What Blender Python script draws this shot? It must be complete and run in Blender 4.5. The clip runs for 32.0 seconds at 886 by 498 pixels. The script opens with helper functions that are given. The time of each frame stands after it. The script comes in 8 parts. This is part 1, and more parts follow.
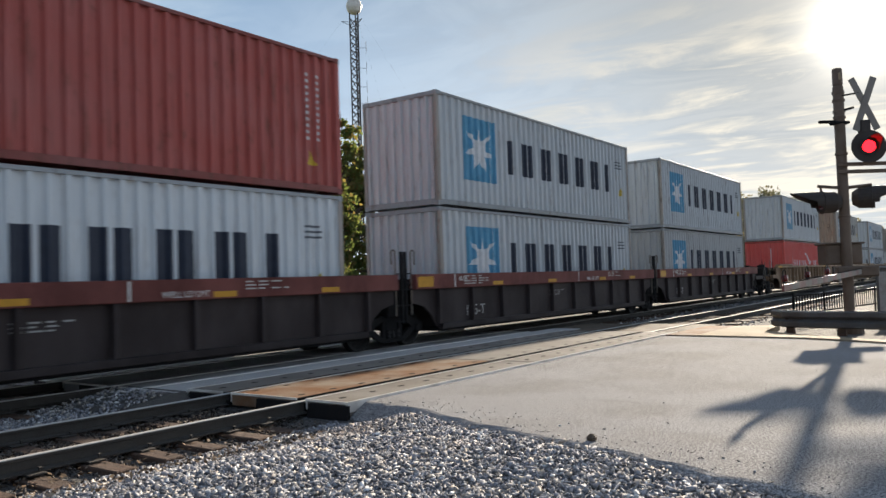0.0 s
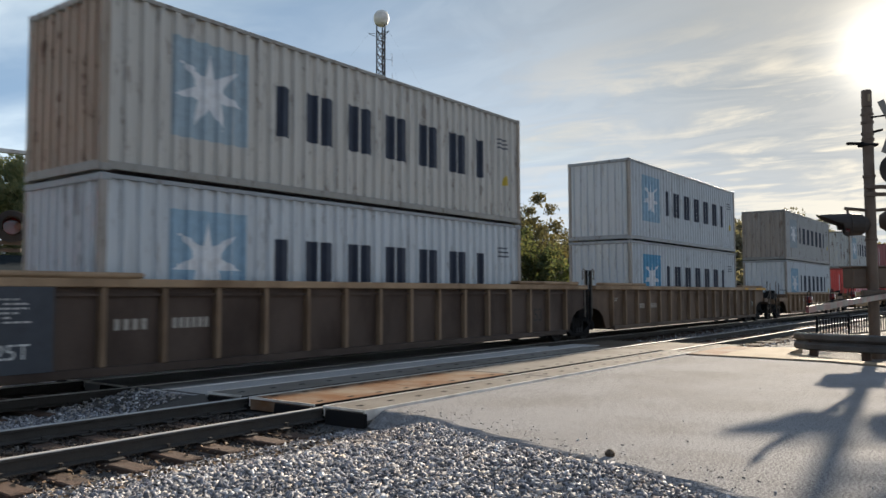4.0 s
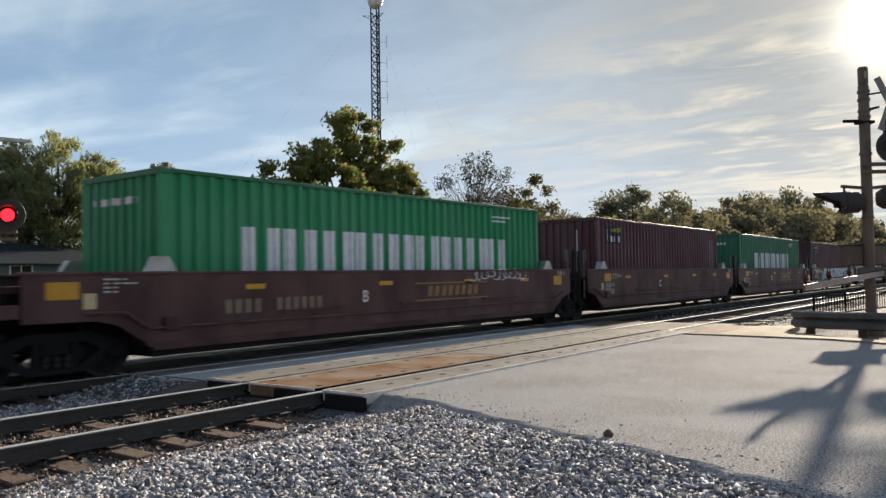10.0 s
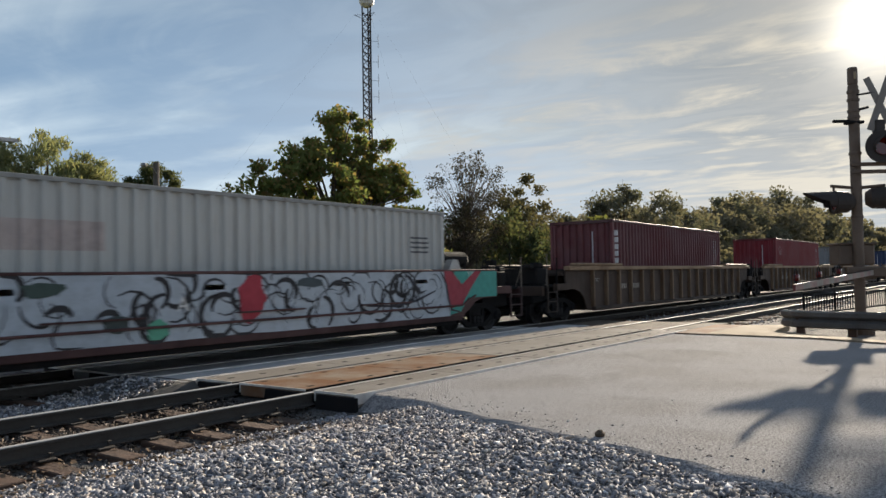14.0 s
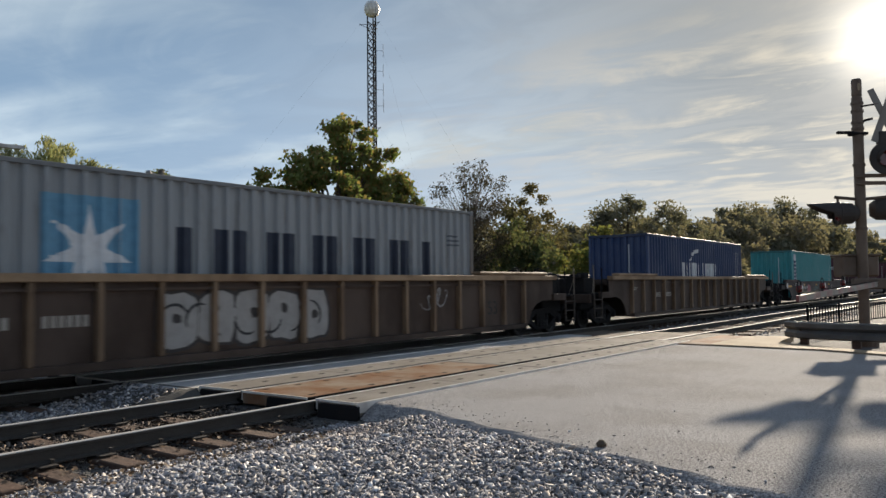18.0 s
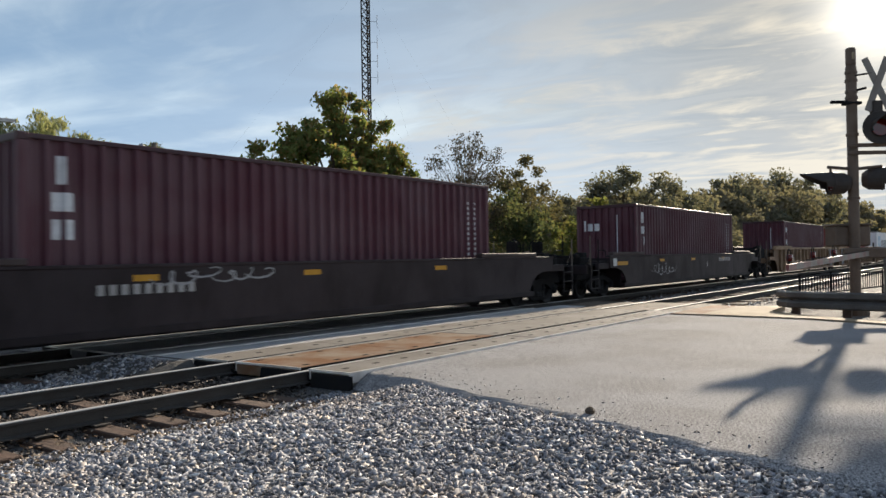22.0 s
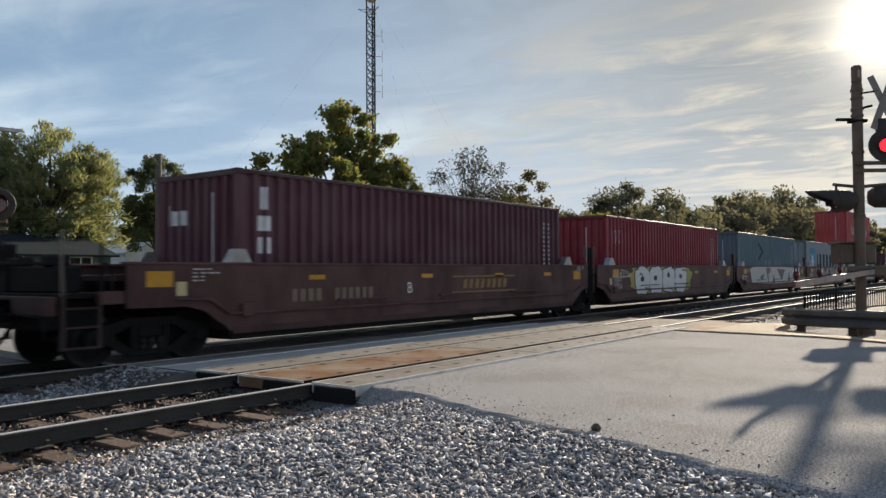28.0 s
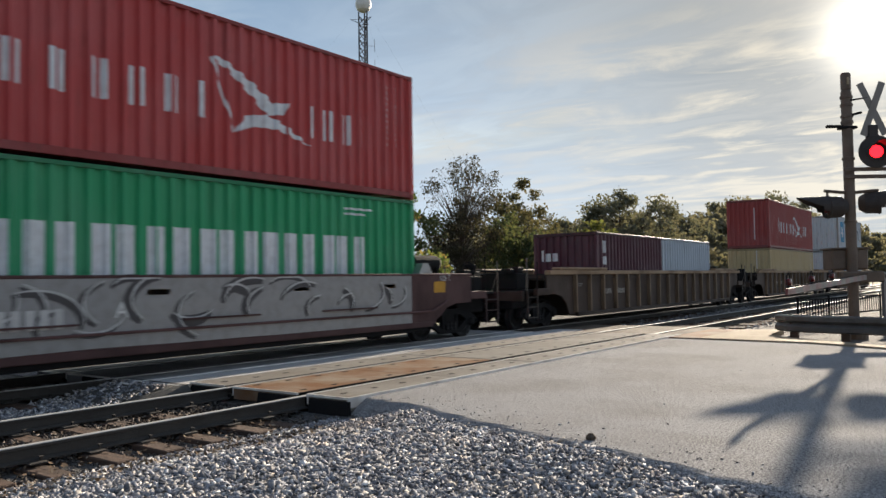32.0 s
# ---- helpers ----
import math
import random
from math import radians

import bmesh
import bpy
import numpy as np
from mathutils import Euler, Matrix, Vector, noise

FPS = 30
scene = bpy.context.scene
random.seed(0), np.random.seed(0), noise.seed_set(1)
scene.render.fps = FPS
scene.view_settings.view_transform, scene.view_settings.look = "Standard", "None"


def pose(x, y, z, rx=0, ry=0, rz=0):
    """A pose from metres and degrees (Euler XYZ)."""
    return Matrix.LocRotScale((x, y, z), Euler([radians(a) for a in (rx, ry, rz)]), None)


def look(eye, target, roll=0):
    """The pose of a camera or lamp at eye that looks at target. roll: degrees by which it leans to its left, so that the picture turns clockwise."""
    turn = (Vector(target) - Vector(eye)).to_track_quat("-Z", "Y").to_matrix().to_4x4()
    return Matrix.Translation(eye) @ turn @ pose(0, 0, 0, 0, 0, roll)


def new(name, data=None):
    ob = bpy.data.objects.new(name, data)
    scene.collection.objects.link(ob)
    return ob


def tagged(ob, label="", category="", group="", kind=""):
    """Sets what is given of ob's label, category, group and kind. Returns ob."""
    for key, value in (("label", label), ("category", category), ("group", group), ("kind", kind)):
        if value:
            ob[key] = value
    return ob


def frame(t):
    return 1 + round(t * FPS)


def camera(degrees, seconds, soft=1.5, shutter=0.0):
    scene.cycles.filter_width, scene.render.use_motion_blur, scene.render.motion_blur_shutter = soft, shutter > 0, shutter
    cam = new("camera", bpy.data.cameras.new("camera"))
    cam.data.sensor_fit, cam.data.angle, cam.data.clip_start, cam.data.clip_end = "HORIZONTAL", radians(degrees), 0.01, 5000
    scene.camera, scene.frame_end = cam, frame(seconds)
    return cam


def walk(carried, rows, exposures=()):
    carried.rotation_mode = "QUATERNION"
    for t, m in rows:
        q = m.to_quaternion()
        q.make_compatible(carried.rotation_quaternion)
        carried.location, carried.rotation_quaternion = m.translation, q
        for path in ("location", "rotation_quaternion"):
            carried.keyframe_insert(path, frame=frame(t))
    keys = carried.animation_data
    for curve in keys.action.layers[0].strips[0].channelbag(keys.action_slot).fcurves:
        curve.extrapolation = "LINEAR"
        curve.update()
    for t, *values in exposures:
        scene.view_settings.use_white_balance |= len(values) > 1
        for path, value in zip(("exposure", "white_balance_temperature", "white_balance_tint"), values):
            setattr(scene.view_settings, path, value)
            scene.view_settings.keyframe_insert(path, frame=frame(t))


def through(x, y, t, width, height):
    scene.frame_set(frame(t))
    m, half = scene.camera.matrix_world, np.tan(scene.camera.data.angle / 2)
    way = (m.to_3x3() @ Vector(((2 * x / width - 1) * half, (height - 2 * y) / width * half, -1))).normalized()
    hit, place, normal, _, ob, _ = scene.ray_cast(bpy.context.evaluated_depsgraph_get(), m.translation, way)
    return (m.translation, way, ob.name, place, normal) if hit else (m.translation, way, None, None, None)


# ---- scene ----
# ---- the camera, held in the hand beside the crossing ----
cam = camera(59.27, 32.0, shutter=0.15)
EXPOSURES = [(0.0, 1.59), (3.0, 1.47), (6.0, 1.49), (9.0, 1.53), (10.0, 1.39), (11.0, 1.36), (13.0, 1.25), (17.0, 1.19), (19.0, 1.21), (22.0, 1.39), (24.0, 1.43), (25.0, 1.39), (28.0, 1.26), (31.0, 1.28), (32.0, 1.41)]
PATH = [
    (0.0, 0.008, -0.003, 1.521, 92.301, 1.882, -54.320),
    (0.5, 0.006, -0.002, 1.516, 92.524, 1.860, -54.142),
    (1.0, -0.004, 0.000, 1.508, 92.655, 1.806, -54.006),
    (1.5, -0.018, 0.012, 1.501, 92.723, 1.616, -53.840),
    (2.0, -0.004, 0.009, 1.502, 92.833, 1.287, -53.511),
    (2.5, -0.015, 0.007, 1.497, 93.028, 0.901, -53.224),
    (3.0, -0.021, 0.005, 1.492, 93.191, 0.523, -53.017),
    (3.5, -0.020, 0.009, 1.491, 93.293, 0.349, -52.930),
    (5.5, -0.006, 0.011, 1.490, 92.878, -0.277, -53.052),
    (6.0, -0.020, 0.017, 1.487, 92.819, -0.381, -53.005),
    (6.5, -0.009, 0.017, 1.493, 92.757, -0.404, -52.856),
    (7.0, -0.012, 0.020, 1.490, 92.638, -0.253, -52.788),
    (7.5, -0.013, 0.012, 1.487, 92.437, 0.095, -52.722),
    (8.0, -0.019, 0.008, 1.493, 92.164, 0.504, -52.713),
    (8.5, -0.018, 0.011, 1.495, 91.968, 0.829, -52.745),
    (9.0, -0.013, 0.015, 1.499, 91.919, 0.963, -52.778),
    (9.5, -0.016, 0.017, 1.492, 91.935, 1.005, -52.844),
    (10.0, -0.011, 0.009, 1.496, 92.009, 0.951, -53.088),
    (10.5, -0.006, 0.010, 1.498, 92.028, 0.934, -53.398),
    (11.0, -0.019, 0.006, 1.499, 92.055, 0.829, -53.713),
    (11.5, -0.010, 0.007, 1.499, 92.151, 0.774, -53.899),
    (12.0, -0.016, 0.010, 1.504, 92.226, 0.732, -53.923),
    (12.5, -0.010, 0.010, 1.501, 92.277, 0.789, -53.805),
    (13.0, -0.013, 0.018, 1.507, 92.163, 0.894, -53.707),
    (13.5, -0.007, 0.011, 1.508, 92.020, 1.065, -53.657),
    (14.0, 0.001, 0.014, 1.507, 91.946, 0.998, -53.700),
    (14.5, 0.004, 0.014, 1.504, 92.039, 0.749, -53.812),
    (16.5, -0.002, 0.006, 1.507, 92.663, 0.177, -53.464),
    (17.0, 0.002, 0.002, 1.509, 92.706, 0.345, -53.392),
    (17.5, 0.002, 0.005, 1.507, 92.687, 0.463, -53.412),
    (18.0, -0.000, -0.001, 1.506, 92.611, 0.649, -53.443),
    (18.5, -0.001, 0.001, 1.502, 92.474, 0.846, -53.530),
    (19.0, 0.005, -0.006, 1.503, 92.218, 1.042, -53.649),
    (19.5, 0.017, -0.008, 1.498, 91.821, 1.333, -53.833),
    (20.0, 0.003, 0.003, 1.485, 91.422, 1.482, -54.117),
    (20.5, -0.005, -0.003, 1.487, 91.121, 1.506, -54.325),
    (21.0, -0.022, -0.008, 1.485, 90.986, 1.333, -54.327),
    (21.5, -0.007, -0.011, 1.487, 90.904, 1.102, -54.099),
    (22.0, 0.011, -0.066, 1.476, 90.609, 0.943, -53.727),
    (22.5, 0.017, -0.065, 1.471, 90.222, 0.704, -53.547),
    (23.0, -0.038, 0.010, 1.467, 89.854, 0.661, -53.582),
    (23.5, -0.030, 0.023, 1.469, 89.843, 0.538, -53.867),
    (24.0, 0.003, 0.006, 1.469, 90.005, 0.440, -54.139),
    (24.5, 0.016, 0.003, 1.473, 90.434, 0.382, -54.356),
    (25.0, 0.025, -0.000, 1.477, 90.901, 0.231, -54.472),
    (25.5, 0.029, 0.008, 1.474, 91.292, 0.059, -54.629),
    (27.5, 0.036, -0.002, 1.472, 91.782, 0.225, -53.788),
    (28.0, 0.036, -0.005, 1.469, 91.651, 0.366, -53.562),
    (28.5, 0.032, -0.004, 1.474, 91.646, 0.341, -53.509),
    (29.0, 0.029, -0.010, 1.478, 91.813, 0.338, -53.561),
    (29.5, 0.027, -0.023, 1.486, 92.121, 0.341, -53.570),
    (30.0, 0.028, -0.024, 1.487, 92.441, 0.277, -53.639),
    (30.5, 0.017, -0.024, 1.486, 92.676, 0.344, -53.702),
    (31.0, 0.015, -0.022, 1.487, 92.717, 0.450, -53.803),
    (31.5, 0.017, -0.030, 1.481, 92.586, 0.694, -53.874),
    (32.0, 0.017, -0.030, 1.494, 92.278, 0.919, -53.959),
]
walk(cam, [(r[0], pose(*r[1:])) for r in PATH], EXPOSURES)

# ---- sky and sun ----
SUN_UP, SUN_TURN = radians(15.4), radians(6.6)      # above the horizon; from the tracks' far direction
sun_way = Vector((math.cos(SUN_UP) * math.cos(SUN_TURN), math.cos(SUN_UP) * math.sin(SUN_TURN), math.sin(SUN_UP)))
sun = new("sun", bpy.data.lights.new("sun", "SUN"))
sun.data.energy, sun.data.angle, sun.data.color = 4.2, radians(1.0), (1.0, 0.87, 0.70)
sun.matrix_world = look((0, 0, 40), Vector((0, 0, 40)) - sun_way)

SKY_STRENGTH = 0.065
CLOUD_FRONT, CLOUD_OVER, CLOUD_SIDE, CLOUD_SUN = (3.7, 4.0, 4.4), (7.6, 7.7, 7.8), (5.2, 6.05, 6.5), (2.70, 2.70, 2.58)
world = bpy.data.worlds.new("sky")
scene.world = world
world.use_nodes = True


class Nodes:
    """Short hand for node trees."""

    def __init__(self, tree):
        self.t = tree
        tree.nodes.clear()

    def add(self, kind, **sets):
        n = self.t.nodes.new("ShaderNode" + kind)
        for k, v in sets.items():
            if k.startswith("i_"):
                n.inputs[int(k[2:])].default_value = v
        return n

    def link(self, a, ai, b, bi):
        self.t.links.new(a.outputs[ai], b.inputs[bi])

    def maths(self, op, a, b=None, clamp=False):
        n = self.t.nodes.new("ShaderNodeMath")
        n.operation, n.use_clamp = op, clamp
        for i, v in enumerate((a, b)):
            if v is None:
                continue
            if isinstance(v, (int, float)):
                n.inputs[i].default_value = v
            else:
                self.t.links.new(v, n.inputs[i])
        return n.outputs[0]

    def mix(self, fac, a, b, blend="MIX"):
        n = self.t.nodes.new("ShaderNodeMix")
        n.data_type, n.blend_type = "RGBA", blend
        for i, v in ((0, fac), (6, a), (7, b)):
            if isinstance(v, (int, float)):
                n.inputs[i].default_value = v
            elif isinstance(v, (tuple, list)):
                n.inputs[i].default_value = (*v[:3], 1)
            else:
                self.t.links.new(v, n.inputs[i])
        return n.outputs[2]

    def noise(self, vec, scale, detail=4, rough=0.55, distort=0.0):
        n = self.t.nodes.new("ShaderNodeTexNoise")
        n.inputs["Scale"].default_value, n.inputs["Detail"].default_value = scale, detail
        n.inputs["Roughness"].default_value, n.inputs["Distortion"].default_value = rough, distort
        self.t.links.new(vec, n.inputs["Vector"])
        return n.outputs[0]

    def scaled(self, vec, s, off=(0, 0, 0), rot=(0, 0, 0)):
        n = self.t.nodes.new("ShaderNodeMapping")
        n.inputs["Scale"].default_value, n.inputs["Location"].default_value, n.inputs["Rotation"].default_value = s, off, rot
        self.t.links.new(vec, n.inputs["Vector"])
        return n.outputs[0]

    def band(self, val, lo, hi, to_lo=0.0, to_hi=1.0):
        n = self.t.nodes.new("ShaderNodeMapRange")
        n.interpolation_type = "SMOOTHSTEP"
        for i, v in ((1, lo), (2, hi), (3, to_lo), (4, to_hi)):
            n.inputs[i].default_value = v
        self.t.links.new(val, n.inputs[0])
        return n.outputs[0]


def build_sky():
    n = Nodes(world.node_tree)
    out, bg = n.add("OutputWorld"), n.add("Background")
    bg.inputs[1].default_value = SKY_STRENGTH
    n.link(bg, 0, out, 0)
    sky = n.add("TexSky")
    sky.sky_type, sky.sun_disc = "NISHITA", False
    sky.sun_elevation, sky.sun_rotation = SUN_UP, math.pi / 2 - SUN_TURN
    sky.air_density, sky.dust_density, sky.ozone_density = 1.0, 0.8, 2.0
    co = n.add("TexCoord").outputs["Generated"]
    sep = n.add("SeparateXYZ")
    n.t.links.new(co, sep.inputs[0])
    x, y, z = sep.outputs
    # a flat cloud deck: the way divided by its height
    zz = n.maths("ADD", n.maths("MAXIMUM", z, 0.0), 0.09)
    flat = n.add("CombineXYZ")
    n.t.links.new(n.maths("DIVIDE", x, zz), flat.inputs[0])
    n.t.links.new(n.maths("DIVIDE", y, zz), flat.inputs[1])
    deck = flat.outputs[0]
    veil = n.noise(n.scaled(deck, (0.60, 0.36, 1), (3.1, 1.7, 0), (0, 0, 0.25)), 1.0, 7, 0.50, 0.6)
    streak = n.noise(n.scaled(deck, (1.1, 0.62, 1), (0.4, 5.2, 0), (0, 0, 0.42)), 1.2, 8, 0.56, 1.3)
    ripple = n.noise(n.scaled(deck, (2.0, 1.05, 1), (7.4, 2.2, 0), (0, 0, 0.55)), 1.5, 8, 0.58, 1.1)
    dot = n.add("VectorMath")
    dot.operation = "DOT_PRODUCT"
    dot.inputs[1].default_value = sun_way
    n.t.links.new(co, dot.inputs[0])
    along = dot.outputs["Value"]
    near = n.maths("MAXIMUM", along, 0.0)
    toward = n.maths("POWER", near, 6.0)
    # the clear sky, with the brightest part round the sun veiled by thin cloud
    sub = n.add("VectorMath")
    sub.operation = "MULTIPLY_ADD"
    sub.inputs[1].default_value, sub.inputs[2].default_value = (0.31, 0.255, 0.20), (0.70, 0.50, 0.35)
    n.t.links.new(sky.outputs[0], sub.inputs[0])
    div = n.add("VectorMath")
    div.operation = "DIVIDE"
    n.t.links.new(sky.outputs[0], div.inputs[0])
    n.t.links.new(sub.outputs[0], div.inputs[1])
    clear = div.outputs[0]
    cover = n.maths("ADD", n.band(veil, 0.38, 0.66), n.maths("MULTIPLY", n.band(streak, 0.42, 0.72), 0.34), True)
    cover = n.maths("MAXIMUM", n.maths("MULTIPLY", cover, 0.80), n.maths("MULTIPLY", toward, 0.92))
    # cloud tones: raised overhead, out of view, to light the train's near side; creamy where the sun shines through
    # them, grey where they are thick
    tone = n.mix(n.band(along, -0.55, 0.25), CLOUD_FRONT, CLOUD_OVER)
    tone = n.mix(n.band(along, 0.28, 0.62), tone, CLOUD_SIDE)
    tone = n.mix(toward, tone, CLOUD_SUN)
    thick = n.maths("MULTIPLY", n.band(ripple, 0.36, 0.66), n.band(along, 0.35, 0.92, 0.2, 0.8))
    tone = n.mix(thick, tone, n.mix(1.0, tone, (0.60, 0.68, 0.77), "MULTIPLY"))
    bright = n.maths("MULTIPLY", n.band(n.maths("ADD", n.maths("MULTIPLY", ripple, 0.6), n.maths("MULTIPLY", streak, 0.4)), 0.43, 0.60), n.maths("MULTIPLY", n.maths("POWER", near, 5.0), n.band(z, 0.24, 0.36, 1.0, 0.2)))
    tone = n.mix(bright, tone, (5.2, 4.7, 3.75))
    col = n.mix(cover, clear, tone)
    # paler towards the horizon, deeper overhead
    lift = n.add("VectorMath")
    lift.operation = "SCALE"
    n.t.links.new(col, lift.inputs[0])
    n.t.links.new(n.band(z, 0.0, 0.48, 1.20, 0.76), lift.inputs[3])
    col = lift.outputs[0]
    # the sun's own bright patch, spread by the thin cloud
    halo = n.maths("ADD", n.maths("MULTIPLY", n.maths("POWER", near, 900.0), 8.0), n.maths("MULTIPLY", n.maths("POWER", near, 110.0), 1.1))
    n_sc = n.add("VectorMath")
    n_sc.operation = "SCALE"
    n_sc.inputs[0].default_value = (1.0, 0.90, 0.74)
    n.t.links.new(halo, n_sc.inputs[3])
    col = n.mix(1.0, col, n_sc.outputs[0], "ADD")
    n.t.links.new(col, bg.inputs[0])


build_sky()


# ---- materials ----
def surface(name, color, rough=0.6, metal=0.0, fine=(60.0, 0.25), wide=(1.5, 0.3), second=None, bump=0.0, bump_scale=80.0, stretch=(1, 1, 1), spec=0.4, own=False, world_space=False, grime=(0.55, 0.52, 0.50)):
    """A painted, stained or bare surface: fine grain and wide stains in two tones, and relief. own: takes the object's own colour."""
    m = bpy.data.materials.new(name)
    m.use_nodes = True
    n = Nodes(m.node_tree)
    out, bsdf = n.add("OutputMaterial"), n.add("BsdfPrincipled")
    n.link(bsdf, 0, out, 0)
    info = n.add("ObjectInfo")
    co = n.add("TexCoord").outputs["Object"]
    shift = n.add("VectorMath")
    shift.operation = "ADD"
    rnd = n.maths("MULTIPLY", info.outputs["Random"], 37.0)
    n.t.links.new(co, shift.inputs[0])
    n.t.links.new(rnd, shift.inputs[1])
    vec = shift.outputs[0] if not world_space else co
    st = n.scaled(vec, stretch)
    g1 = n.noise(vec, fine[0], 5, 0.6)
    g2 = n.noise(st, wide[0], 5, 0.6)
    base = info.outputs["Color"] if own else None
    if base is None:
        rgb = n.add("RGB")
        rgb.outputs[0].default_value = (*color, 1)
        base = rgb.outputs[0]
    dark = n.mix(1.0, base, grime, "MULTIPLY") if second is None else second
    col = n.mix(n.maths("MULTIPLY", n.band(g2, 0.35, 0.7), wide[1]), base, dark)
    lum = n.maths("ADD", n.maths("MULTIPLY", n.maths("SUBTRACT", g1, 0.5), fine[1] * 2), 1.0)
    sc = n.add("VectorMath")
    sc.operation = "SCALE"
    n.t.links.new(col, sc.inputs[0])
    n.t.links.new(lum, sc.inputs[3])
    n.t.links.new(sc.outputs[0], bsdf.inputs["Base Color"])
    n.t.links.new(n.maths("ADD", n.maths("MULTIPLY", n.maths("SUBTRACT", g2, 0.5), 0.3), rough, True), bsdf.inputs["Roughness"])
    bsdf.inputs["Metallic"].default_value = metal
    bsdf.inputs["Specular IOR Level"].default_value = spec
    if bump:
        b = n.add("Bump")
        b.inputs["Strength"].default_value, b.inputs["Distance"].default_value = min(1.0, bump), 0.02
        n.t.links.new(n.noise(vec, bump_scale, 6, 0.65), b.inputs["Height"])
        n.link(b, 0, bsdf, "Normal")
    return m


def container_paint():
    """Weathered container paint in the object's own colour; the colour's alpha tells how far rust has gone."""
    m = bpy.data.materials.new("container_paint")
    m.use_nodes = True
    n = Nodes(m.node_tree)
    out, bsdf = n.add("OutputMaterial"), n.add("BsdfPrincipled")
    n.link(bsdf, 0, out, 0)
    info = n.add("ObjectInfo")
    co = n.add("TexCoord").outputs["Object"]
    shift = n.add("VectorMath")
    shift.operation = "ADD"
    n.t.links.new(co, shift.inputs[0])
    n.t.links.new(n.maths("MULTIPLY", info.outputs["Random"], 53.0), shift.inputs[1])
    vec = shift.outputs[0]
    fade = n.noise(vec, 0.7, 4, 0.5)
    runs = n.noise(n.scaled(vec, (9, 9, 0.55)), 1.0, 5, 0.65)
    speck = n.noise(n.scaled(vec, (1, 1, 0.32)), 6.5, 8, 0.7)
    grain = n.noise(vec, 70, 3, 0.6)
    col = info.outputs["Color"]
    col = n.mix(n.maths("MULTIPLY", n.band(fade, 0.35, 0.7), 0.22), col, n.mix(0.35, col, (0.42, 0.42, 0.42)))
    col = n.mix(n.maths("MULTIPLY", n.band(runs, 0.48, 0.75), 0.38), col, n.mix(1.0, col, (0.42, 0.40, 0.38), "MULTIPLY"))
    rust = n.maths("MULTIPLY", n.band(n.maths("ADD", n.maths("MULTIPLY", speck, 0.7), n.maths("MULTIPLY", runs, 0.3)), 0.545, 0.60), info.outputs["Alpha"], True)
    col = n.mix(rust, col, (0.085, 0.040, 0.022))
    lum = n.maths("ADD", n.maths("MULTIPLY", n.maths("SUBTRACT", grain, 0.5), 0.12), 1.0)
    sc = n.add("VectorMath")
    sc.operation = "SCALE"
    n.t.links.new(col, sc.inputs[0])
    n.t.links.new(lum, sc.inputs[3])
    n.t.links.new(sc.outputs[0], bsdf.inputs["Base Color"])
    n.t.links.new(n.maths("ADD", n.maths("MULTIPLY", runs, 0.22), 0.42), bsdf.inputs["Roughness"])
    bsdf.inputs["Specular IOR Level"].default_value = 0.34
    b = n.add("Bump")
    b.inputs["Strength"].default_value, b.inputs["Distance"].default_value = 0.15, 0.01
    n.t.links.new(n.noise(vec, 3.0, 4, 0.6), b.inputs["Height"])
    n.link(b, 0, bsdf, "Normal")
    return m


def glow(name, color, strength):
    m = bpy.data.materials.new(name)
    m.use_nodes = True
    n = Nodes(m.node_tree)
    out, e = n.add("OutputMaterial"), n.add("Emission")
    e.inputs[0].default_value, e.inputs[1].default_value = (*color, 1), strength
    n.link(e, 0, out, 0)
    return m


def leafy(name, a, b, c, through=0.45):
    """Foliage: three greens picked leaf by leaf, a little light let through."""
    m = bpy.data.materials.new(name)
    m.use_nodes = True
    n = Nodes(m.node_tree)
    out, bsdf, tr, mixs = n.add("OutputMaterial"), n.add("BsdfPrincipled"), n.add("BsdfTranslucent"), n.add("MixShader")
    r = n.add("NewGeometry").outputs["Random Per Island"]
    co = n.add("TexCoord").outputs["Object"]
    w = n.noise(co, 0.35, 3, 0.5)
    col = n.mix(n.band(w, 0.38, 0.62), a, b)
    col = n.mix(n.maths("GREATER_THAN", r, 0.72), col, c)
    bsdf.inputs["Roughness"].default_value = 0.85
    bsdf.inputs["Specular IOR Level"].default_value = 0.06
    n.t.links.new(col, bsdf.inputs["Base Color"])
    n.t.links.new(n.mix(1.0, col, (1.28, 1.22, 0.75), "MULTIPLY"), tr.inputs[0])
    mixs.inputs[0].default_value = through
    n.link(bsdf, 0, mixs, 1)
    n.link(tr, 0, mixs, 2)
    n.link(mixs, 0, out, 0)
    return m


def glass(name, tint):
    m = bpy.data.materials.new(name)
    m.use_nodes = True
    n = Nodes(m.node_tree)
    out, bsdf = n.add("OutputMaterial"), n.add("BsdfPrincipled")
    bsdf.inputs["Base Color"].default_value = (*tint, 1)
    bsdf.inputs["Roughness"].default_value = 0.06
    bsdf.inputs["Specular IOR Level"].default_value = 0.8
    n.link(bsdf, 0, out, 0)
    return m


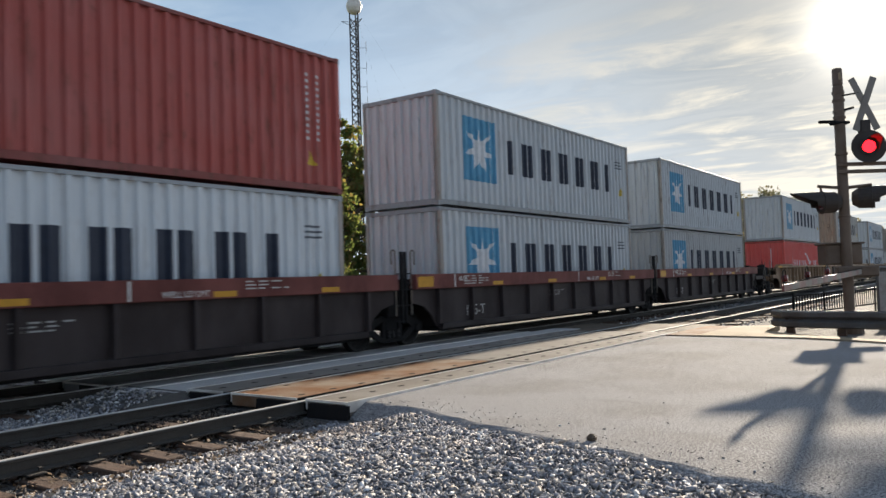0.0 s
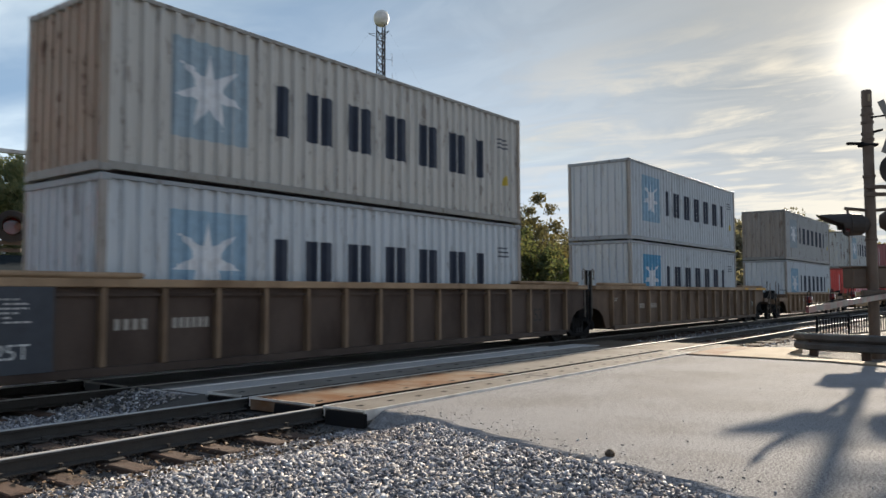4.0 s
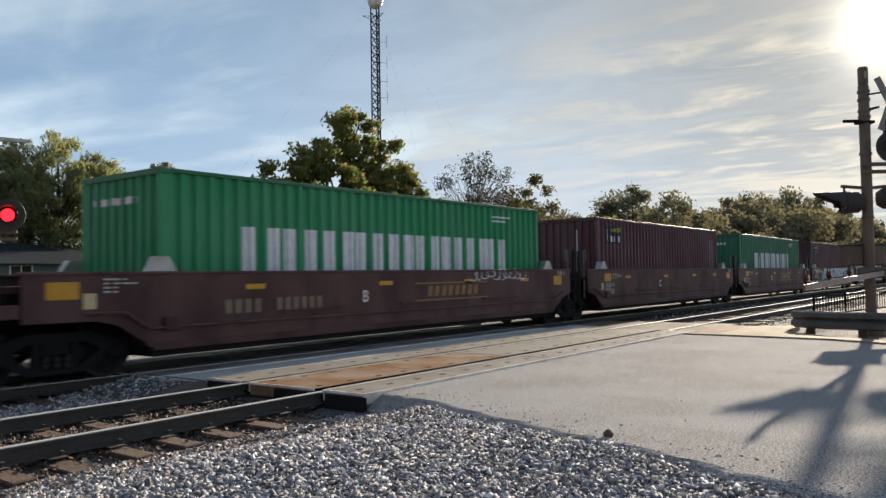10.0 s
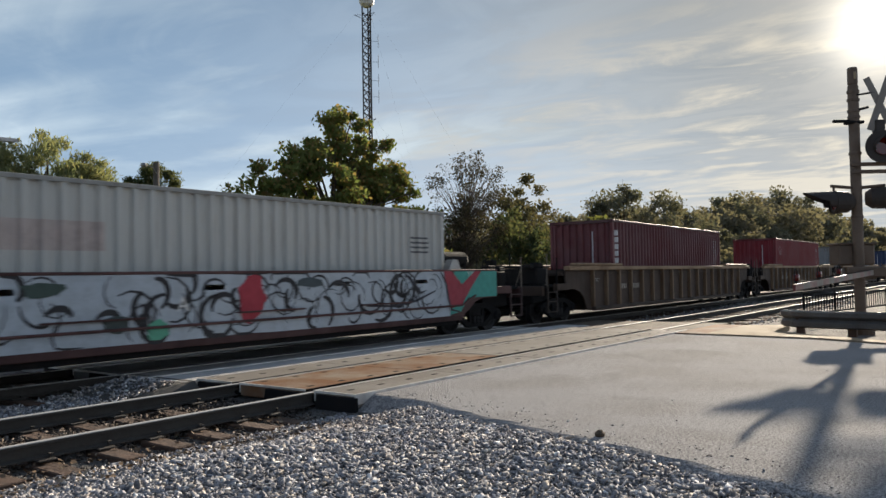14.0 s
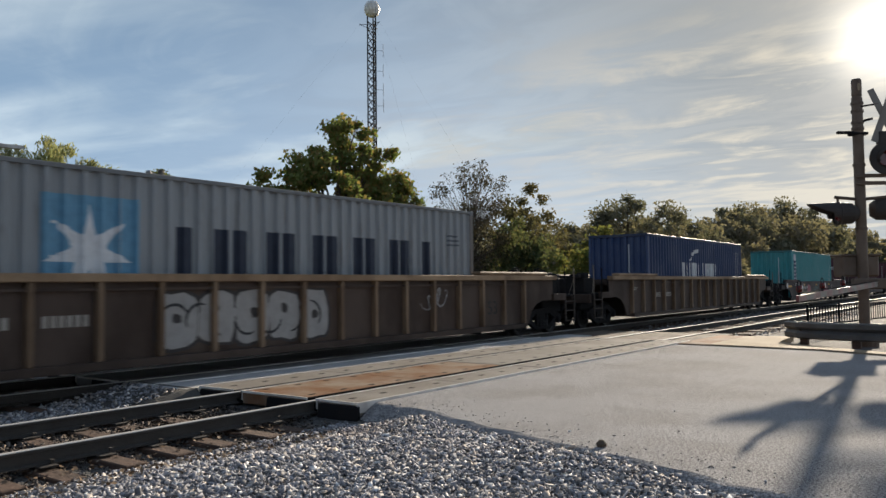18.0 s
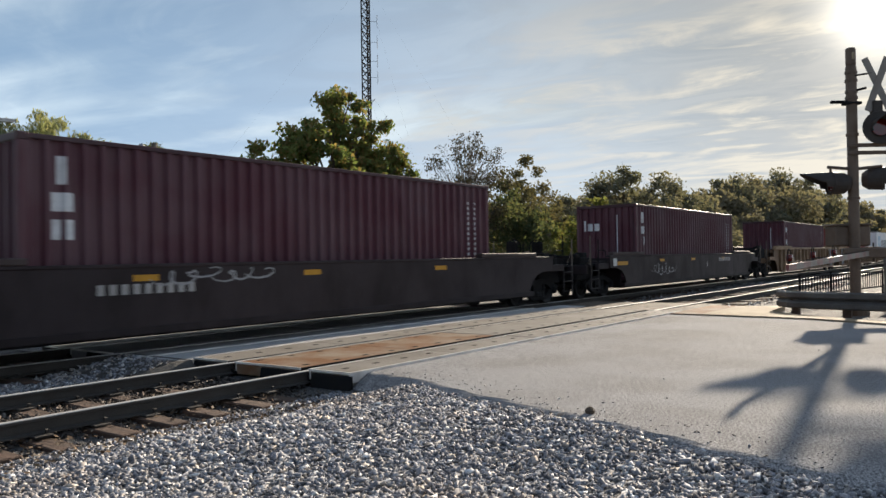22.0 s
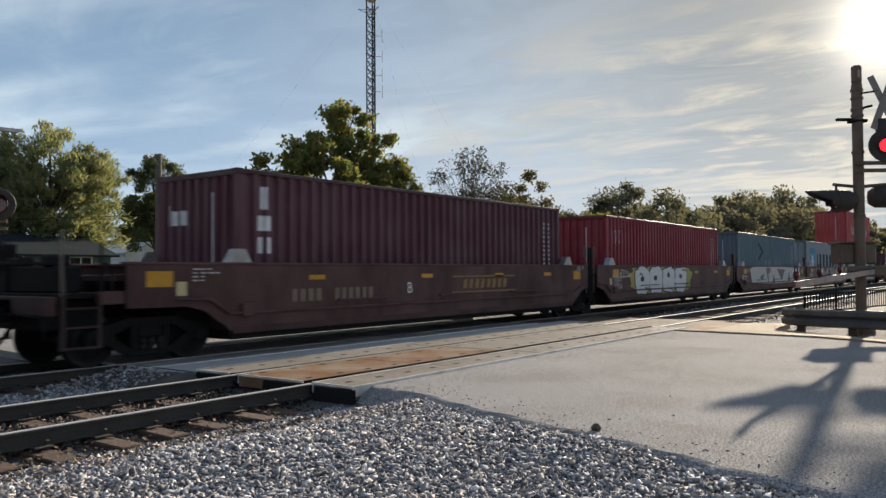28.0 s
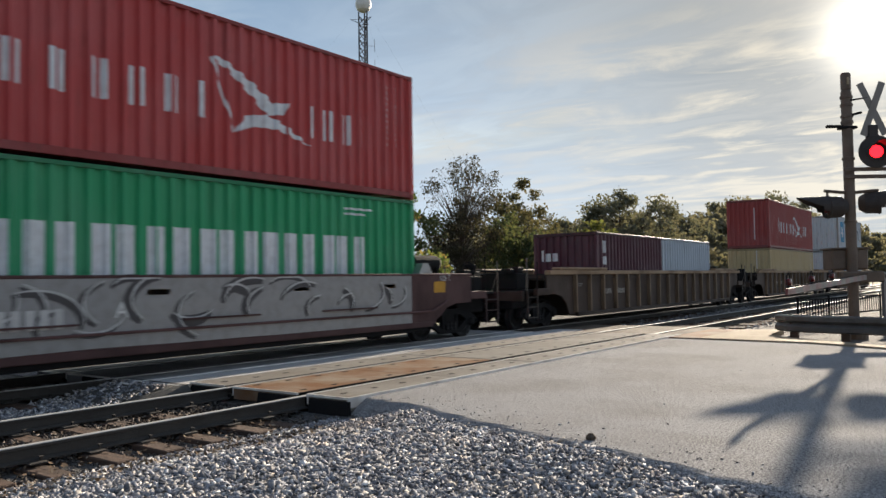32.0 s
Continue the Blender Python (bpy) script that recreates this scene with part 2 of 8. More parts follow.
PAINT = container_paint()
M_DECAL = surface("stencil_paint", (0.8, 0.8, 0.8), 0.55, fine=(40, 0.15), wide=(6.0, 0.35), own=True)
M_CAR = surface("railcar_paint", (0.2, 0.1, 0.08), 0.65, fine=(45, 0.22), wide=(0.9, 0.8), grime=(0.42, 0.38, 0.36), bump=0.25, bump_scale=30, stretch=(1, 1, 0.55), own=True, spec=0.22)
M_STEEL = surface("dark_running_gear", (0.011, 0.011, 0.012), 0.85, spec=0.15, fine=(50, 0.3), wide=(3, 0.5), second=(0.022, 0.019, 0.017), bump=0.4, bump_scale=25)
M_WHEEL = surface("wheel_steel", (0.018, 0.017, 0.017), 0.6, metal=0.4, fine=(30, 0.2), wide=(4, 0.4))
M_TREAD = surface("polished_rail_head", (0.50, 0.49, 0.475), 0.55, spec=0.15, metal=0.1, fine=(90, 0.12), wide=(2.0, 0.35), second=(0.3, 0.24, 0.2), stretch=(0.2, 8, 1))
M_RAIL = surface("rusty_rail_side", (0.058, 0.052, 0.046), 0.8, metal=0.2, fine=(40, 0.3), wide=(3, 0.5), second=(0.045, 0.036, 0.030), bump=0.5, bump_scale=60)
M_TIE = surface("weathered_tie", (0.105, 0.062, 0.042), 0.9, fine=(35, 0.35), wide=(3, 0.6), second=(0.05, 0.04, 0.033), bump=0.9, bump_scale=18, stretch=(6, 0.6, 6))
def asphalt():
    """Worn asphalt: pale aggregate in a darker binder, wide dusty stains and faint streaks along the road."""
    m = bpy.data.materials.new("worn_asphalt")
    m.use_nodes = True
    n = Nodes(m.node_tree)
    out, bsdf = n.add("OutputMaterial"), n.add("BsdfPrincipled")
    n.link(bsdf, 0, out, 0)
    co = n.add("TexCoord").outputs["Object"]
    coarse, fine = n.noise(co, 44, 4, 0.8), n.noise(co, 130, 2, 0.6)
    wide, streak = n.noise(co, 0.5, 4, 0.55), n.noise(n.scaled(co, (0.9, 0.12, 1), (0, 0, 0), (0, 0, 0.35)), 1.6, 4, 0.6)
    grain = n.maths("ADD", n.maths("MULTIPLY", coarse, 0.62), n.maths("MULTIPLY", fine, 0.38))
    col = n.mix(n.band(grain, 0.42, 0.57), (0.070, 0.070, 0.075), (0.440, 0.430, 0.428))
    col = n.mix(n.maths("MULTIPLY", n.band(wide, 0.40, 0.66), 0.45), col, n.mix(1.0, col, (0.70, 0.66, 0.62), "MULTIPLY"))
    col = n.mix(n.maths("MULTIPLY", n.band(streak, 0.52, 0.70), 0.35), col, n.mix(1.0, col, (0.70, 0.69, 0.68), "MULTIPLY"))
    n.t.links.new(col, bsdf.inputs["Base Color"])
    bsdf.inputs["Roughness"].default_value = 0.95
    bsdf.inputs["Specular IOR Level"].default_value = 0.03
    b = n.add("Bump")
    b.inputs["Strength"].default_value, b.inputs["Distance"].default_value = 0.45, 0.008
    n.t.links.new(grain, b.inputs["Height"])
    n.link(b, 0, bsdf, "Normal")
    return m


M_ASPHALT = asphalt()
# dusty asphalt; colour lightened further to make up for the train's shade
M_STRIP = surface("dusty_shade_lifted_asphalt", (0.50, 0.487, 0.475), 0.95, fine=(48, 0.7), wide=(0.6, 0.5), second=(0.40, 0.38, 0.36), bump=0.8, bump_scale=60, spec=0.03, world_space=True)
M_CONCRETE = surface("crossing_concrete", (0.245, 0.225, 0.200), 0.75, fine=(60, 0.22), wide=(0.9, 0.6), second=(0.175, 0.150, 0.122), bump=0.4, bump_scale=60, spec=0.04)
M_RUSTPANEL = surface("rust_stained_panel", (0.19, 0.098, 0.052), 0.8, fine=(60, 0.25), wide=(1.1, 0.85), second=(0.275, 0.235, 0.185), bump=0.4, bump_scale=60, spec=0.04)
M_GREYPANEL = surface("grey_crossing_concrete", (0.36, 0.35, 0.34), 0.85, fine=(60, 0.25), wide=(0.9, 0.6), second=(0.22, 0.21, 0.20), bump=0.4, bump_scale=60, spec=0.04)
# edge steel: its shine is put into a near-white, non-metal colour
M_ANGLE = surface("worn_pale_shine_steel", (0.78, 0.75, 0.70), 0.5, metal=0.0, fine=(60, 0.2), wide=(2.0, 0.5), second=(0.22, 0.15, 0.10))
M_RUBBER = surface("flangeway_rubber", (0.010, 0.010, 0.010), 0.9, fine=(50, 0.2), spec=0.08)
M_DIRT = surface("packed_dirt", (0.105, 0.078, 0.054), 0.9, fine=(60, 0.35), wide=(1.2, 0.5), second=(0.055, 0.045, 0.036), bump=1.0, bump_scale=30, world_space=True)
M_DUST = surface("grey_dust_and_grit", (0.088, 0.082, 0.075), 0.92, fine=(70, 0.5), wide=(1.6, 0.5), second=(0.10, 0.09, 0.078), bump=0.9, bump_scale=60, world_space=True)
M_PAD = surface("pale_concrete_pad", (0.34, 0.27, 0.185), 0.8, fine=(70, 0.18), wide=(0.8, 0.4), bump=0.6, bump_scale=40, spec=0.03)
M_GALV = surface("galvanised_steel", (0.36, 0.36, 0.36), 0.45, metal=0.75, fine=(25, 0.2), wide=(2.5, 0.5), second=(0.16, 0.12, 0.09))
M_MAST = surface("weathered_mast_aluminium", (0.135, 0.098, 0.074), 0.55, metal=0.35, fine=(40, 0.25), wide=(3, 0.6), second=(0.10, 0.07, 0.05))
M_BLACK = surface("black_signal_enamel", (0.042, 0.034, 0.030), 0.65, fine=(40, 0.2), wide=(4, 0.4))
M_WHITE = surface("white_enamel", (0.72, 0.70, 0.66), 0.5, fine=(40, 0.12), wide=(3, 0.35), second=(0.4, 0.34, 0.27))
# gate red, darkened in its colour for the side turned from the sun
M_RED = surface("red_sheeting", (0.15, 0.045, 0.042), 0.4, fine=(40, 0.12), wide=(3, 0.3))
M_LENS = glass("dark_red_lens", (0.12, 0.008, 0.006))
M_LIT = glow("lit_red_lamp", (1.0, 0.006, 0.010), 3.5)
M_BARK = surface("tree_bark", (0.085, 0.065, 0.05), 0.9, fine=(30, 0.35), wide=(2, 0.5), bump=0.9, bump_scale=14, stretch=(3, 3, 0.5))


def stone_material(name="crushed_stone", tint=(1.28, 1.32, 1.40), soil=0.45):
    m = bpy.data.materials.new(name)
    m.use_nodes = True
    n = Nodes(m.node_tree)
    out, bsdf = n.add("OutputMaterial"), n.add("BsdfPrincipled")
    n.link(bsdf, 0, out, 0)
    r = n.add("NewGeometry").outputs["Random Per Island"]
    co = n.add("TexCoord").outputs["Object"]
    ramp = n.add("ValToRGB")
    els = ramp.color_ramp.elements
    els[0].position, els[0].color = 0.0, (0.075, 0.072, 0.073, 1)
    els[1].position, els[1].color = 1.0, (0.68, 0.66, 0.63, 1)
    for p, c in ((0.3, (0.18, 0.175, 0.178, 1)), (0.68, (0.34, 0.33, 0.33, 1)), (0.86, (0.38, 0.32, 0.255, 1))):
        e = els.new(p)
        e.color = c
    n.t.links.new(r, ramp.inputs[0])
    g = n.noise(co, 55, 5, 0.65)
    rust = n.noise(co, 0.55, 4, 0.6)
    col = n.mix(n.maths("MULTIPLY", n.band(g, 0.35, 0.75), 0.45), ramp.outputs[0], (0.10, 0.095, 0.09))
    col = n.mix(n.maths("MULTIPLY", n.band(rust, 0.50, 0.70), soil), col, (0.15, 0.105, 0.07))
    col = n.mix(1.0, col, tint, "MULTIPLY")
    n.t.links.new(col, bsdf.inputs["Base Color"])
    bsdf.inputs["Roughness"].default_value = 0.85
    bsdf.inputs["Specular IOR Level"].default_value = 0.18
    return m


M_STONE = stone_material()
M_FOUL = stone_material("fouled_ballast_stone", (0.42, 0.38, 0.35), 0.8)
LEAF_A = leafy("maple_leaves", (0.112, 0.152, 0.060), (0.160, 0.185, 0.070), (0.225, 0.175, 0.078), 0.48)
LEAF_B = leafy("willow_leaves", (0.175, 0.205, 0.120), (0.220, 0.236, 0.134), (0.26, 0.252, 0.142), 0.46)
LEAF_C = leafy("dark_leaves", (0.072, 0.092, 0.054), (0.100, 0.118, 0.062), (0.135, 0.136, 0.070), 0.40)
LEAF_D = leafy("autumn_leaves", (0.095, 0.094, 0.056), (0.125, 0.114, 0.066), (0.150, 0.126, 0.072), 0.30)
LEAF_E = leafy("bright_shrub_leaves", (0.105, 0.130, 0.050), (0.140, 0.152, 0.056), (0.160, 0.150, 0.060), 0.40)
# far foliage: haze is put into these paler, greyer leaf colours
LEAF_F = leafy("hazed_wood_edge_leaves", (0.165, 0.158, 0.122), (0.200, 0.184, 0.140), (0.220, 0.196, 0.148), 0.34)
LEAF_G = leafy("hazed_dark_wood_leaves", (0.128, 0.132, 0.104), (0.156, 0.154, 0.120), (0.180, 0.168, 0.130), 0.32)
LEAF_H = leafy("sparse_dusky_leaves", (0.045, 0.044, 0.032), (0.065, 0.060, 0.042), (0.095, 0.078, 0.052), 0.22)
M_SIDING = surface("blue_grey_siding", (0.10, 0.145, 0.16), 0.6, fine=(30, 0.12), wide=(0.8, 0.3))
M_PALEWALL = surface("white_painted_siding", (0.62, 0.63, 0.64), 0.6, fine=(30, 0.1), wide=(0.8, 0.3), second=(0.45, 0.44, 0.42))
M_ROOF = surface("grey_roof_shingles", (0.030, 0.038, 0.043), 0.95, spec=0.05, fine=(25, 0.35), wide=(0.6, 0.4), bump=0.5, bump_scale=20)
M_METALROOF = surface("pale_metal_roof", (0.42, 0.43, 0.45), 0.5, fine=(30, 0.1), wide=(0.6, 0.4), metal=0.2)
M_GLASS = glass("dark_window_glass", (0.03, 0.035, 0.04))
M_CARWHITE = surface("white_car_paint", (0.72, 0.73, 0.74), 0.25, fine=(20, 0.03), wide=(1, 0.1), spec=0.6)
M_POLE = surface("weathered_pole_wood", (0.12, 0.105, 0.09), 0.9, fine=(30, 0.3), wide=(2, 0.4), bump=0.6, bump_scale=20, stretch=(4, 4, 0.3))
M_TOWER = surface("dark_painted_lattice", (0.018, 0.016, 0.017), 0.8, metal=0.0, fine=(20, 0.2), wide=(0.5, 0.3))
M_GRAB = surface("dull_grab_steel", (0.17, 0.145, 0.12), 0.6, metal=0.3, fine=(25, 0.2), wide=(2.0, 0.5))
M_GUARD = surface("dull_guard_steel", (0.13, 0.125, 0.12), 0.55, metal=0.4, fine=(25, 0.2), wide=(2.0, 0.5), second=(0.07, 0.055, 0.045))
# white seen against the light: its shaded side is put into the colour
M_BACKLITWHITE = surface("backlit_white_blade", (0.22, 0.20, 0.18), 0.6, fine=(40, 0.15), wide=(3, 0.45), second=(0.18, 0.15, 0.12))
LITTER = leafy("dry_fallen_leaves", (0.11, 0.075, 0.050), (0.17, 0.120, 0.080), (0.26, 0.205, 0.150), 0.0)


# ---- mesh helpers ----
class Shape:
    """Collects vertices and faces for one mesh."""

    def __init__(self):
        self.v, self.f, self.weld = [], [], 0.0

    def add(self, verts, faces):
        k = len(self.v)
        self.v.extend(verts)
        self.f.extend(tuple(i + k for i in f) for f in faces)
        return self

    def box(self, x0, x1, y0, y1, z0, z1, c=0.0):
        if c <= 0:
            v = [(x, y, z) for x in (x0, x1) for y in (y0, y1) for z in (z0, z1)]
            f = [(0, 1, 3, 2), (4, 6, 7, 5), (0, 4, 5, 1), (2, 3, 7, 6), (0, 2, 6, 4), (1, 5, 7, 3)]
            return self.add(v, f)
        c = min(c, (x1 - x0) * 0.45, (y1 - y0) * 0.45, (z1 - z0) * 0.45)
        # chamfered: three vertices at each corner
        v, idx = [], {}
        for i, (x, sx) in enumerate(((x0, 1), (x1, -1))):
            for j, (y, sy) in enumerate(((y0, 1), (y1, -1))):
                for k, (z, sz) in enumerate(((z0, 1), (z1, -1))):
                    idx[i, j, k] = len(v)
                    v += [(x, y + sy * c, z + sz * c), (x + sx * c, y, z + sz * c), (x + sx * c, y + sy * c, z)]
        f = []
        for i in (0, 1):
            q = [idx[i, 0, 0], idx[i, 1, 0], idx[i, 1, 1], idx[i, 0, 1]]
            f.append(tuple(q if i else q[::-1]))
            q = [idx[0, i, 0] + 1, idx[0, i, 1] + 1, idx[1, i, 1] + 1, idx[1, i, 0] + 1]
            f.append(tuple(q if i else q[::-1]))
            q = [idx[0, 0, i] + 2, idx[1, 0, i] + 2, idx[1, 1, i] + 2, idx[0, 1, i] + 2]
            f.append(tuple(q if i else q[::-1]))
        for a in (0, 1):
            for b in (0, 1):
                f.append((idx[a, b, 0], idx[a, b, 1], idx[a, b, 1] + 1, idx[a, b, 0] + 1))
                f.append((idx[a, 0, b], idx[a, 1, b], idx[a, 1, b] + 2, idx[a, 0, b] + 2))
                f.append((idx[0, a, b] + 1, idx[1, a, b] + 1, idx[1, a, b] + 2, idx[0, a, b] + 2))
        for p in idx.values():
            f.append((p, p + 1, p + 2))
        return self.add(v, f)

    def prism(self, outline, axis, a, b):
        """An outline of (u, v) drawn out along an axis from a to b."""
        n = len(outline)

        def at(u, v, w):
            return {"x": (w, u, v), "y": (u, w, v), "z": (u, v, w)}[axis]
        verts = [at(u, v, a) for u, v in outline] + [at(u, v, b) for u, v in outline]
        faces = [tuple(range(n)), tuple(range(2 * n - 1, n - 1, -1))]
        faces += [(i, i + n, (i + 1) % n + n, (i + 1) % n) for i in range(n)]
        return self.add(verts, faces)

    def rod(self, p, q, r, n=8, r2=None):
        """A round rod from p to q."""
        p, q = Vector(p), Vector(q)
        d = (q - p).normalized()
        u = d.orthogonal().normalized()
        w = d.cross(u)
        r2 = r if r2 is None else r2
        ring = [(math.cos(2 * math.pi * i / n), math.sin(2 * math.pi * i / n)) for i in range(n)]
        verts = [tuple(p + u * c * r + w * s * r) for c, s in ring] + [tuple(q + u * c * r2 + w * s * r2) for c, s in ring]
        faces = [(i, (i + 1) % n, (i + 1) % n + n, i + n) for i in range(n)]
        faces += [tuple(range(n))[::-1], tuple(range(n, 2 * n))]
        return self.add(verts, faces)

    def pipe(self, pts, r, n=6):
        """A bent round pipe through points, in one piece."""
        pts = [Vector(q) for q in pts]
        verts, u = [], None
        for i, q in enumerate(pts):
            d = (pts[min(i + 1, len(pts) - 1)] - pts[max(i - 1, 0)]).normalized()
            u = d.orthogonal().normalized() if u is None else (u - d * u.dot(d)).normalized()
            w = d.cross(u)
            verts += [tuple(q + u * r * math.cos(2 * math.pi * k / n) + w * r * math.sin(2 * math.pi * k / n)) for k in range(n)]
        faces = [(i * n + k, i * n + (k + 1) % n, (i + 1) * n + (k + 1) % n, (i + 1) * n + k) for i in range(len(pts) - 1) for k in range(n)]
        faces += [tuple(range(n))[::-1], tuple(range((len(pts) - 1) * n, len(pts) * n))]
        return self.add(verts, faces)

    def lathe(self, profile, centre, axis="y", n=20):
        """A profile of (radius, along) turned about an axis through centre."""
        cx, cy, cz = centre
        verts, m = [], len(profile)
        for i in range(n):
            c, s = math.cos(2 * math.pi * i / n), math.sin(2 * math.pi * i / n)
            for r, a in profile:
                verts.append({"y": (cx + r * c, cy + a, cz + r * s), "x": (cx + a, cy + r * c, cz + r * s), "z": (cx + r * c, cy + r * s, cz + a)}[axis])
        faces = [(i * m + j, i * m + j + 1, (i + 1) % n * m + j + 1, (i + 1) % n * m + j) for i in range(n) for j in range(m - 1)]
        return self.add(verts, faces)

    def mesh(self, name, material):
        me = bpy.data.meshes.new(name)
        me.from_pydata(self.v, [], self.f)
        bm = bmesh.new()
        bm.from_mesh(me)
        if self.weld:
            bmesh.ops.remove_doubles(bm, verts=bm.verts, dist=self.weld)
        bmesh.ops.recalc_face_normals(bm, faces=bm.faces)
        bm.to_mesh(me)
        bm.free()
        me.materials.append(material)
        return me


def part(name, shape, material, parent, label="", color=None):
    """Links a shape as one mesh object under a thing or a part."""
    ob = new(name, shape.mesh(name, material) if isinstance(shape, Shape) else shape)
    ob.parent = parent
    if label:
        ob["label"] = label
    if color is not None:
        ob.color = (*color, 1.0) if len(color) == 3 else color
    return ob


def thing(name, label, category, group="", kind="", at=None):
    ob = tagged(new(name), label, category, group, kind)
    if at is not None:
        ob.matrix_basis = at
    return ob


def raw_mesh(name, verts, faces, material):
    """A large mesh from arrays; faces all of one size."""
    verts, faces = np.asarray(verts, np.float32), np.asarray(faces, np.int32)
    me = bpy.data.meshes.new(name)
    me.vertices.add(len(verts))
    me.vertices.foreach_set("co", verts.ravel())
    n, k = faces.shape
    me.loops.add(n * k)
    me.loops.foreach_set("vertex_index", faces.ravel())
    me.polygons.add(n)
    me.polygons.foreach_set("loop_start", np.arange(n, dtype=np.int32) * k)
    me.polygons.foreach_set("loop_total", np.full(n, k, np.int32))
    me.update(calc_edges=True)
    me.materials.append(material)
    return me


def cuts(polys, u):
    zs = []
    for poly in polys:
        for (a, b), (c, d) in zip(poly, poly[1:] + poly[:1]):
            if (a <= u) != (c <= u):
                zs.append(b + (d - b) * (u - a) / (c - a))
    return sorted(zs)


def painted(polys, depth, breaks, out, put, step=0.12):
    """Flat shapes (even-odd polygons of (u, v)) laid on a folded surface. depth(u): how deep the surface lies; put(u, v, d): the place."""
    us = sorted({round(p[0], 4) for poly in polys for p in poly})
    lo, hi = us[0], us[-1]
    us = sorted(set(us) | {b for b in breaks if lo < b < hi} | {round(lo + step * i, 4) for i in range(int((hi - lo) / step) + 1)})
    s = Shape()
    s.weld = 0.003 if len(polys) > 1 else 0.012
    for a, b in zip(us, us[1:]):
        if b - a < 1e-4:
            continue
        za, zb = cuts(polys, a + 1e-5), cuts(polys, b - 1e-5)
        if len(za) != len(zb):
            zm = cuts(polys, (a + b) / 2)
            za = zb = zm
        for i in range(0, len(za) - 1, 2):
            da, db = depth(a) - out, depth(b) - out
            s.add([put(a, za[i], da), put(b, zb[i], db), put(b, zb[i + 1], db), put(a, za[i + 1], da)], [(0, 1, 2, 3)])
    return s


def rect(u0, u1, v0, v1, lean=0.0):
    return [(u0, v0), (u1, v0), (u1 + lean, v1), (u0 + lean, v1)]


def words(text, size, material, parent, at, name="lettering", color=(0.8, 0.8, 0.8)):
    """Readable markings in the built-in font, as a thin mesh."""
    cu = bpy.data.curves.new(name, "FONT")
    cu.body, cu.size, cu.extrude = text, size, 0.0015
    tmp = bpy.data.objects.new(name, cu)
    me = bpy.data.meshes.new_from_object(tmp)
    bpy.data.objects.remove(tmp)
    me.materials.clear()
    me.materials.append(material)
    ob = new(name, me)
    ob.parent, ob.matrix_basis, ob.color = parent, at, (*color, 1)
    ob["kind"] = "stuff"
    return ob


def facing(x, y, z):
    """Writing that stands upright and faces the camera's side (-y)."""
    return pose(x, y, z, 90, 0, 0)


# ---- the ground, the road and the tracks ----
NEAR_Y, FAR_Y = 8.30, 12.45          # the two tracks' middles; rail tops lie at z = 0
EDGE = [(-60.0, -16.0), (-9.0, 1.6), (-4.0, 4.0), (-1.0, 5.1), (1.2, 5.85), (1.8, 6.0), (2.7, 6.40), (3.5, 6.62), (4.75, 7.05), (5.75, 7.46), (6.72, 7.62)]
RIGHT = [(6.74, 18.5), (3.5, 18.2), (2.1, 17.5), (0.0, 16.6), (-4.0, 15.0), (-9.0, 12.8), (-60.0, -4.0)]


def edge_x(y):
    return float(np.interp(y, [e[0] for e in EDGE], [e[1] for e in EDGE]))


def ground_height(x, y):
    h = -0.14
    if x < 7.45 or x > 18.4:
        if 6.55 < y < 14.6:
            h = -0.235
        elif 5.6 < y <= 6.55:
            h = -0.10 - 0.135 * (y - 5.6) / 0.95
        elif y <= 5.6:
            h = -0.10
    if y > 16:
        h = -0.16 + 0.052 * max(0.0, min(y, 62.0) - 23.0) * max(0.0, min(1.0, (95.0 - x) / 40.0)) * max(0.0, min(1.0, (x + 60.0) / 40.0))
    if -1 < x < 8 and 2 < y < 6.6:
        h += 0.03 * math.sin(x * 1.7 + y * 1.1)
    return h


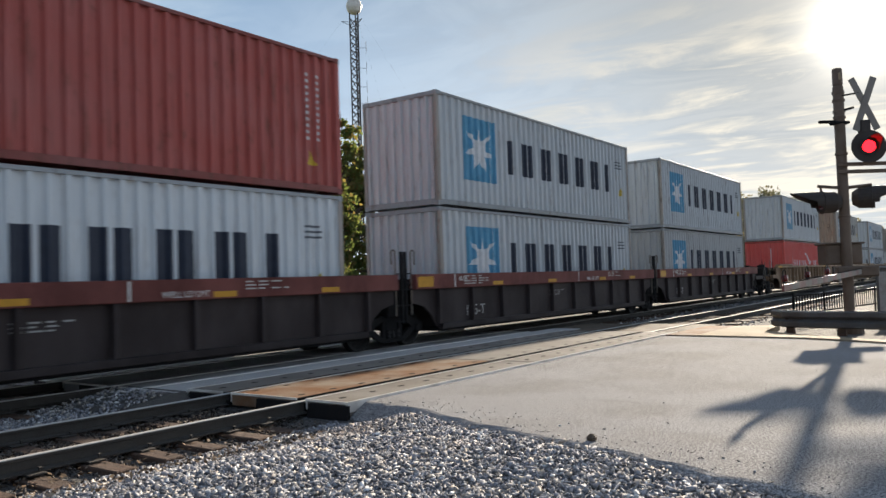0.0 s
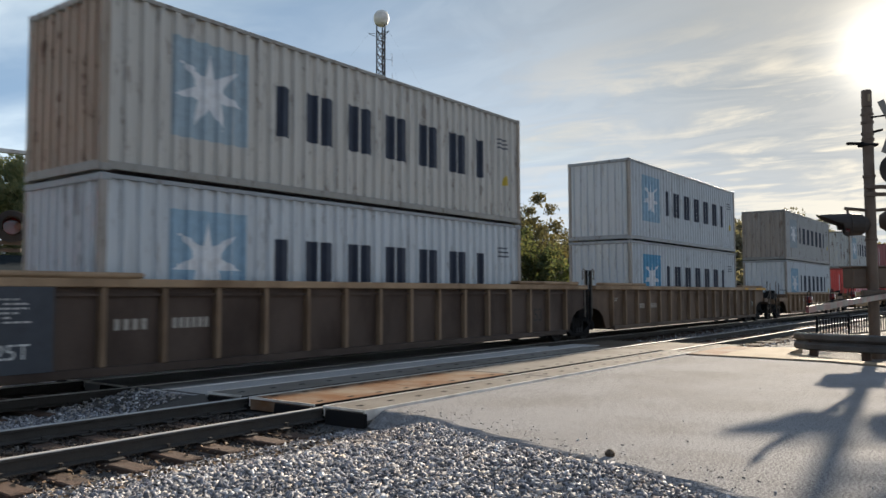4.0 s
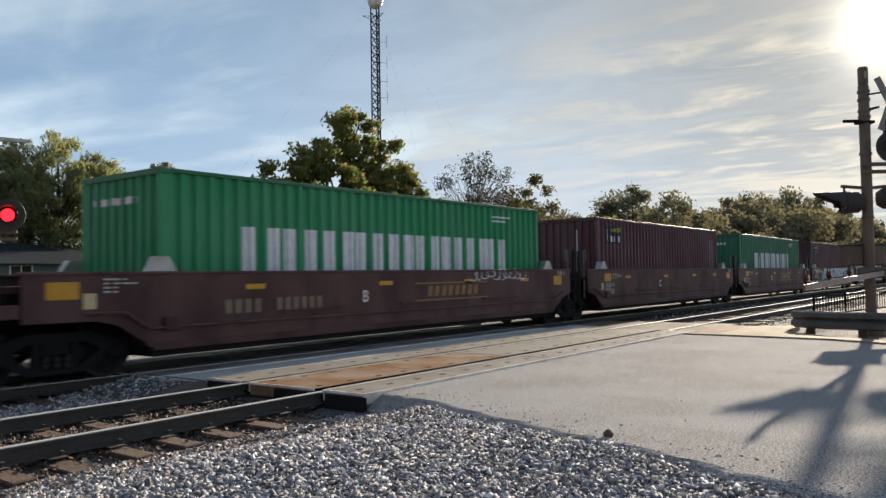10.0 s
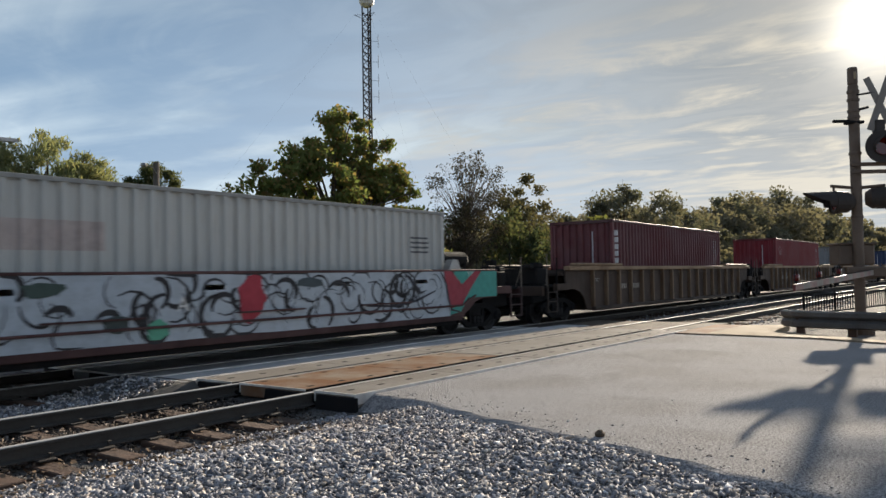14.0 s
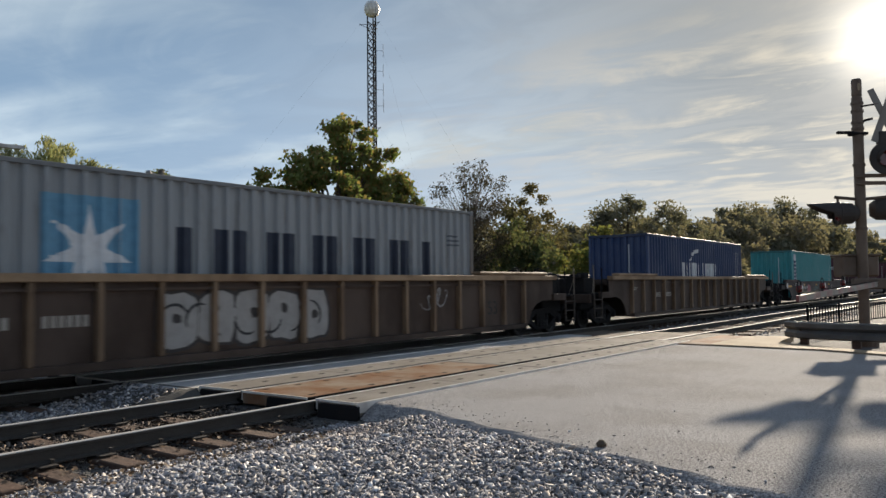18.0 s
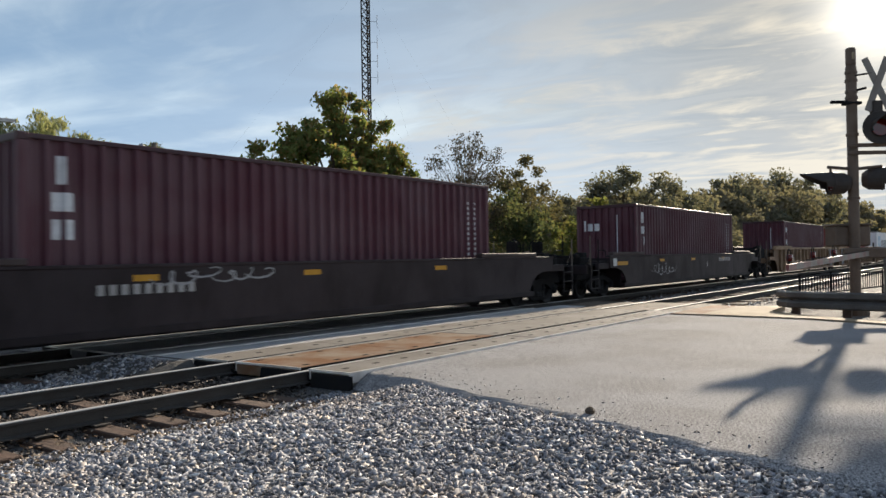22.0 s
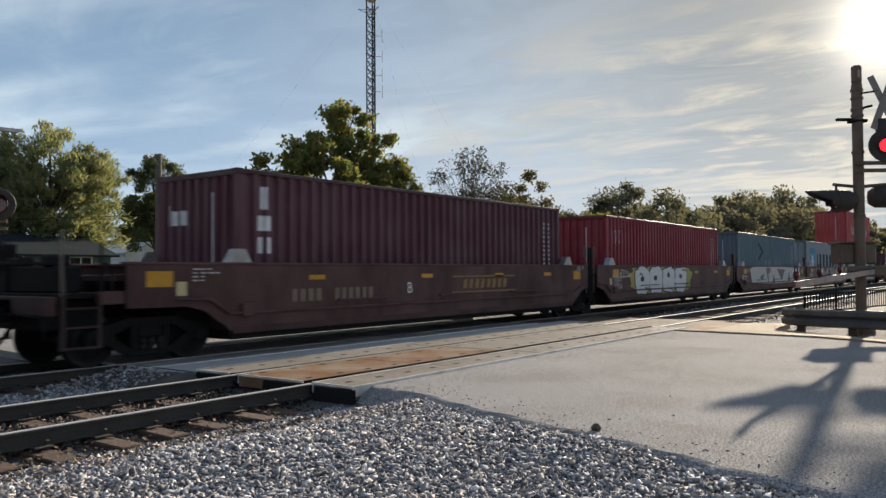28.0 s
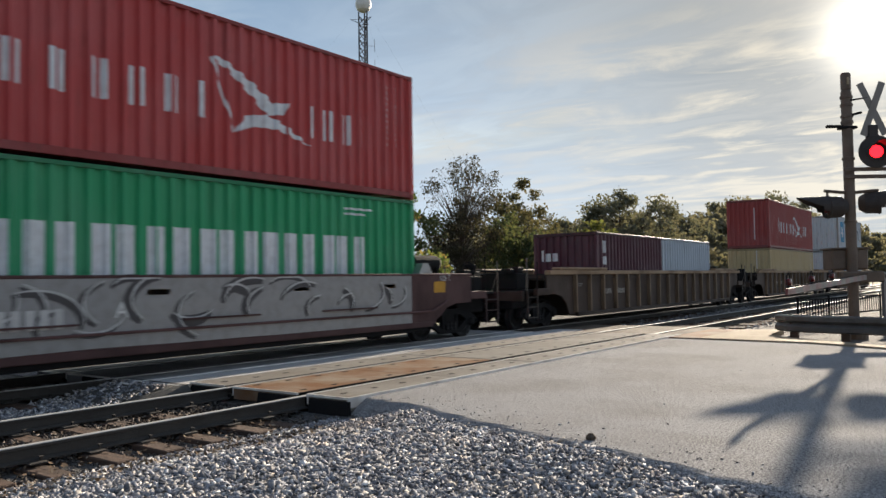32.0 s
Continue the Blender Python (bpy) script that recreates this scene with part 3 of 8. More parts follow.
def build_ground():
    xs = [-2500, -700, -200, -80, -40, -20, -10, -6] + [i * 0.5 for i in range(-6, 16)] + [9, 13, 18.4, 18.8, 20, 24, 30, 40, 55, 75, 95, 130, 200, 500, 1200, 2500]
    ys = [-2500, -700, -200, -60, -30, -15, -8, -4, -2, -1] + [i * 0.5 for i in range(0, 33)] + [18, 23, 30, 36, 45, 52, 62, 75, 120, 300, 900, 2500]
    verts = [(x, y, ground_height(x, y)) for y in ys for x in xs]
    n = len(xs)
    faces = [(j * n + i, j * n + i + 1, (j + 1) * n + i + 1, (j + 1) * n + i) for j in range(len(ys) - 1) for i in range(n - 1)]
    m = bpy.data.materials.new("railside_ground")
    m.use_nodes = True
    nd = Nodes(m.node_tree)
    out, bsdf = nd.add("OutputMaterial"), nd.add("BsdfPrincipled")
    nd.link(bsdf, 0, out, 0)
    co = nd.add("TexCoord").outputs["Object"]
    sep = nd.add("SeparateXYZ")
    nd.t.links.new(co, sep.inputs[0])
    g, w, f = nd.noise(co, 22, 6, 0.65), nd.noise(co, 0.9, 5, 0.6), nd.noise(co, 3.0, 5, 0.6)
    stone = nd.mix(nd.band(g, 0.35, 0.68), (0.045, 0.042, 0.040), (0.17, 0.16, 0.148))
    stone = nd.mix(nd.maths("MULTIPLY", nd.band(w, 0.45, 0.7), 0.5), stone, (0.075, 0.058, 0.043))
    grass = nd.mix(nd.band(f, 0.35, 0.68), (0.085, 0.105, 0.034), (0.165, 0.150, 0.070))
    edge = nd.maths("ADD", sep.outputs[1], nd.maths("MULTIPLY", nd.maths("SUBTRACT", w, 0.5), 4.0))
    col = nd.mix(nd.band(edge, 16.0, 18.0), stone, grass)
    nd.t.links.new(col, bsdf.inputs["Base Color"])
    bsdf.inputs["Roughness"].default_value = 0.95
    b = nd.add("Bump")
    b.inputs["Strength"].default_value, b.inputs["Distance"].default_value = 1.0, 0.04
    nd.t.links.new(g, b.inputs["Height"])
    nd.link(b, 0, bsdf, "Normal")
    ob = new("ground", raw_mesh("ground", verts, faces, m))
    tagged(ob, "dark crushed stone beside the tracks giving way to dry grass", "ground", kind="structure")


build_ground()


def slab(name, outline, z0, z1, material, label, category, kind="structure"):
    ob = new(name, Shape().prism(outline, "z", z0, z1).mesh(name, material))
    return tagged(ob, label, category, kind=kind)


def worn_edge():
    """The asphalt's broken border against the gravel."""
    rnd = random.Random(9)
    out = []
    for (ya, xa), (yb, xb) in zip(EDGE, EDGE[1:]):
        k = max(1, int((yb - ya) / 0.16)) if ya >= -4.0 else 1
        for i in range(k):
            t = i / k
            w = rnd.uniform(-0.035, 0.035) if ya >= -4.0 else 0.0
            out.append((xa + (xb - xa) * t + w, ya + (yb - ya) * t))
    return out + [(EDGE[-1][1], EDGE[-1][0])]


def build_road():
    """The asphalt road; its border towards the gravel crumbles down in a soft slope."""
    lip = worn_edge()
    sh = Shape().prism(lip + [(x, y) for y, x in RIGHT], "z", -0.13, 0.0)
    rnd = random.Random(31)
    rows = [(0.0, 0.0), (0.05, -0.012), (0.14, -0.05), (0.24, -0.095), (0.36, -0.17)]
    verts = []
    for i, (x, y) in enumerate(lip):
        p, q = lip[max(0, i - 1)], lip[min(len(lip) - 1, i + 1)]
        d = Vector((q[0] - p[0], q[1] - p[1])).normalized()
        k = 1.0 + rnd.uniform(-0.12, 0.12)
        verts += [(x - d.y * o * k, y + d.x * o * k * (0.0 if y > 6.2 else 1.0), z + (rnd.uniform(-0.006, 0.006) if 0 < j < 4 else 0.0)) for j, (o, z) in enumerate(rows)]
    n = len(rows)
    sh.add(verts, [(n * i + j, n * i + n + j, n * i + n + j + 1, n * i + j + 1) for i in range(len(lip) - 1) for j in range(n - 1)])
    tagged(new("road", sh.mesh("road", M_ASPHALT)), "dusty grey asphalt road leading to the level crossing", "road", kind="structure")


build_road()
slab("road", [(7.05, 9.97), (20.6, 9.97), (20.6, 10.82), (7.0, 10.82)], -0.13, 0.0, M_STRIP, "grey asphalt strip between the two tracks", "road")
slab("road", [(7.0, 14.0), (20.6, 14.0), (20.6, 23), (7.6, 23)], -0.13, 0.0, M_ASPHALT, "grey asphalt road beyond the tracks", "road")
slab("pavement", [(18.45, 5.93), (18.22, 3.5), (17.52, 2.1), (16.62, 0.0), (15.0, -4.0), (15.4, -4.0), (17.0, 0.0), (17.95, 2.05), (18.75, 3.3), (19.4, 4.15), (20.08, 4.75), (22.2, 4.9), (21.7, 5.93)], -0.12, 0.035, M_PAD, "pale worn concrete pad beside the crossing", "pavement")
slab("pavement", [(18.46, 5.945), (21.8, 5.945), (21.8, 6.70), (18.52, 6.70)], -0.12, 0.028, M_RUSTPANEL, "rust-brown concrete panel between the pad and the track", "pavement")
slab("pavement", [(19.5, 6.73), (23.2, 6.73), (23.2, 10.9), (19.9, 10.9), (19.9, 6.9)], -0.13, -0.02, M_DIRT, "brown packed dirt at the crossing's end", "ground")


def verge():
    """Dusty shoulder sloping from the asphalt between the tracks down to the ballast."""
    s = Shape()
    rnd = random.Random(2)
    ys = [9.93 + 0.1 * i for i in range(16)]
    verts = [(7.2, 9.6, -0.30), (6.85, 9.6, -0.30), (6.45, 9.6, -0.30), (5.9, 9.6, -0.30), (5.2, 9.6, -0.30)]
    for y in ys:
        w = rnd.uniform(-0.06, 0.06)
        verts += [(7.2, y, 0.004), (6.85 + w, y, -0.012), (6.45 + w, y, -0.075), (5.95 + 2 * w, y, -0.165), (5.4 + 2 * w, y, -0.27)]
    s.add(verts, [(5 * i + j, 5 * i + j + 1, 5 * i + j + 6, 5 * i + j + 5) for i in range(len(ys)) for j in range(4)])
    tagged(new("verge", s.mesh("verge", M_DUST)), "dusty grit sloping off the asphalt's end", "ground", kind="structure")


verge()


def build_crossing(yc, x0, count, name, near):
    """Concrete crossing panels round one track, with bolt recesses and rubber flangeways."""
    cr = thing(name, "concrete level crossing panels with rust stains beside the rails" if near else "concrete crossing panels round the farther track", "crossing", kind="structure")
    step = 2.44
    rnd = random.Random(4)
    for i in range(count):
        a, b = x0 + i * step + 0.008, x0 + (i + 1) * step - 0.008
        for lo, hi in ((yc - 1.56, yc - 0.84), (yc - 0.61, yc + 0.66), (yc + 0.84, yc + 1.62)):
            zt = (0.028 if near else 0.004) + rnd.uniform(-0.004, 0.004)
            rusty = near and i < 2 and yc - 0.7 < lo < yc
            sh = Shape().box(a, b, lo, hi, -0.15, zt, 0.012)
            p = part("panel", sh, M_RUSTPANEL if rusty else M_CONCRETE if near else M_GREYPANEL, cr, "rust-stained concrete panel" if rusty else "")
            if near:
                dots = Shape()
                for k in range(4):
                    for yy in ((lo + 0.16, hi - 0.16) if hi - lo > 1 else ((lo + hi) / 2,)):
                        cx = a + 0.3 + k * 0.61
                        dots.box(cx - 0.05, cx + 0.05, yy - 0.028, yy + 0.028, zt - 0.02, zt + 0.004)
                part("bolt_recess", dots, M_RUBBER, p, "dark bolt recesses")["kind"] = "stuff"
    top = 0.030 if near else 0.006
    for y, wall in ((yc - 0.735, yc - 0.632), (yc + 0.672, yc + 0.664)):
        part("flangeway", Shape().box(x0, x0 + count * step, y, y + 0.10, -0.14, -0.085).box(x0, x0 + count * step, wall, wall + 0.018, -0.084, top - 0.006), M_RUBBER, cr, "black rubber flangeway")
    for y in (yc - 0.838, yc + 0.805):
        part("rail_seal", Shape().box(x0, x0 + count * step, y, y + 0.033, -0.14, -0.012 if y < yc else top - 0.006), M_RUBBER, cr, "black rubber seal along the rail")
    for y in (yc - 1.572, yc - 0.853, yc + 0.650, yc + 1.618):
        part("edge_angle", Shape().box(x0, x0 + count * step, y, y + 0.028, -0.10, top + 0.004), M_ANGLE, cr, "worn steel edge angle, its shine painted pale")
    for lo, hi in ((yc - 1.57, yc - 0.835), (yc - 0.664, yc + 0.664), (yc + 0.84, yc + 1.628)):
        part("edge_angle", Shape().box(x0 - 0.006, x0 + 0.012, lo, hi, top - 0.025, top + 0.005), M_ANGLE, cr, "worn steel edge angle, its shine painted pale")
    for y in (yc - 1.6, yc - 0.6, yc + 0.9):
        part("end_bevel", Shape().prism([(x0 - 0.05, -0.2), (x0 + 0.01, -0.2), (x0 + 0.01, -0.01), (x0 - 0.02, -0.02)], "y", y, y + 0.7), M_STEEL, cr, "dark steel end bevel")
    return cr


build_crossing(NEAR_Y, 7.25, 5, "level_crossing", True)
build_crossing(FAR_Y, 7.05, 5, "level_crossing", False)

TIE = Shape().box(-0.115, 0.115, -1.42, 1.42, -0.34, -0.165, 0.012).mesh("tie", M_TIE)
PLATE = Shape().box(-0.09, 0.09, -0.16, 0.16, -0.166, -0.148, 0.004).mesh("tie_plate", M_RAIL)
SPIKE = Shape().box(-0.012, 0.012, -0.012, 0.012, -0.15, -0.118).box(-0.02, 0.02, -0.022, 0.022, -0.124, -0.112, 0.004).mesh("spike", M_RAIL)


def build_track(yc, spans, name):
    tr = thing(name, "steel rails spiked to weathered wooden ties in stone ballast", "railway track", kind="structure")
    for s in (-1, 1):
        y = yc + s * 0.785
        prof = [(y - 0.07, -0.150), (y + 0.07, -0.150), (y + 0.07, -0.138), (y + 0.012, -0.12), (y + 0.012, -0.035), (y + 0.035, -0.026), (y + 0.035, -0.004), (y - 0.035, -0.004), (y - 0.035, -0.026), (y - 0.012, -0.035), (y - 0.012, -0.12), (y - 0.07, -0.138)]
        rail = part("rail", Shape().prism(prof, "x", -120, 500), M_RAIL, tr, "rusty steel rail with a polished head")
        part("railhead", Shape().box(-120, 500, y - 0.030, y + 0.030, -0.004, 0.010, 0.005), M_TREAD, rail, "polished running surface")
    rnd = random.Random(int(yc * 10))
    for x0, x1 in spans:
        x = x0
        while x < x1:
            tie = new("tie", TIE)
            tie.parent = tr
            tie.matrix_basis = pose(x, yc + rnd.uniform(-0.06, 0.06), rnd.uniform(-0.045, 0.004), 0, 0, rnd.uniform(-1.5, 1.5))
            if x < 9:
                for s in (-1, 1):
                    o = new("tie_plate", PLATE)
                    o.parent, o.matrix_basis = tr, pose(x, yc + s * 0.785, 0)
                    for dx, dy in ((-0.05, 0.095), (0.05, -0.095)):
                        o = new("spike", SPIKE)
                        o.parent, o.matrix_basis = tr, pose(x + dx, yc + s * 0.785 + dy, rnd.uniform(0, 0.02))
            x += 0.56 + rnd.uniform(-0.04, 0.04)
    return tr


build_track(NEAR_Y, [(0.35, 7.0), (19.9, 44)], "railway_track_1")
build_track(FAR_Y, [(0.35, 6.9), (21, 36)], "railway_track_2")


def stones(name, label, count, place, size, seed, material=None):
    """A layer of crushed stone: many small faceted pieces in one mesh."""
    rng = np.random.default_rng(seed)
    ico = np.array([(x, y, z) for x in (-1, 1) for y in (-1, 1) for z in (-1, 1)]) * 0.75
    tri = np.array([(0, 1, 3), (0, 3, 2), (4, 6, 7), (4, 7, 5), (0, 4, 5), (0, 5, 1), (2, 3, 7), (2, 7, 6), (0, 2, 6), (0, 6, 4), (1, 5, 7), (1, 7, 3)])
    pos = place(rng, count)
    count = len(pos)
    v = np.repeat(ico[None], count, 0) * (1 + rng.uniform(-0.45, 0.35, (count, 8, 3)))
    v *= np.stack([rng.uniform(0.8, 1.9, count), rng.uniform(0.45, 1.0, count), rng.uniform(0.25, 0.62, count)], 1)[:, None, :]
    turn = rng.uniform(0, 2 * math.pi, count)
    tilt = rng.normal(size=(count, 2)) * 0.26
    q = np.stack([np.cos(turn / 2), tilt[:, 0], tilt[:, 1], np.sin(turn / 2)], 1)
    q /= np.linalg.norm(q, axis=1, keepdims=True)
    w, x, y, z = q.T
    rot = np.stack([1 - 2 * (y * y + z * z), 2 * (x * y - z * w), 2 * (x * z + y * w), 2 * (x * y + z * w), 1 - 2 * (x * x + z * z), 2 * (y * z - x * w), 2 * (x * z - y * w), 2 * (y * z + x * w), 1 - 2 * (x * x + y * y)], 1).reshape(-1, 3, 3)
    v = np.einsum("nij,nkj->nki", rot, v)
    s = size[0] + (size[1] - size[0]) * rng.random(count) ** 2.0
    v = v * s[:, None, None] + pos[:, None, :]
    f = (tri[None] + 8 * np.arange(count)[:, None, None]).reshape(-1, 3)
    ob = new(name, raw_mesh(name, v.reshape(-1, 3), f, material or M_STONE))
    return tagged(ob, label, "gravel", kind="stuff")


def shoulder(rng, n):
    p = np.stack([rng.uniform(-1.0, 7.35, n), rng.uniform(-0.6, 6.88, n)], 1)
    ex = np.array([edge_x(y) for y in p[:, 1]])
    keep = (p[:, 0] < ex - 0.18 + rng.normal(0.0, 0.07, n)) & ((np.hypot(p[:, 0], p[:, 1]) > 3.0) | (rng.random(n) < 0.5))
    p = p[keep]
    h = np.array([ground_height(min(x, 6.9), y) for x, y in p])
    rise = np.clip((p[:, 0] - 5.5) / 1.6, 0, 1) * np.clip((6.6 - p[:, 1]) / 0.8, 0, 1) * 0.075
    rise = np.maximum(rise, np.clip(1.0 - (ex[keep] - p[:, 0]) / 1.1, 0, 1) * 0.05 * np.clip((6.5 - p[:, 1]) / 0.6, 0, 1))
    z = h + rise + rng.uniform(-0.012, 0.030, len(p))
    return np.column_stack([p, z])


def cribs(y0, y1, x0=0.4, x1=7.15, lift=0.0):
    def place(rng, n):
        p = np.stack([rng.uniform(x0, x1, n), rng.uniform(y0, y1, n)], 1)
        return np.column_stack([p, np.full(n, -0.235 + lift) + rng.uniform(-0.01, 0.035, n)])
    return place


def between(rng, n):
    p = np.stack([rng.uniform(0.4, 7.0, n), rng.uniform(9.6, 11.4, n)], 1)
    p = p[(p[:, 0] < 5.9) | (rng.random(n) < 0.35)]
    z = np.interp(p[:, 0], [4.4, 5.4, 6.0, 6.45, 6.85], [-0.225, -0.215, -0.150, -0.068, -0.004]) + rng.uniform(-0.01, 0.02, len(p))
    z = np.where(p[:, 1] < 9.95, -0.22, z)
    return np.column_stack([p, z])


def strays(rng, n):
    y = rng.uniform(1.0, 6.6, n)
    x = np.array([edge_x(v) for v in y]) + np.abs(rng.normal(0, 0.35, n))
    x[: n // 6] = rng.uniform(7, 15, n // 6)
    return np.column_stack([x, y, np.full(n, 0.004)])


stones("gravel", "loose grey crushed stone beside the road", 170000, shoulder, (0.009, 0.033), 1)
stones("gravel", "dirty crushed stone between the rails", 12000, cribs(7.45, 9.9, 0.4, 7.15, 0.02), (0.012, 0.032), 2, M_FOUL)
stones("gravel", "crushed stone between the tie ends", 1500, cribs(6.85, 7.45, 0.4, 7.15, -0.01), (0.012, 0.030), 6, M_FOUL)
stones("gravel", "pale crushed stone between the two tracks", 9000, between, (0.016, 0.036), 3)
stones("gravel", "crushed stone ballast along the tracks", 5200, cribs(5.2, 14.6, 19.6, 46, 0.02), (0.022, 0.05), 4)
stones("gravel", "small stones strewn over the asphalt", 240, strays, (0.005, 0.012), 5)
tagged(new("clod", Shape().lathe([(0.0, -0.01), (0.045, 0.0), (0.05, 0.03), (0.02, 0.06), (0.0, 0.065)], (6.67, 3.15, 0.0), "z", 7).mesh("clod", M_DIRT)), "dark clod of earth at the asphalt's edge", "clod")


def litter():
    """Fallen leaves and splinters along the near rail."""
    rng = np.random.default_rng(21)
    n = 900
    x, y = rng.uniform(0.8, 6.6, n), 6.75 - np.abs(rng.normal(0, 0.33, n))
    inside = rng.random(n) < 0.25
    y[inside] = rng.uniform(7.0, 7.45, inside.sum())
    z = np.array([ground_height(a, b) for a, b in zip(x, y)]) + rng.uniform(0.035, 0.075, n)
    c = np.column_stack([x, y, z])
    a = rng.normal(size=(n, 3)) * (1, 1, 0.35)
    a /= np.linalg.norm(a, axis=1, keepdims=True)
    b = np.cross(a, np.column_stack([rng.normal(0, 0.4, n), rng.normal(0, 0.4, n), np.ones(n)]))
    b /= np.linalg.norm(b, axis=1, keepdims=True)
    s = rng.uniform(0.015, 0.042, (n, 1))
    v = np.stack([c - a * s, c + b * s * 0.55, c + a * s, c - b * s * 0.55], 1).reshape(-1, 3)
    ob = new("leaf_litter", raw_mesh("leaf_litter", v, np.arange(n * 4).reshape(-1, 4), LITTER))
    tagged(ob, "dry brown leaves and splinters strewn along the rail", "leaf litter", kind="stuff")


litter()


# ---- the container train ----
TICKS = [0, 33.36, 66.73, 100.15, 133.65, 167.21, 200.82, 234.55, 268.43, 302.41, 336.47, 370.64, 404.86, 439.24, 473.78, 508.34, 542.86]
MOVERS = []            # (object, place along the train, height)
WHEELS = []            # (wheelset, place along the train, local pose)
LENGTH, WIDTH = 12.192, 2.438
GREY, RED, MAROON, GREEN = (0.50, 0.53, 0.55), (0.62, 0.094, 0.080), (0.085, 0.023, 0.035), (0.020, 0.24, 0.095)
NAVY, WHITE = (0.020, 0.028, 0.050), (0.68, 0.69, 0.70)


def fold(u0, u1, pitch, deep):
    """The folds of a corrugated wall: a list of (u, depth)."""
    n = max(1, round((u1 - u0) / pitch))
    p = (u1 - u0) / n
    pts = []
    for i in range(n):
        a = u0 + i * p
        pts += [(a, 0.0), (a + 0.25 * p, 0.0), (a + 0.39 * p, deep), (a + 0.86 * p, deep)]
    return pts + [(u1, 0.0)]


def folded(pts, put, v0, v1):
    s = Shape()
    verts = [put(u, v, d) for u, d in pts for v in (v0, v1)]
    s.add(verts, [(2 * i, 2 * i + 2, 2 * i + 3, 2 * i + 1) for i in range(len(pts) - 1)])
    return s


def depth_of(pts):
    us, ds = [p[0] for p in pts], [p[1] for p in pts]
    return lambda u: float(np.interp(u, us, ds))


def put_near(u, v, d):
    return (u, -WIDTH / 2 + 0.012 + d, v)


def put_far(u, v, d):
    return (u, WIDTH / 2 - 0.012 - d, v)


def put_front(u, v, d):          # the leading end wall; u runs from the far side to the near one
    return (0.012 + d, WIDTH / 2 - u, v)


SIDES = {}


def container_template(length, height, smooth=False):
    """A steel freight container, with its own parts."""
    key = (length, height, smooth)
    if key in SIDES:
        return SIDES[key]
    half = WIDTH / 2
    side = fold(0.12, length - 0.12, 0.29 if not smooth else 0.6, 0.075 if not smooth else 0.004)
    front = fold(0.13, WIDTH - 0.13, 0.26 if not smooth else 0.5, 0.075 if not smooth else 0.004)
    c = {"side": side, "front": front, "parts": []}

    def keep(name, s, label=""):
        c["parts"].append((name, s.mesh(name, PAINT), label))
    keep("side_wall", folded(side, put_near, 0.15, height - 0.07), "corrugated steel side" if not smooth else "smooth ribbed side")
    keep("side_wall", folded(side, put_far, 0.15, height - 0.07))
    keep("end_wall", folded(front, put_front, 0.15, height - 0.09))
    roof = Shape()
    rp = fold(0.1, length - 0.1, 0.35, 0.02)
    roof.add([(u, y, height - 0.022 - d) for u, d in rp for y in (-half + 0.05, half - 0.05)], [(2 * i, 2 * i + 1, 2 * i + 3, 2 * i + 2) for i in range(len(rp) - 1)])
    keep("roof", roof)
    keep("floor", Shape().box(0.05, length - 0.05, -half + 0.06, half - 0.06, 0.10, 0.15))
    for x in (0.0, length - 0.13):
        for y in (-half, half - 0.11):
            keep("corner_post", Shape().box(x, x + 0.13, y, y + 0.11, 0.11, height - 0.11, 0.012))
            for z in (0.0, height - 0.118):
                cast = Shape().box(x - (0.006 if x == 0 else 0), x + 0.172 - (0 if x == 0 else 0.036), y - 0.004, y + 0.155 if y < 0 else y + 0.114, z, z + 0.118, 0.012)
                if y > 0:
                    cast = Shape().box(x - (0.006 if x == 0 else 0), x + 0.172 - (0 if x == 0 else 0.036), y - 0.045, y + 0.114, z, z + 0.118, 0.012)
                cx = x + 0.085
                yy = y - 0.0045 if y < 0 else y + 0.1105
                cast.box(cx - 0.03, cx + 0.03, yy, yy + 0.004, z + 0.03, z + 0.085)
                keep("corner_casting", cast)
    for y in (-half + 0.004, half - 0.064):
        keep("top_rail", Shape().box(0.13, length - 0.13, y, y + 0.06, height - 0.085, height - 0.012, 0.008))
        keep("bottom_rail", Shape().box(0.13, length - 0.13, y, y + 0.05, 0.03, 0.16, 0.008))
    keep("header", Shape().box(0.0, 0.09, -half + 0.11, half - 0.11, height - 0.12, height - 0.008, 0.01))
    keep("sill", Shape().box(0.0, 0.09, -half + 0.11, half - 0.11, 0.02, 0.17, 0.01))
    keep("header", Shape().box(length - 0.09, length, -half + 0.11, half - 0.11, height - 0.12, height - 0.008, 0.01))
    keep("sill", Shape().box(length - 0.09, length, -half + 0.11, half - 0.11, 0.02, 0.17, 0.01))
    for s in (-1, 1):
        d = Shape().box(length - 0.075, length - 0.03, min(0, s * (half - 0.12)) + 0.005, max(0, s * (half - 0.12)) - 0.005, 0.18, height - 0.13, 0.01)
        for k in (0.30, 0.78):
            d.rod((length - 0.012, s * k, 0.1), (length - 0.012, s * k, height - 0.08), 0.017, 8)
            d.box(length - 0.02, length + 0.0, s * k - 0.03, s * k + 0.03, 1.0, 1.06)
        keep("door", d, "hinged steel door with locking bars")
    SIDES[key] = c
    return c


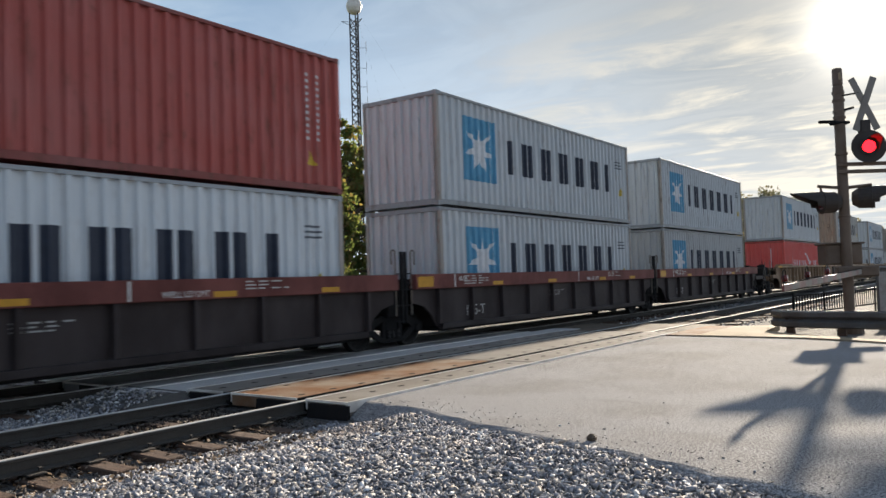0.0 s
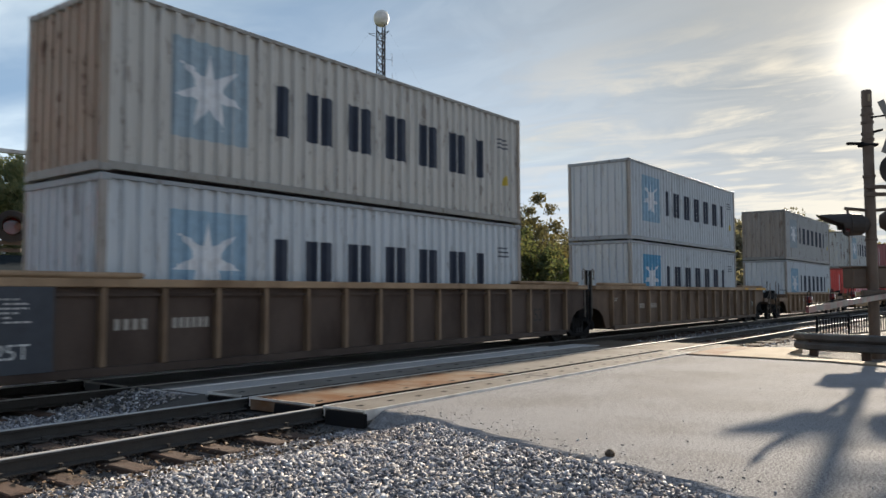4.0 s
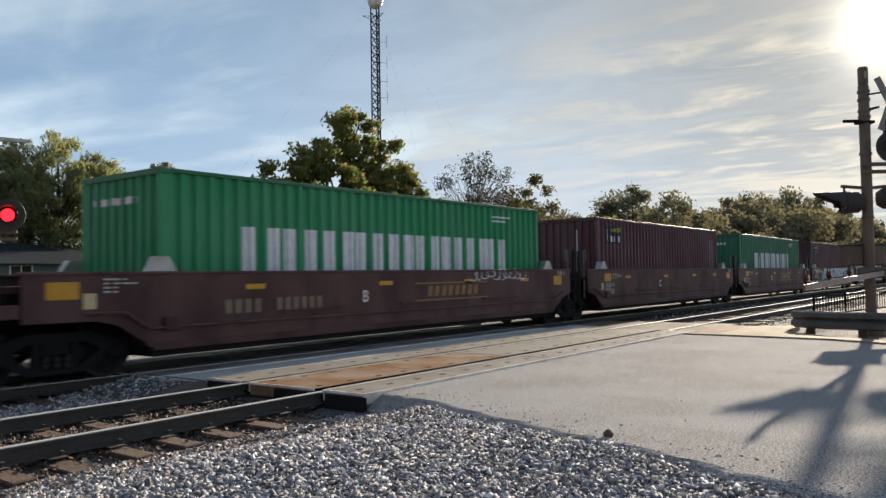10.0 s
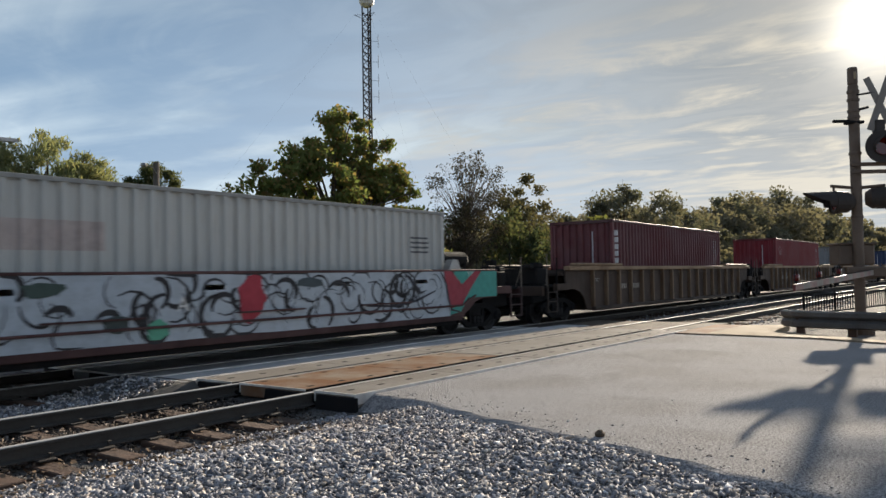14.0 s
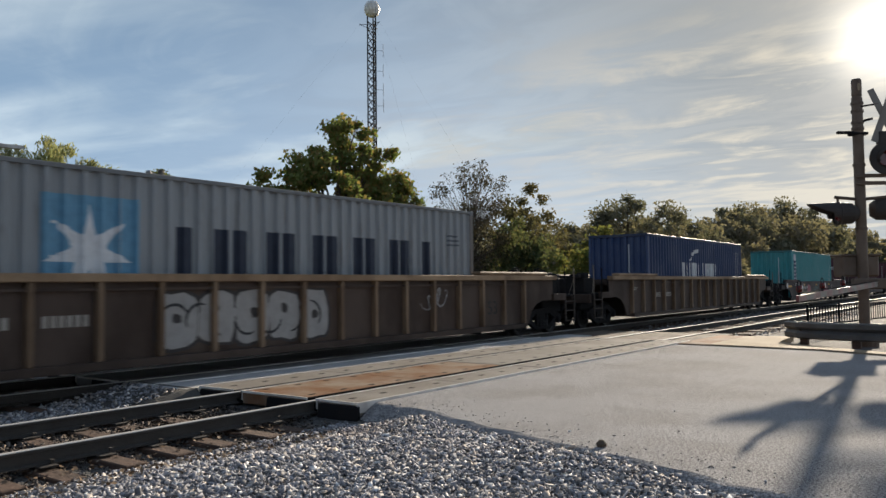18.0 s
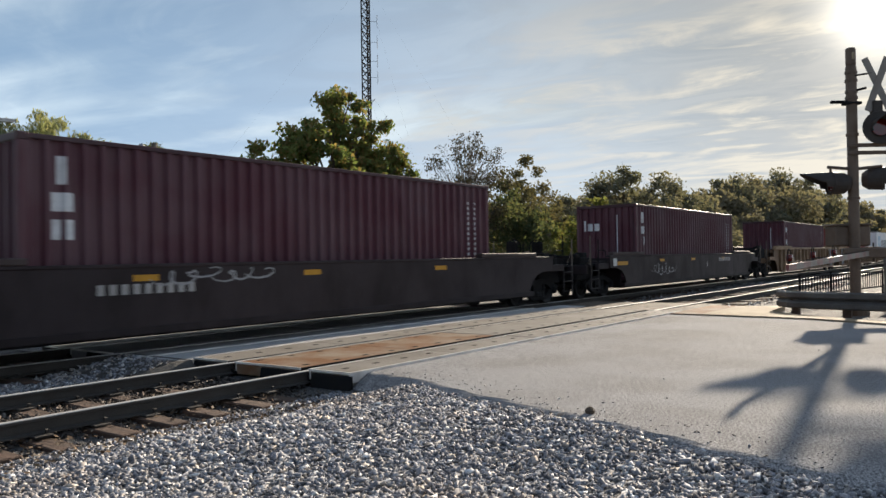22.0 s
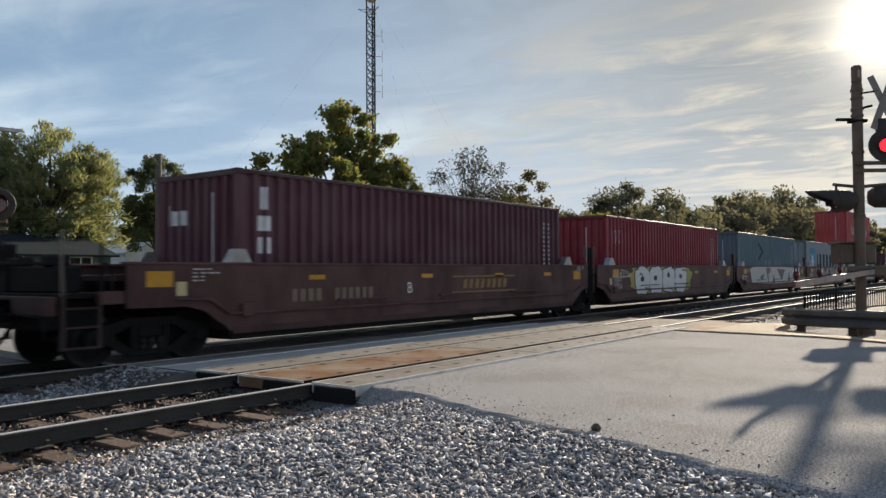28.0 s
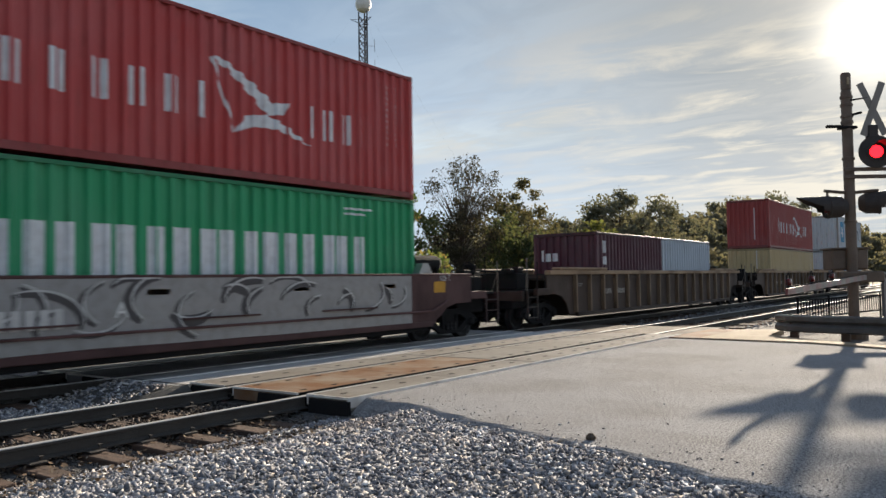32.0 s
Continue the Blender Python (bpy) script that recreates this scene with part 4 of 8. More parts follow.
def container(s, z, color, rust, label, category="shipping container", length=LENGTH, height=2.896, smooth=False, fade=1.0):
    """A container whose front end lies at s along the train, its floor at height z."""
    c = container_template(length, height, smooth)
    ob = thing("shipping_container", label, category, "containers on the train")
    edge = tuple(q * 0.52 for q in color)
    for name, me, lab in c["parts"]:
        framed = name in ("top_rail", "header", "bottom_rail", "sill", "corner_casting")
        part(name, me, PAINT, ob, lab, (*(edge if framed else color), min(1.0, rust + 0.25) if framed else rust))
    MOVERS.append((ob, s, z))
    ob["front_at"] = 0
    return ob, c, height


def side_mark(cont, polys, color, name="marking", label="", out=0.004):
    ob, c, _ = cont
    return part(name, painted(polys, depth_of(c["side"]), [p[0] for p in c["side"]], out, put_near), M_DECAL, ob, label, color)


def front_mark(cont, polys, color, name="marking", label="", out=0.004):
    ob, c, _ = cont
    return part(name, painted(polys, depth_of(c["front"]), [p[0] for p in c["front"]], out, put_front), M_DECAL, ob, label, color)


def star(cx, cz, r0, r1, n=7):
    pts = []
    for i in range(2 * n):
        a = math.pi / 2 - math.pi * i / n
        r = r0 if i % 2 == 0 else r1
        pts.append((cx + r * math.cos(a), cz + r * math.sin(a)))
    return pts


def name_bars(cont, u0, u1, v0, v1, cells, color, ink=0.66, label=""):
    """A word as plain upright bars in its size, a pair of bars to each letter."""
    w = (u1 - u0) / cells
    for i in range(cells):
        a, b = u0 + i * w + 0.06 * w, u0 + (i + 1) * w - 0.06 * w
        st = (b - a) * ink / 2
        side_mark(cont, [rect(a, a + st, v0, v1)], color, "letter_bar", label, 0.005)
        side_mark(cont, [rect(b - st, b, v0, v1)], color, "letter_bar", label, 0.005)


def stacked_bars(cont, u0, u1, v0, v1, cells, color):
    """An upright word as plain blocks one above the other."""
    h = (v1 - v0) / cells
    for i in range(cells):
        side_mark(cont, [rect(u0, u1, v0 + i * h + 0.12 * h, v0 + (i + 1) * h - 0.12 * h)], color, "letter_bar", "", 0.006)


def small_print(cont, u, v, w, rows, color=(0.5, 0.5, 0.5), upright=False):
    """Small unreadable lines as thin bars."""
    polys = []
    rnd = random.Random(int(u * 100) + rows)
    for i in range(rows):
        if upright:
            for k in range(11):
                polys.append(rect(u + i * 0.30, u + i * 0.30 + 0.07, v - k * 0.13, v - k * 0.13 + 0.065))
        else:
            polys.append(rect(u, u + w * rnd.uniform(0.6, 1), v - i * 0.11, v - i * 0.11 + 0.045))
    ob = side_mark(cont, polys, color, "small_print", "small printed lines")
    ob["kind"] = "stuff"
    return ob


STAR_BLUE = (0.09, 0.30, 0.47)


def grey_star_box(s, z, rust=0.25, front_rust=0.2, color=GREY, faded=0.0, end=None, label="weathered grey shipping container with a white star on blue"):
    c = container(s, z, color, rust, label)
    blue = tuple(a * (1 - faded) + b * faded for a, b in zip(STAR_BLUE, color))
    side_mark(c, [rect(1.25, 2.78, 0.74, 2.44)], blue, "blue_panel", "faded light-blue square panel", 0.003)
    side_mark(c, [star(1.98, 1.60, 0.74, 0.27)], WHITE, "star", "white seven-pointed star", 0.006)
    name_bars(c, 3.43, 10.45, 1.08, 2.05, 6, NAVY, 0.62)
    small_print(c, 11.15, 2.2, 0.5, 3, (0.10, 0.11, 0.13))
    side_mark(c, [[(11.35, 1.0), (11.65, 1.0), (11.5, 1.3)]], (0.5, 0.36, 0.04), "warning_triangle", "yellow warning triangle", 0.005)
    for o in c[0].children:
        if o.name.startswith("end_wall"):
            o.color = (*(end or color), front_rust)
        if o.name.startswith("corner_post"):
            o.color = (color[0] * 0.58, color[1] * 0.49, color[2] * 0.42, min(1.0, rust + 0.3))
    return c


def red_bird_box(s, z, rust=0.15, color=RED, label="red shipping container with white bars and a white bird-like emblem"):
    c = container(s, z, color, rust, label)
    v = 1.0
    for p in (rect(1.72, 1.82, v, v + 0.86), rect(2.16, 2.26, v, v + 0.86)):
        side_mark(c, [p], WHITE, "letter_bar", "", 0.005)
    name_bars(c, 2.42, 6.35, v, v + 0.64, 6, WHITE, 0.30)
    bx, bz = 6.47, 0.84
    side_mark(c, [[(bx, bz + 1.28), (bx + 0.2, bz + 1.34), (bx + 0.9, bz + 1.02), (bx + 1.45, bz + 0.70), (bx + 1.85, bz + 0.76), (bx + 1.75, bz + 0.52), (bx + 1.3, bz + 0.44), (bx + 0.9, bz + 0.76), (bx + 0.4, bz + 1.12)]], WHITE, "emblem", "white bird-like emblem", 0.005)
    side_mark(c, [[(bx + 0.5, bz), (bx + 0.8, bz + 0.36), (bx + 1.3, bz + 0.45), (bx + 1.75, bz + 0.32), (bx + 2.45, bz - 0.02), (bx + 1.6, bz + 0.20), (bx + 1.0, bz + 0.18)]], WHITE, "emblem", "white wing of the emblem", 0.005)
    side_mark(c, [[(bx, bz + 1.28), (bx + 0.05, bz + 1.28), (bx + 0.52, bz + 0.1), (bx + 0.5, bz)]], WHITE, "emblem", "thin white edge of the emblem", 0.006)
    name_bars(c, 8.85, 10.5, v, v + 0.64, 3, WHITE, 0.30)
    front_mark(c, [rect(1.55, 1.60, 0.5, 2.4)], WHITE, "code_strip", "thin white upright code strip")
    small_print(c, 11.25, 2.45, 0.3, 2, (0.6, 0.58, 0.55), True)
    return c


def green_box(s, z, rust=0.08, color=GREEN, label="green corrugated shipping container with bold white lettering bars", u0=2.5, u1=9.6):
    c = container(s, z, color, rust, label)
    name_bars(c, u0, u1, 1.15, 1.98, 9, WHITE, 0.74)
    for i in range(9):
        front_mark(c, [rect(0.35 + 0.16 * i, 0.45 + 0.16 * i, 2.35, 2.47)], WHITE, "code_bar", "")
    small_print(c, 9.9, 2.55, 0.9, 2, WHITE)
    return c


def plain_box(s, z, color, rust, label, strip=True, **more):
    c = container(s, z, color, rust, label, **more)
    if strip:
        front_mark(c, [rect(1.62, 1.66, 0.5, 2.5)], WHITE, "code_strip", "thin white upright code strip")
        small_print(c, 11.2, 2.35, 0.3, 2, (0.55, 0.55, 0.55), True)
        side_mark(c, [[(11.2, 0.55), (11.5, 0.55), (11.35, 0.85)]], (0.55, 0.38, 0.03), "warning_triangle", "yellow warning triangle", 0.005)
    return c


def tex_box(s, z, color=MAROON, rust=0.12, length=LENGTH, height=2.896, label="dark maroon shipping container with white letter bars set upright"):
    c = plain_box(s, z, color, rust, label, strip=length > 7, length=length, height=height)
    h = height
    for p in (rect(0.60, 0.72, h - 0.72, h - 0.30), rect(0.50, 0.86, h - 1.12, h - 0.84), rect(0.50, 0.66, h - 1.54, h - 1.24), rect(0.70, 0.86, h - 1.54, h - 1.24)):
        side_mark(c, [p], WHITE, "letter_bar", "", 0.005)
    for p in (rect(0.28, 0.36, h - 0.98, h - 0.58), rect(0.46, 0.66, h - 0.98, h - 0.70), rect(0.74, 0.94, h - 0.98, h - 0.70)):
        front_mark(c, [p], WHITE, "letter_bar")
    return c


def three_bars(c, u0=0.55, u1=1.45, v0=1.92, v1=2.42):
    name_bars(c, u0, u1, v0, v1, 3, WHITE, 0.62)


# ---- well cars ----
SIDE_Y = 1.50


def bogie(parent, x, s):
    """A two-axle truck: bolster, cast side frames, springs and turning wheelsets."""
    b = part("bogie", Shape().box(x - 0.22, x + 0.22, -1.05, 1.05, 0.42, 0.68, 0.03).box(x - 0.35, x + 0.35, -0.4, 0.4, 0.6, 0.78, 0.03), M_STEEL, parent, "dark cast-steel truck")
    for y in (-1.08, 0.94):
        fr = Shape()
        fr.prism([(x - 1.12, 0.54), (x - 1.10, 0.36), (x - 0.80, 0.36), (x - 0.62, 0.52), (x - 0.40, 0.62), (x + 0.40, 0.62), (x + 0.62, 0.52), (x + 0.80, 0.36), (x + 1.10, 0.36), (x + 1.12, 0.54), (x + 0.92, 0.62), (x + 0.42, 0.76), (x - 0.42, 0.76), (x - 0.92, 0.62)], "y", y, y + 0.14)
        for k in (-1, 1):
            fr.prism([(x + k * 0.84, 0.40), (x + k * 0.66, 0.46), (x + k * 0.34, 0.26), (x + k * 0.42, 0.16)][::k], "y", y + 0.01, y + 0.13)
            fr.prism([(x + k * 0.24, 0.64), (x + k * 0.34, 0.64), (x + k * 0.34, 0.22), (x + k * 0.24, 0.22)][::k], "y", y + 0.02, y + 0.12)
        fr.box(x - 0.43, x + 0.43, y, y + 0.14, 0.15, 0.25, 0.02)
        part("side_frame", fr, M_STEEL, b)
        yo = y - 0.02 if y < 0 else y + 0.16
        for dx in (-0.89, 0.89):
            part("axle_cap", Shape().lathe([(0.0, -0.05), (0.08, -0.045), (0.11, 0.0), (0.11, 0.05)], (x + dx, yo, 0.42), "y", 12), M_STEEL, b)
        for dx in (-0.16, 0.0, 0.16):
            part("spring", Shape().lathe([(0.055, 0.24), (0.065, 0.28), (0.055, 0.32), (0.065, 0.36), (0.055, 0.40), (0.06, 0.44)], (x + dx, y + 0.02, 0.0), "z", 10), M_WHEEL, b)
    for dx in (-0.89, 0.89):
        w = Shape().rod((0, -0.9, 0), (0, 0.9, 0), 0.075, 10)
        for y in (-0.82, 0.68):
            w.lathe([(0.02, 0.03), (0.16, 0.0), (0.3, 0.04), (0.36, 0.0), (0.42, 0.0), (0.425, 0.10), (0.455, 0.115), (0.455, 0.14), (0.36, 0.14), (0.3, 0.10), (0.16, 0.13), (0.02, 0.12)] if y < 0 else
                    [(0.02, 0.02), (0.16, 0.01), (0.3, 0.04), (0.36, 0.0), (0.455, 0.0), (0.455, 0.025), (0.425, 0.04), (0.42, 0.14), (0.36, 0.14), (0.3, 0.10), (0.16, 0.14), (0.02, 0.11)], (0, y, 0), "y", 24)
        ob = part("wheelset", w, M_WHEEL, b, "steel wheelset")
        ob.matrix_basis = pose(x + dx, 0, 0.425)
        WHEELS.append((ob, s, x + dx))
    return b


def mirror(x0, x1, side, y, t):
    return (x0, x1, -y, -y + t) if side < 0 else (x0, x1, y - t, y)


def well_unit(s, color, label, x0, x1, top, bottom=0.42, over=1.35, left="joint", right="joint", ribs=0.0, sill=None, chord=0.12, reach=3.2, truck=2.2, over_l=None, over_r=None, caps=False, handrails=True, pipes=False, guides=False, trim=None, foot=0.1, za=1.02, tank=False):
    """One well of a car. x0, x1: the well's ends at the bottom; over, truck, reach: how far past them the side, the truck's middle
    and the end platform lie; left, right: joint (a shared truck) or coupler."""
    car = thing("well_car", label, "railcar", "well cars of the train")
    MOVERS.append((car, s, 0.0))
    ol, orr = over_l or over, over_r or over
    xa, xb = x0 - ol, x1 + orr
    for side in (-1, 1):
        _, _, ya, yb = mirror(0, 0, side, SIDE_Y - (0.12 if ribs or sill else 0.0), 0.05)
        outline = [(xa, top - 0.02), (xa, za), (x0 - foot - 0.78, za - 0.01), (x0 - foot - 0.42, za - 0.10), (x0 - foot - 0.16, za - 0.28), (x0 - foot, bottom + 0.10), (x0 - foot + 0.08, bottom), (x1 + foot - 0.08, bottom), (x1 + foot, bottom + 0.10), (x1 + foot + 0.16, za - 0.28), (x1 + foot + 0.42, za - 0.10), (x1 + foot + 0.78, za - 0.01), (xb, za), (xb, top - 0.02)]
        part("side_plate", Shape().prism(outline, "y", ya, yb), M_CAR, car, "", color)
        zc0 = sill[0] if sill else top - chord
        _, _, ya, yb = mirror(0, 0, side, SIDE_Y + 0.02, 0.20)
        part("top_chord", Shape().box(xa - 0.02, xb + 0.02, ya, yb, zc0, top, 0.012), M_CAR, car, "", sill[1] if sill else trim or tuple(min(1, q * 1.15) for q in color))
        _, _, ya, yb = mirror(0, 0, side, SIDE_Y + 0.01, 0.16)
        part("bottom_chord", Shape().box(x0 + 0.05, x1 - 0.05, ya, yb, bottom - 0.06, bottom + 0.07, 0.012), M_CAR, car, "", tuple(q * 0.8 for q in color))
        if ribs:
            n = round((x1 - x0) / ribs)
            for i in range(n + 1):
                x = x0 + (x1 - x0) * i / n
                _, _, ya, yb = mirror(0, 0, side, SIDE_Y, 0.13)
                part("rib", Shape().box(x - 0.045, x + 0.045, ya, yb, bottom + 0.07, zc0 + 0.003, 0.01), M_CAR, car, "", tuple(0.4 * q + 0.6 * w for q, w in zip(color, trim or color)))
                if side < 0 and i < n and not sill:
                    _, _, ya, yb = mirror(0, 0, side, SIDE_Y - 0.05, 0.08)
                    part("stiffener", Shape().box(x + 0.045, x + (x1 - x0) / n - 0.045, ya, yb, zc0 - 0.13, zc0 - 0.09), M_CAR, car, "", color)
    part("floor", Shape().box(x0 + 0.1, x1 - 0.1, -1.38, 1.38, min(bottom - 0.05, 0.30), bottom - 0.005, 0.02), M_STEEL, car, "dark well floor")
    for x in (x0 + 0.06, x1 - 0.12):
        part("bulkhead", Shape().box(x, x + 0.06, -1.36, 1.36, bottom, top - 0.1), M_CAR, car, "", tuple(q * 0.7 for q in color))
    for end, kind, xe, sg in ((xa, left, x0, -1), (xb, right, x1, 1)):
        lo, hi = sorted((end + sg * 0.1, xe - sg * 0.1))
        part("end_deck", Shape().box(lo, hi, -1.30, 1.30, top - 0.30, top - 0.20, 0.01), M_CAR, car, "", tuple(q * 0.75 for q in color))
        part("centre_sill", Shape().box(*sorted((xe + sg * reach if kind == "coupler" else end + sg * 0.45, xe)), -0.32, 0.32, 0.80, 1.12, 0.03), M_STEEL, car)
        if caps:
            for side in (-1, 1):
                _, _, ya, yb = mirror(0, 0, side, SIDE_Y + 0.03, 0.30)
                a, b = sorted((end + sg * -0.55, end - sg * 4.0))
                part("guide_cap", Shape().box(a, b, ya, yb, top + 0.003, top + 0.095, 0.03), M_CAR, car, "raised steel cap", trim or color)
        if kind == "coupler":
            pe = xe + sg * max(reach, abs(end - xe) + 0.3)
            lx = pe - sg * 0.75                      # the end ladder's outer stile
            dark = tuple(q * 0.8 for q in color)
            if abs(lx - end) > 0.2 and (lx - end) * sg > 0:
                for side in (-1, 1):
                    _, _, ya, yb = mirror(0, 0, side, 1.46, 0.16)
                    part("step_sill", Shape().box(*sorted((end - sg * 0.05, lx)), ya, yb, 1.00, 1.20, 0.015), M_CAR, car, "narrow side step", color)
            part("end_deck_plate", Shape().box(*sorted((end - sg * 0.05, pe - sg * 0.1)), -1.28, 1.28, 1.10, 1.18, 0.01), M_STEEL, car, "dark end walkway")
            part("draft_box", Shape().box(*sorted((end + sg * 0.15, pe - sg * 0.12)), -0.95, 0.95, 0.62, 1.10, 0.04).box(*sorted((end + sg * 0.45, pe - sg * 0.30)), -1.02, 1.02, 1.18, top - 0.06, 0.03), M_STEEL, car, "black end framing over the truck")
            part("end_sill", Shape().box(*sorted((pe - sg * 0.14, pe)), -1.36, 1.36, 0.86, 1.14, 0.015), M_CAR, car, "", dark)
            part("coupler", Shape().box(*sorted((pe - sg * 0.1, pe + sg * 0.30)), -0.11, 0.11, 0.74, 0.96, 0.04).box(*sorted((pe + sg * 0.24, pe + sg * 0.48)), -0.18, 0.14, 0.70, 1.00, 0.05), M_STEEL, car, "steel knuckle coupler")
            part("uncoupling_lever", Shape().pipe([(pe + sg * 0.04, -1.36, 0.52), (pe + sg * 0.04, -1.30, 0.84), (pe + sg * 0.08, -0.3, 0.88), (pe + sg * 0.2, -0.1, 0.84)], 0.014, 5), M_STEEL, car, "thin uncoupling rod")
            hose = Shape().pipe([(pe - sg * 0.05, -0.42, 0.80), (pe + sg * 0.08, -0.42, 0.66), (pe + sg * 0.20, -0.40, 0.48), (pe + sg * 0.36, -0.36, 0.37), (pe + sg * 0.52, -0.30, 0.34)], 0.032, 8)
            part("brake_hose", hose, M_RUBBER, car, "drooping black air hose")
            for side in (-1, 1):
                y = side * 1.43
                lad = Shape()
                for xx in (lx, lx + sg * 0.56):
                    lad.box(xx - 0.028, xx + 0.028, y - 0.02, y + 0.02, 0.36, 1.16 if xx == lx else 1.15)
                for z in (0.38, 0.68, 0.96):
                    lad.box(*sorted((lx, lx + sg * 0.56)), y - 0.016, y + 0.016, z - 0.016, z + 0.016)
                part("ladder", lad, M_CAR, car, "steel end ladder", tuple(0.45 * q + 0.015 for q in color))
                for xx in (lx - sg * 0.02, lx + sg * 0.58):
                    post = Shape().rod((xx, y, 1.14), (xx, y, 2.08 if xx < lx else 1.98), 0.019, 6).rod((xx, y, 1.66), (xx - sg * 0.12, y - side * 0.12, 1.16), 0.010, 5)
                    part("grab_rail", post, M_STEEL if xx == lx - sg * 0.02 else M_GRAB, car, "thin steel grab post")
                part("hand_rail", Shape().pipe([(lx - sg * 0.02, y, 1.62), (end + sg * 0.3, y, 1.62), (end + sg * 0.22, y, 1.56), (end + sg * 0.20, y, 1.20)], 0.016, 5), M_STEEL, car, "low hand rail")
            wh = Shape().lathe([(0.24, -0.015), (0.27, 0.0), (0.24, 0.015)], (pe - sg * 0.22, 0.62, 1.75), "x", 18)
            for k in range(4):
                a = math.pi * k / 4
                wh.rod((pe - sg * 0.22, 0.62 - 0.25 * math.cos(a), 1.75 - 0.25 * math.sin(a)), (pe - sg * 0.22, 0.62 + 0.25 * math.cos(a), 1.75 + 0.25 * math.sin(a)), 0.012, 4)
            wh.box(*sorted((pe - sg * 0.26, pe - sg * 0.42)), 0.44, 0.80, 1.18, 1.95, 0.02)
            part("hand_brake", wh, M_STEEL, car, "hand-brake wheel on its housing")
            for k, (dx, w, h) in enumerate(((0.55, 0.34, 0.30), (1.1, 0.26, 0.22))):
                part("valve", Shape().box(*sorted((end + sg * dx, end + sg * (dx + w))), -0.92, -0.62, top - 0.07, top - 0.07 + h * 0.6, 0.03).rod((end + sg * (dx + w / 2), -0.9, top - 0.05), (end + sg * (dx + w / 2), 0.6, top + 0.02), 0.03, 6), M_STEEL, car, "dark brake valve")
            if tank and sg > 0:
                drum = Shape().lathe([(0.0, -0.62), (0.15, -0.58), (0.20, -0.48), (0.20, 0.48), (0.15, 0.58), (0.0, 0.62)], (end - 1.0, -0.75, top + 0.26), "x", 16)
                for dx in (-0.35, 0.35):
                    drum.box(end - 1.0 + dx - 0.03, end - 1.0 + dx + 0.03, -0.95, -0.55, top - 0.22, top + 0.16)
                part("brake_reservoir", drum, M_STEEL, car, "black brake air reservoir")
            bogie(car, xe + sg * truck, s)
        else:
            if sg < 0:
                bogie(car, end + sg * 0.37, s)
        if kind == "joint":
            part("joint_frame", Shape().box(*sorted((end - sg * 0.02, end + sg * 0.33)), -1.22, 1.22, 0.72, top - 0.12, 0.03), M_STEEL, car, "black framing over the shared truck")
        if handrails and kind == "joint":
            for side in (-1, 1):
                y = side * 1.40
                hr = Shape()
                xx = end + sg * 0.06
                hr.pipe([(xx, y, 0.75), (xx, y, 2.2), (xx - sg * 0.06, y, 2.24), (xx - sg * 0.14, y, 2.2), (xx - sg * 0.14, y, 1.9)], 0.02)
                part("grab_rail", hr, M_GRAB, car, "bare metal grab rail")
                lad = Shape()
                for z in (0.62, 0.98, 1.34, 1.70):
                    lad.box(*sorted((xx, xx + sg * 0.34)), y - 0.02, y + 0.02, z - 0.012, z + 0.012)
                lad.box(*sorted((xx + sg * 0.32, xx + sg * 0.38)), y - 0.03, y + 0.03, 0.58, 2.2)
                part("ladder", lad, M_STEEL, car, "dark steel ladder")
        if guides:
            for side in (-1, 1):
                y = side * 1.36
                xx = xe - sg * 0.25
                w = Shape().prism([(xx - 0.26, top - 0.01), (xx + 0.26, top - 0.01), (xx + 0.10, top + 0.24), (xx - 0.10, top + 0.24)], "y", y - 0.10, y + 0.10)
                part("container_guide", w, M_GALV, car, "pale worn container guide")
    if pipes:
        zz = bottom + 0.30
        p = Shape().pipe([(x0 - 1.1, -SIDE_Y - 0.04, 1.05), (x0 - 0.45, -SIDE_Y - 0.04, 1.03), (x0 - 0.05, -SIDE_Y - 0.04, zz), (x1 - 0.1, -SIDE_Y - 0.04, zz), (x1 + 0.5, -SIDE_Y - 0.04, 1.0)], 0.025)
        part("conduit", p, M_CAR, car, "", tuple(q * 1.2 for q in color))
        for a in (x0 + 2.6, x0 + 6.0, x0 + 9.2):
            part("foot_rail", Shape().box(a, a + 1.6, -SIDE_Y - 0.07, -SIDE_Y - 0.01, zz + 0.14, zz + 0.17), M_CAR, car, "", color)
        part("junction_box", Shape().box(x0 + 0.2, x0 + 0.45, -SIDE_Y - 0.08, -SIDE_Y, zz - 0.06, zz + 0.16, 0.01), M_CAR, car, "", color)
    return car


def car_mark(car, polys, color, name="marking", label="", y=SIDE_Y, out=0.004):
    s = painted(polys, lambda u: 0.0, [], out, lambda u, v, d: (u, -y + d, v), 9.0)
    return part(name, s, M_DECAL, car, label, color)


def blob(cx, cz, rx, rz, rnd, n=16, power=0.55, wob=0.16):
    pts = []
    for i in range(n):
        a = 2 * math.pi * (i + 0.13) / n
        c, s = math.cos(a), math.sin(a)
        k = 1 + rnd.uniform(-wob, wob)
        pts.append((cx + rx * k * math.copysign(abs(c) ** power, c), cz + rz * k * math.copysign(abs(s) ** power, s)))
    return pts


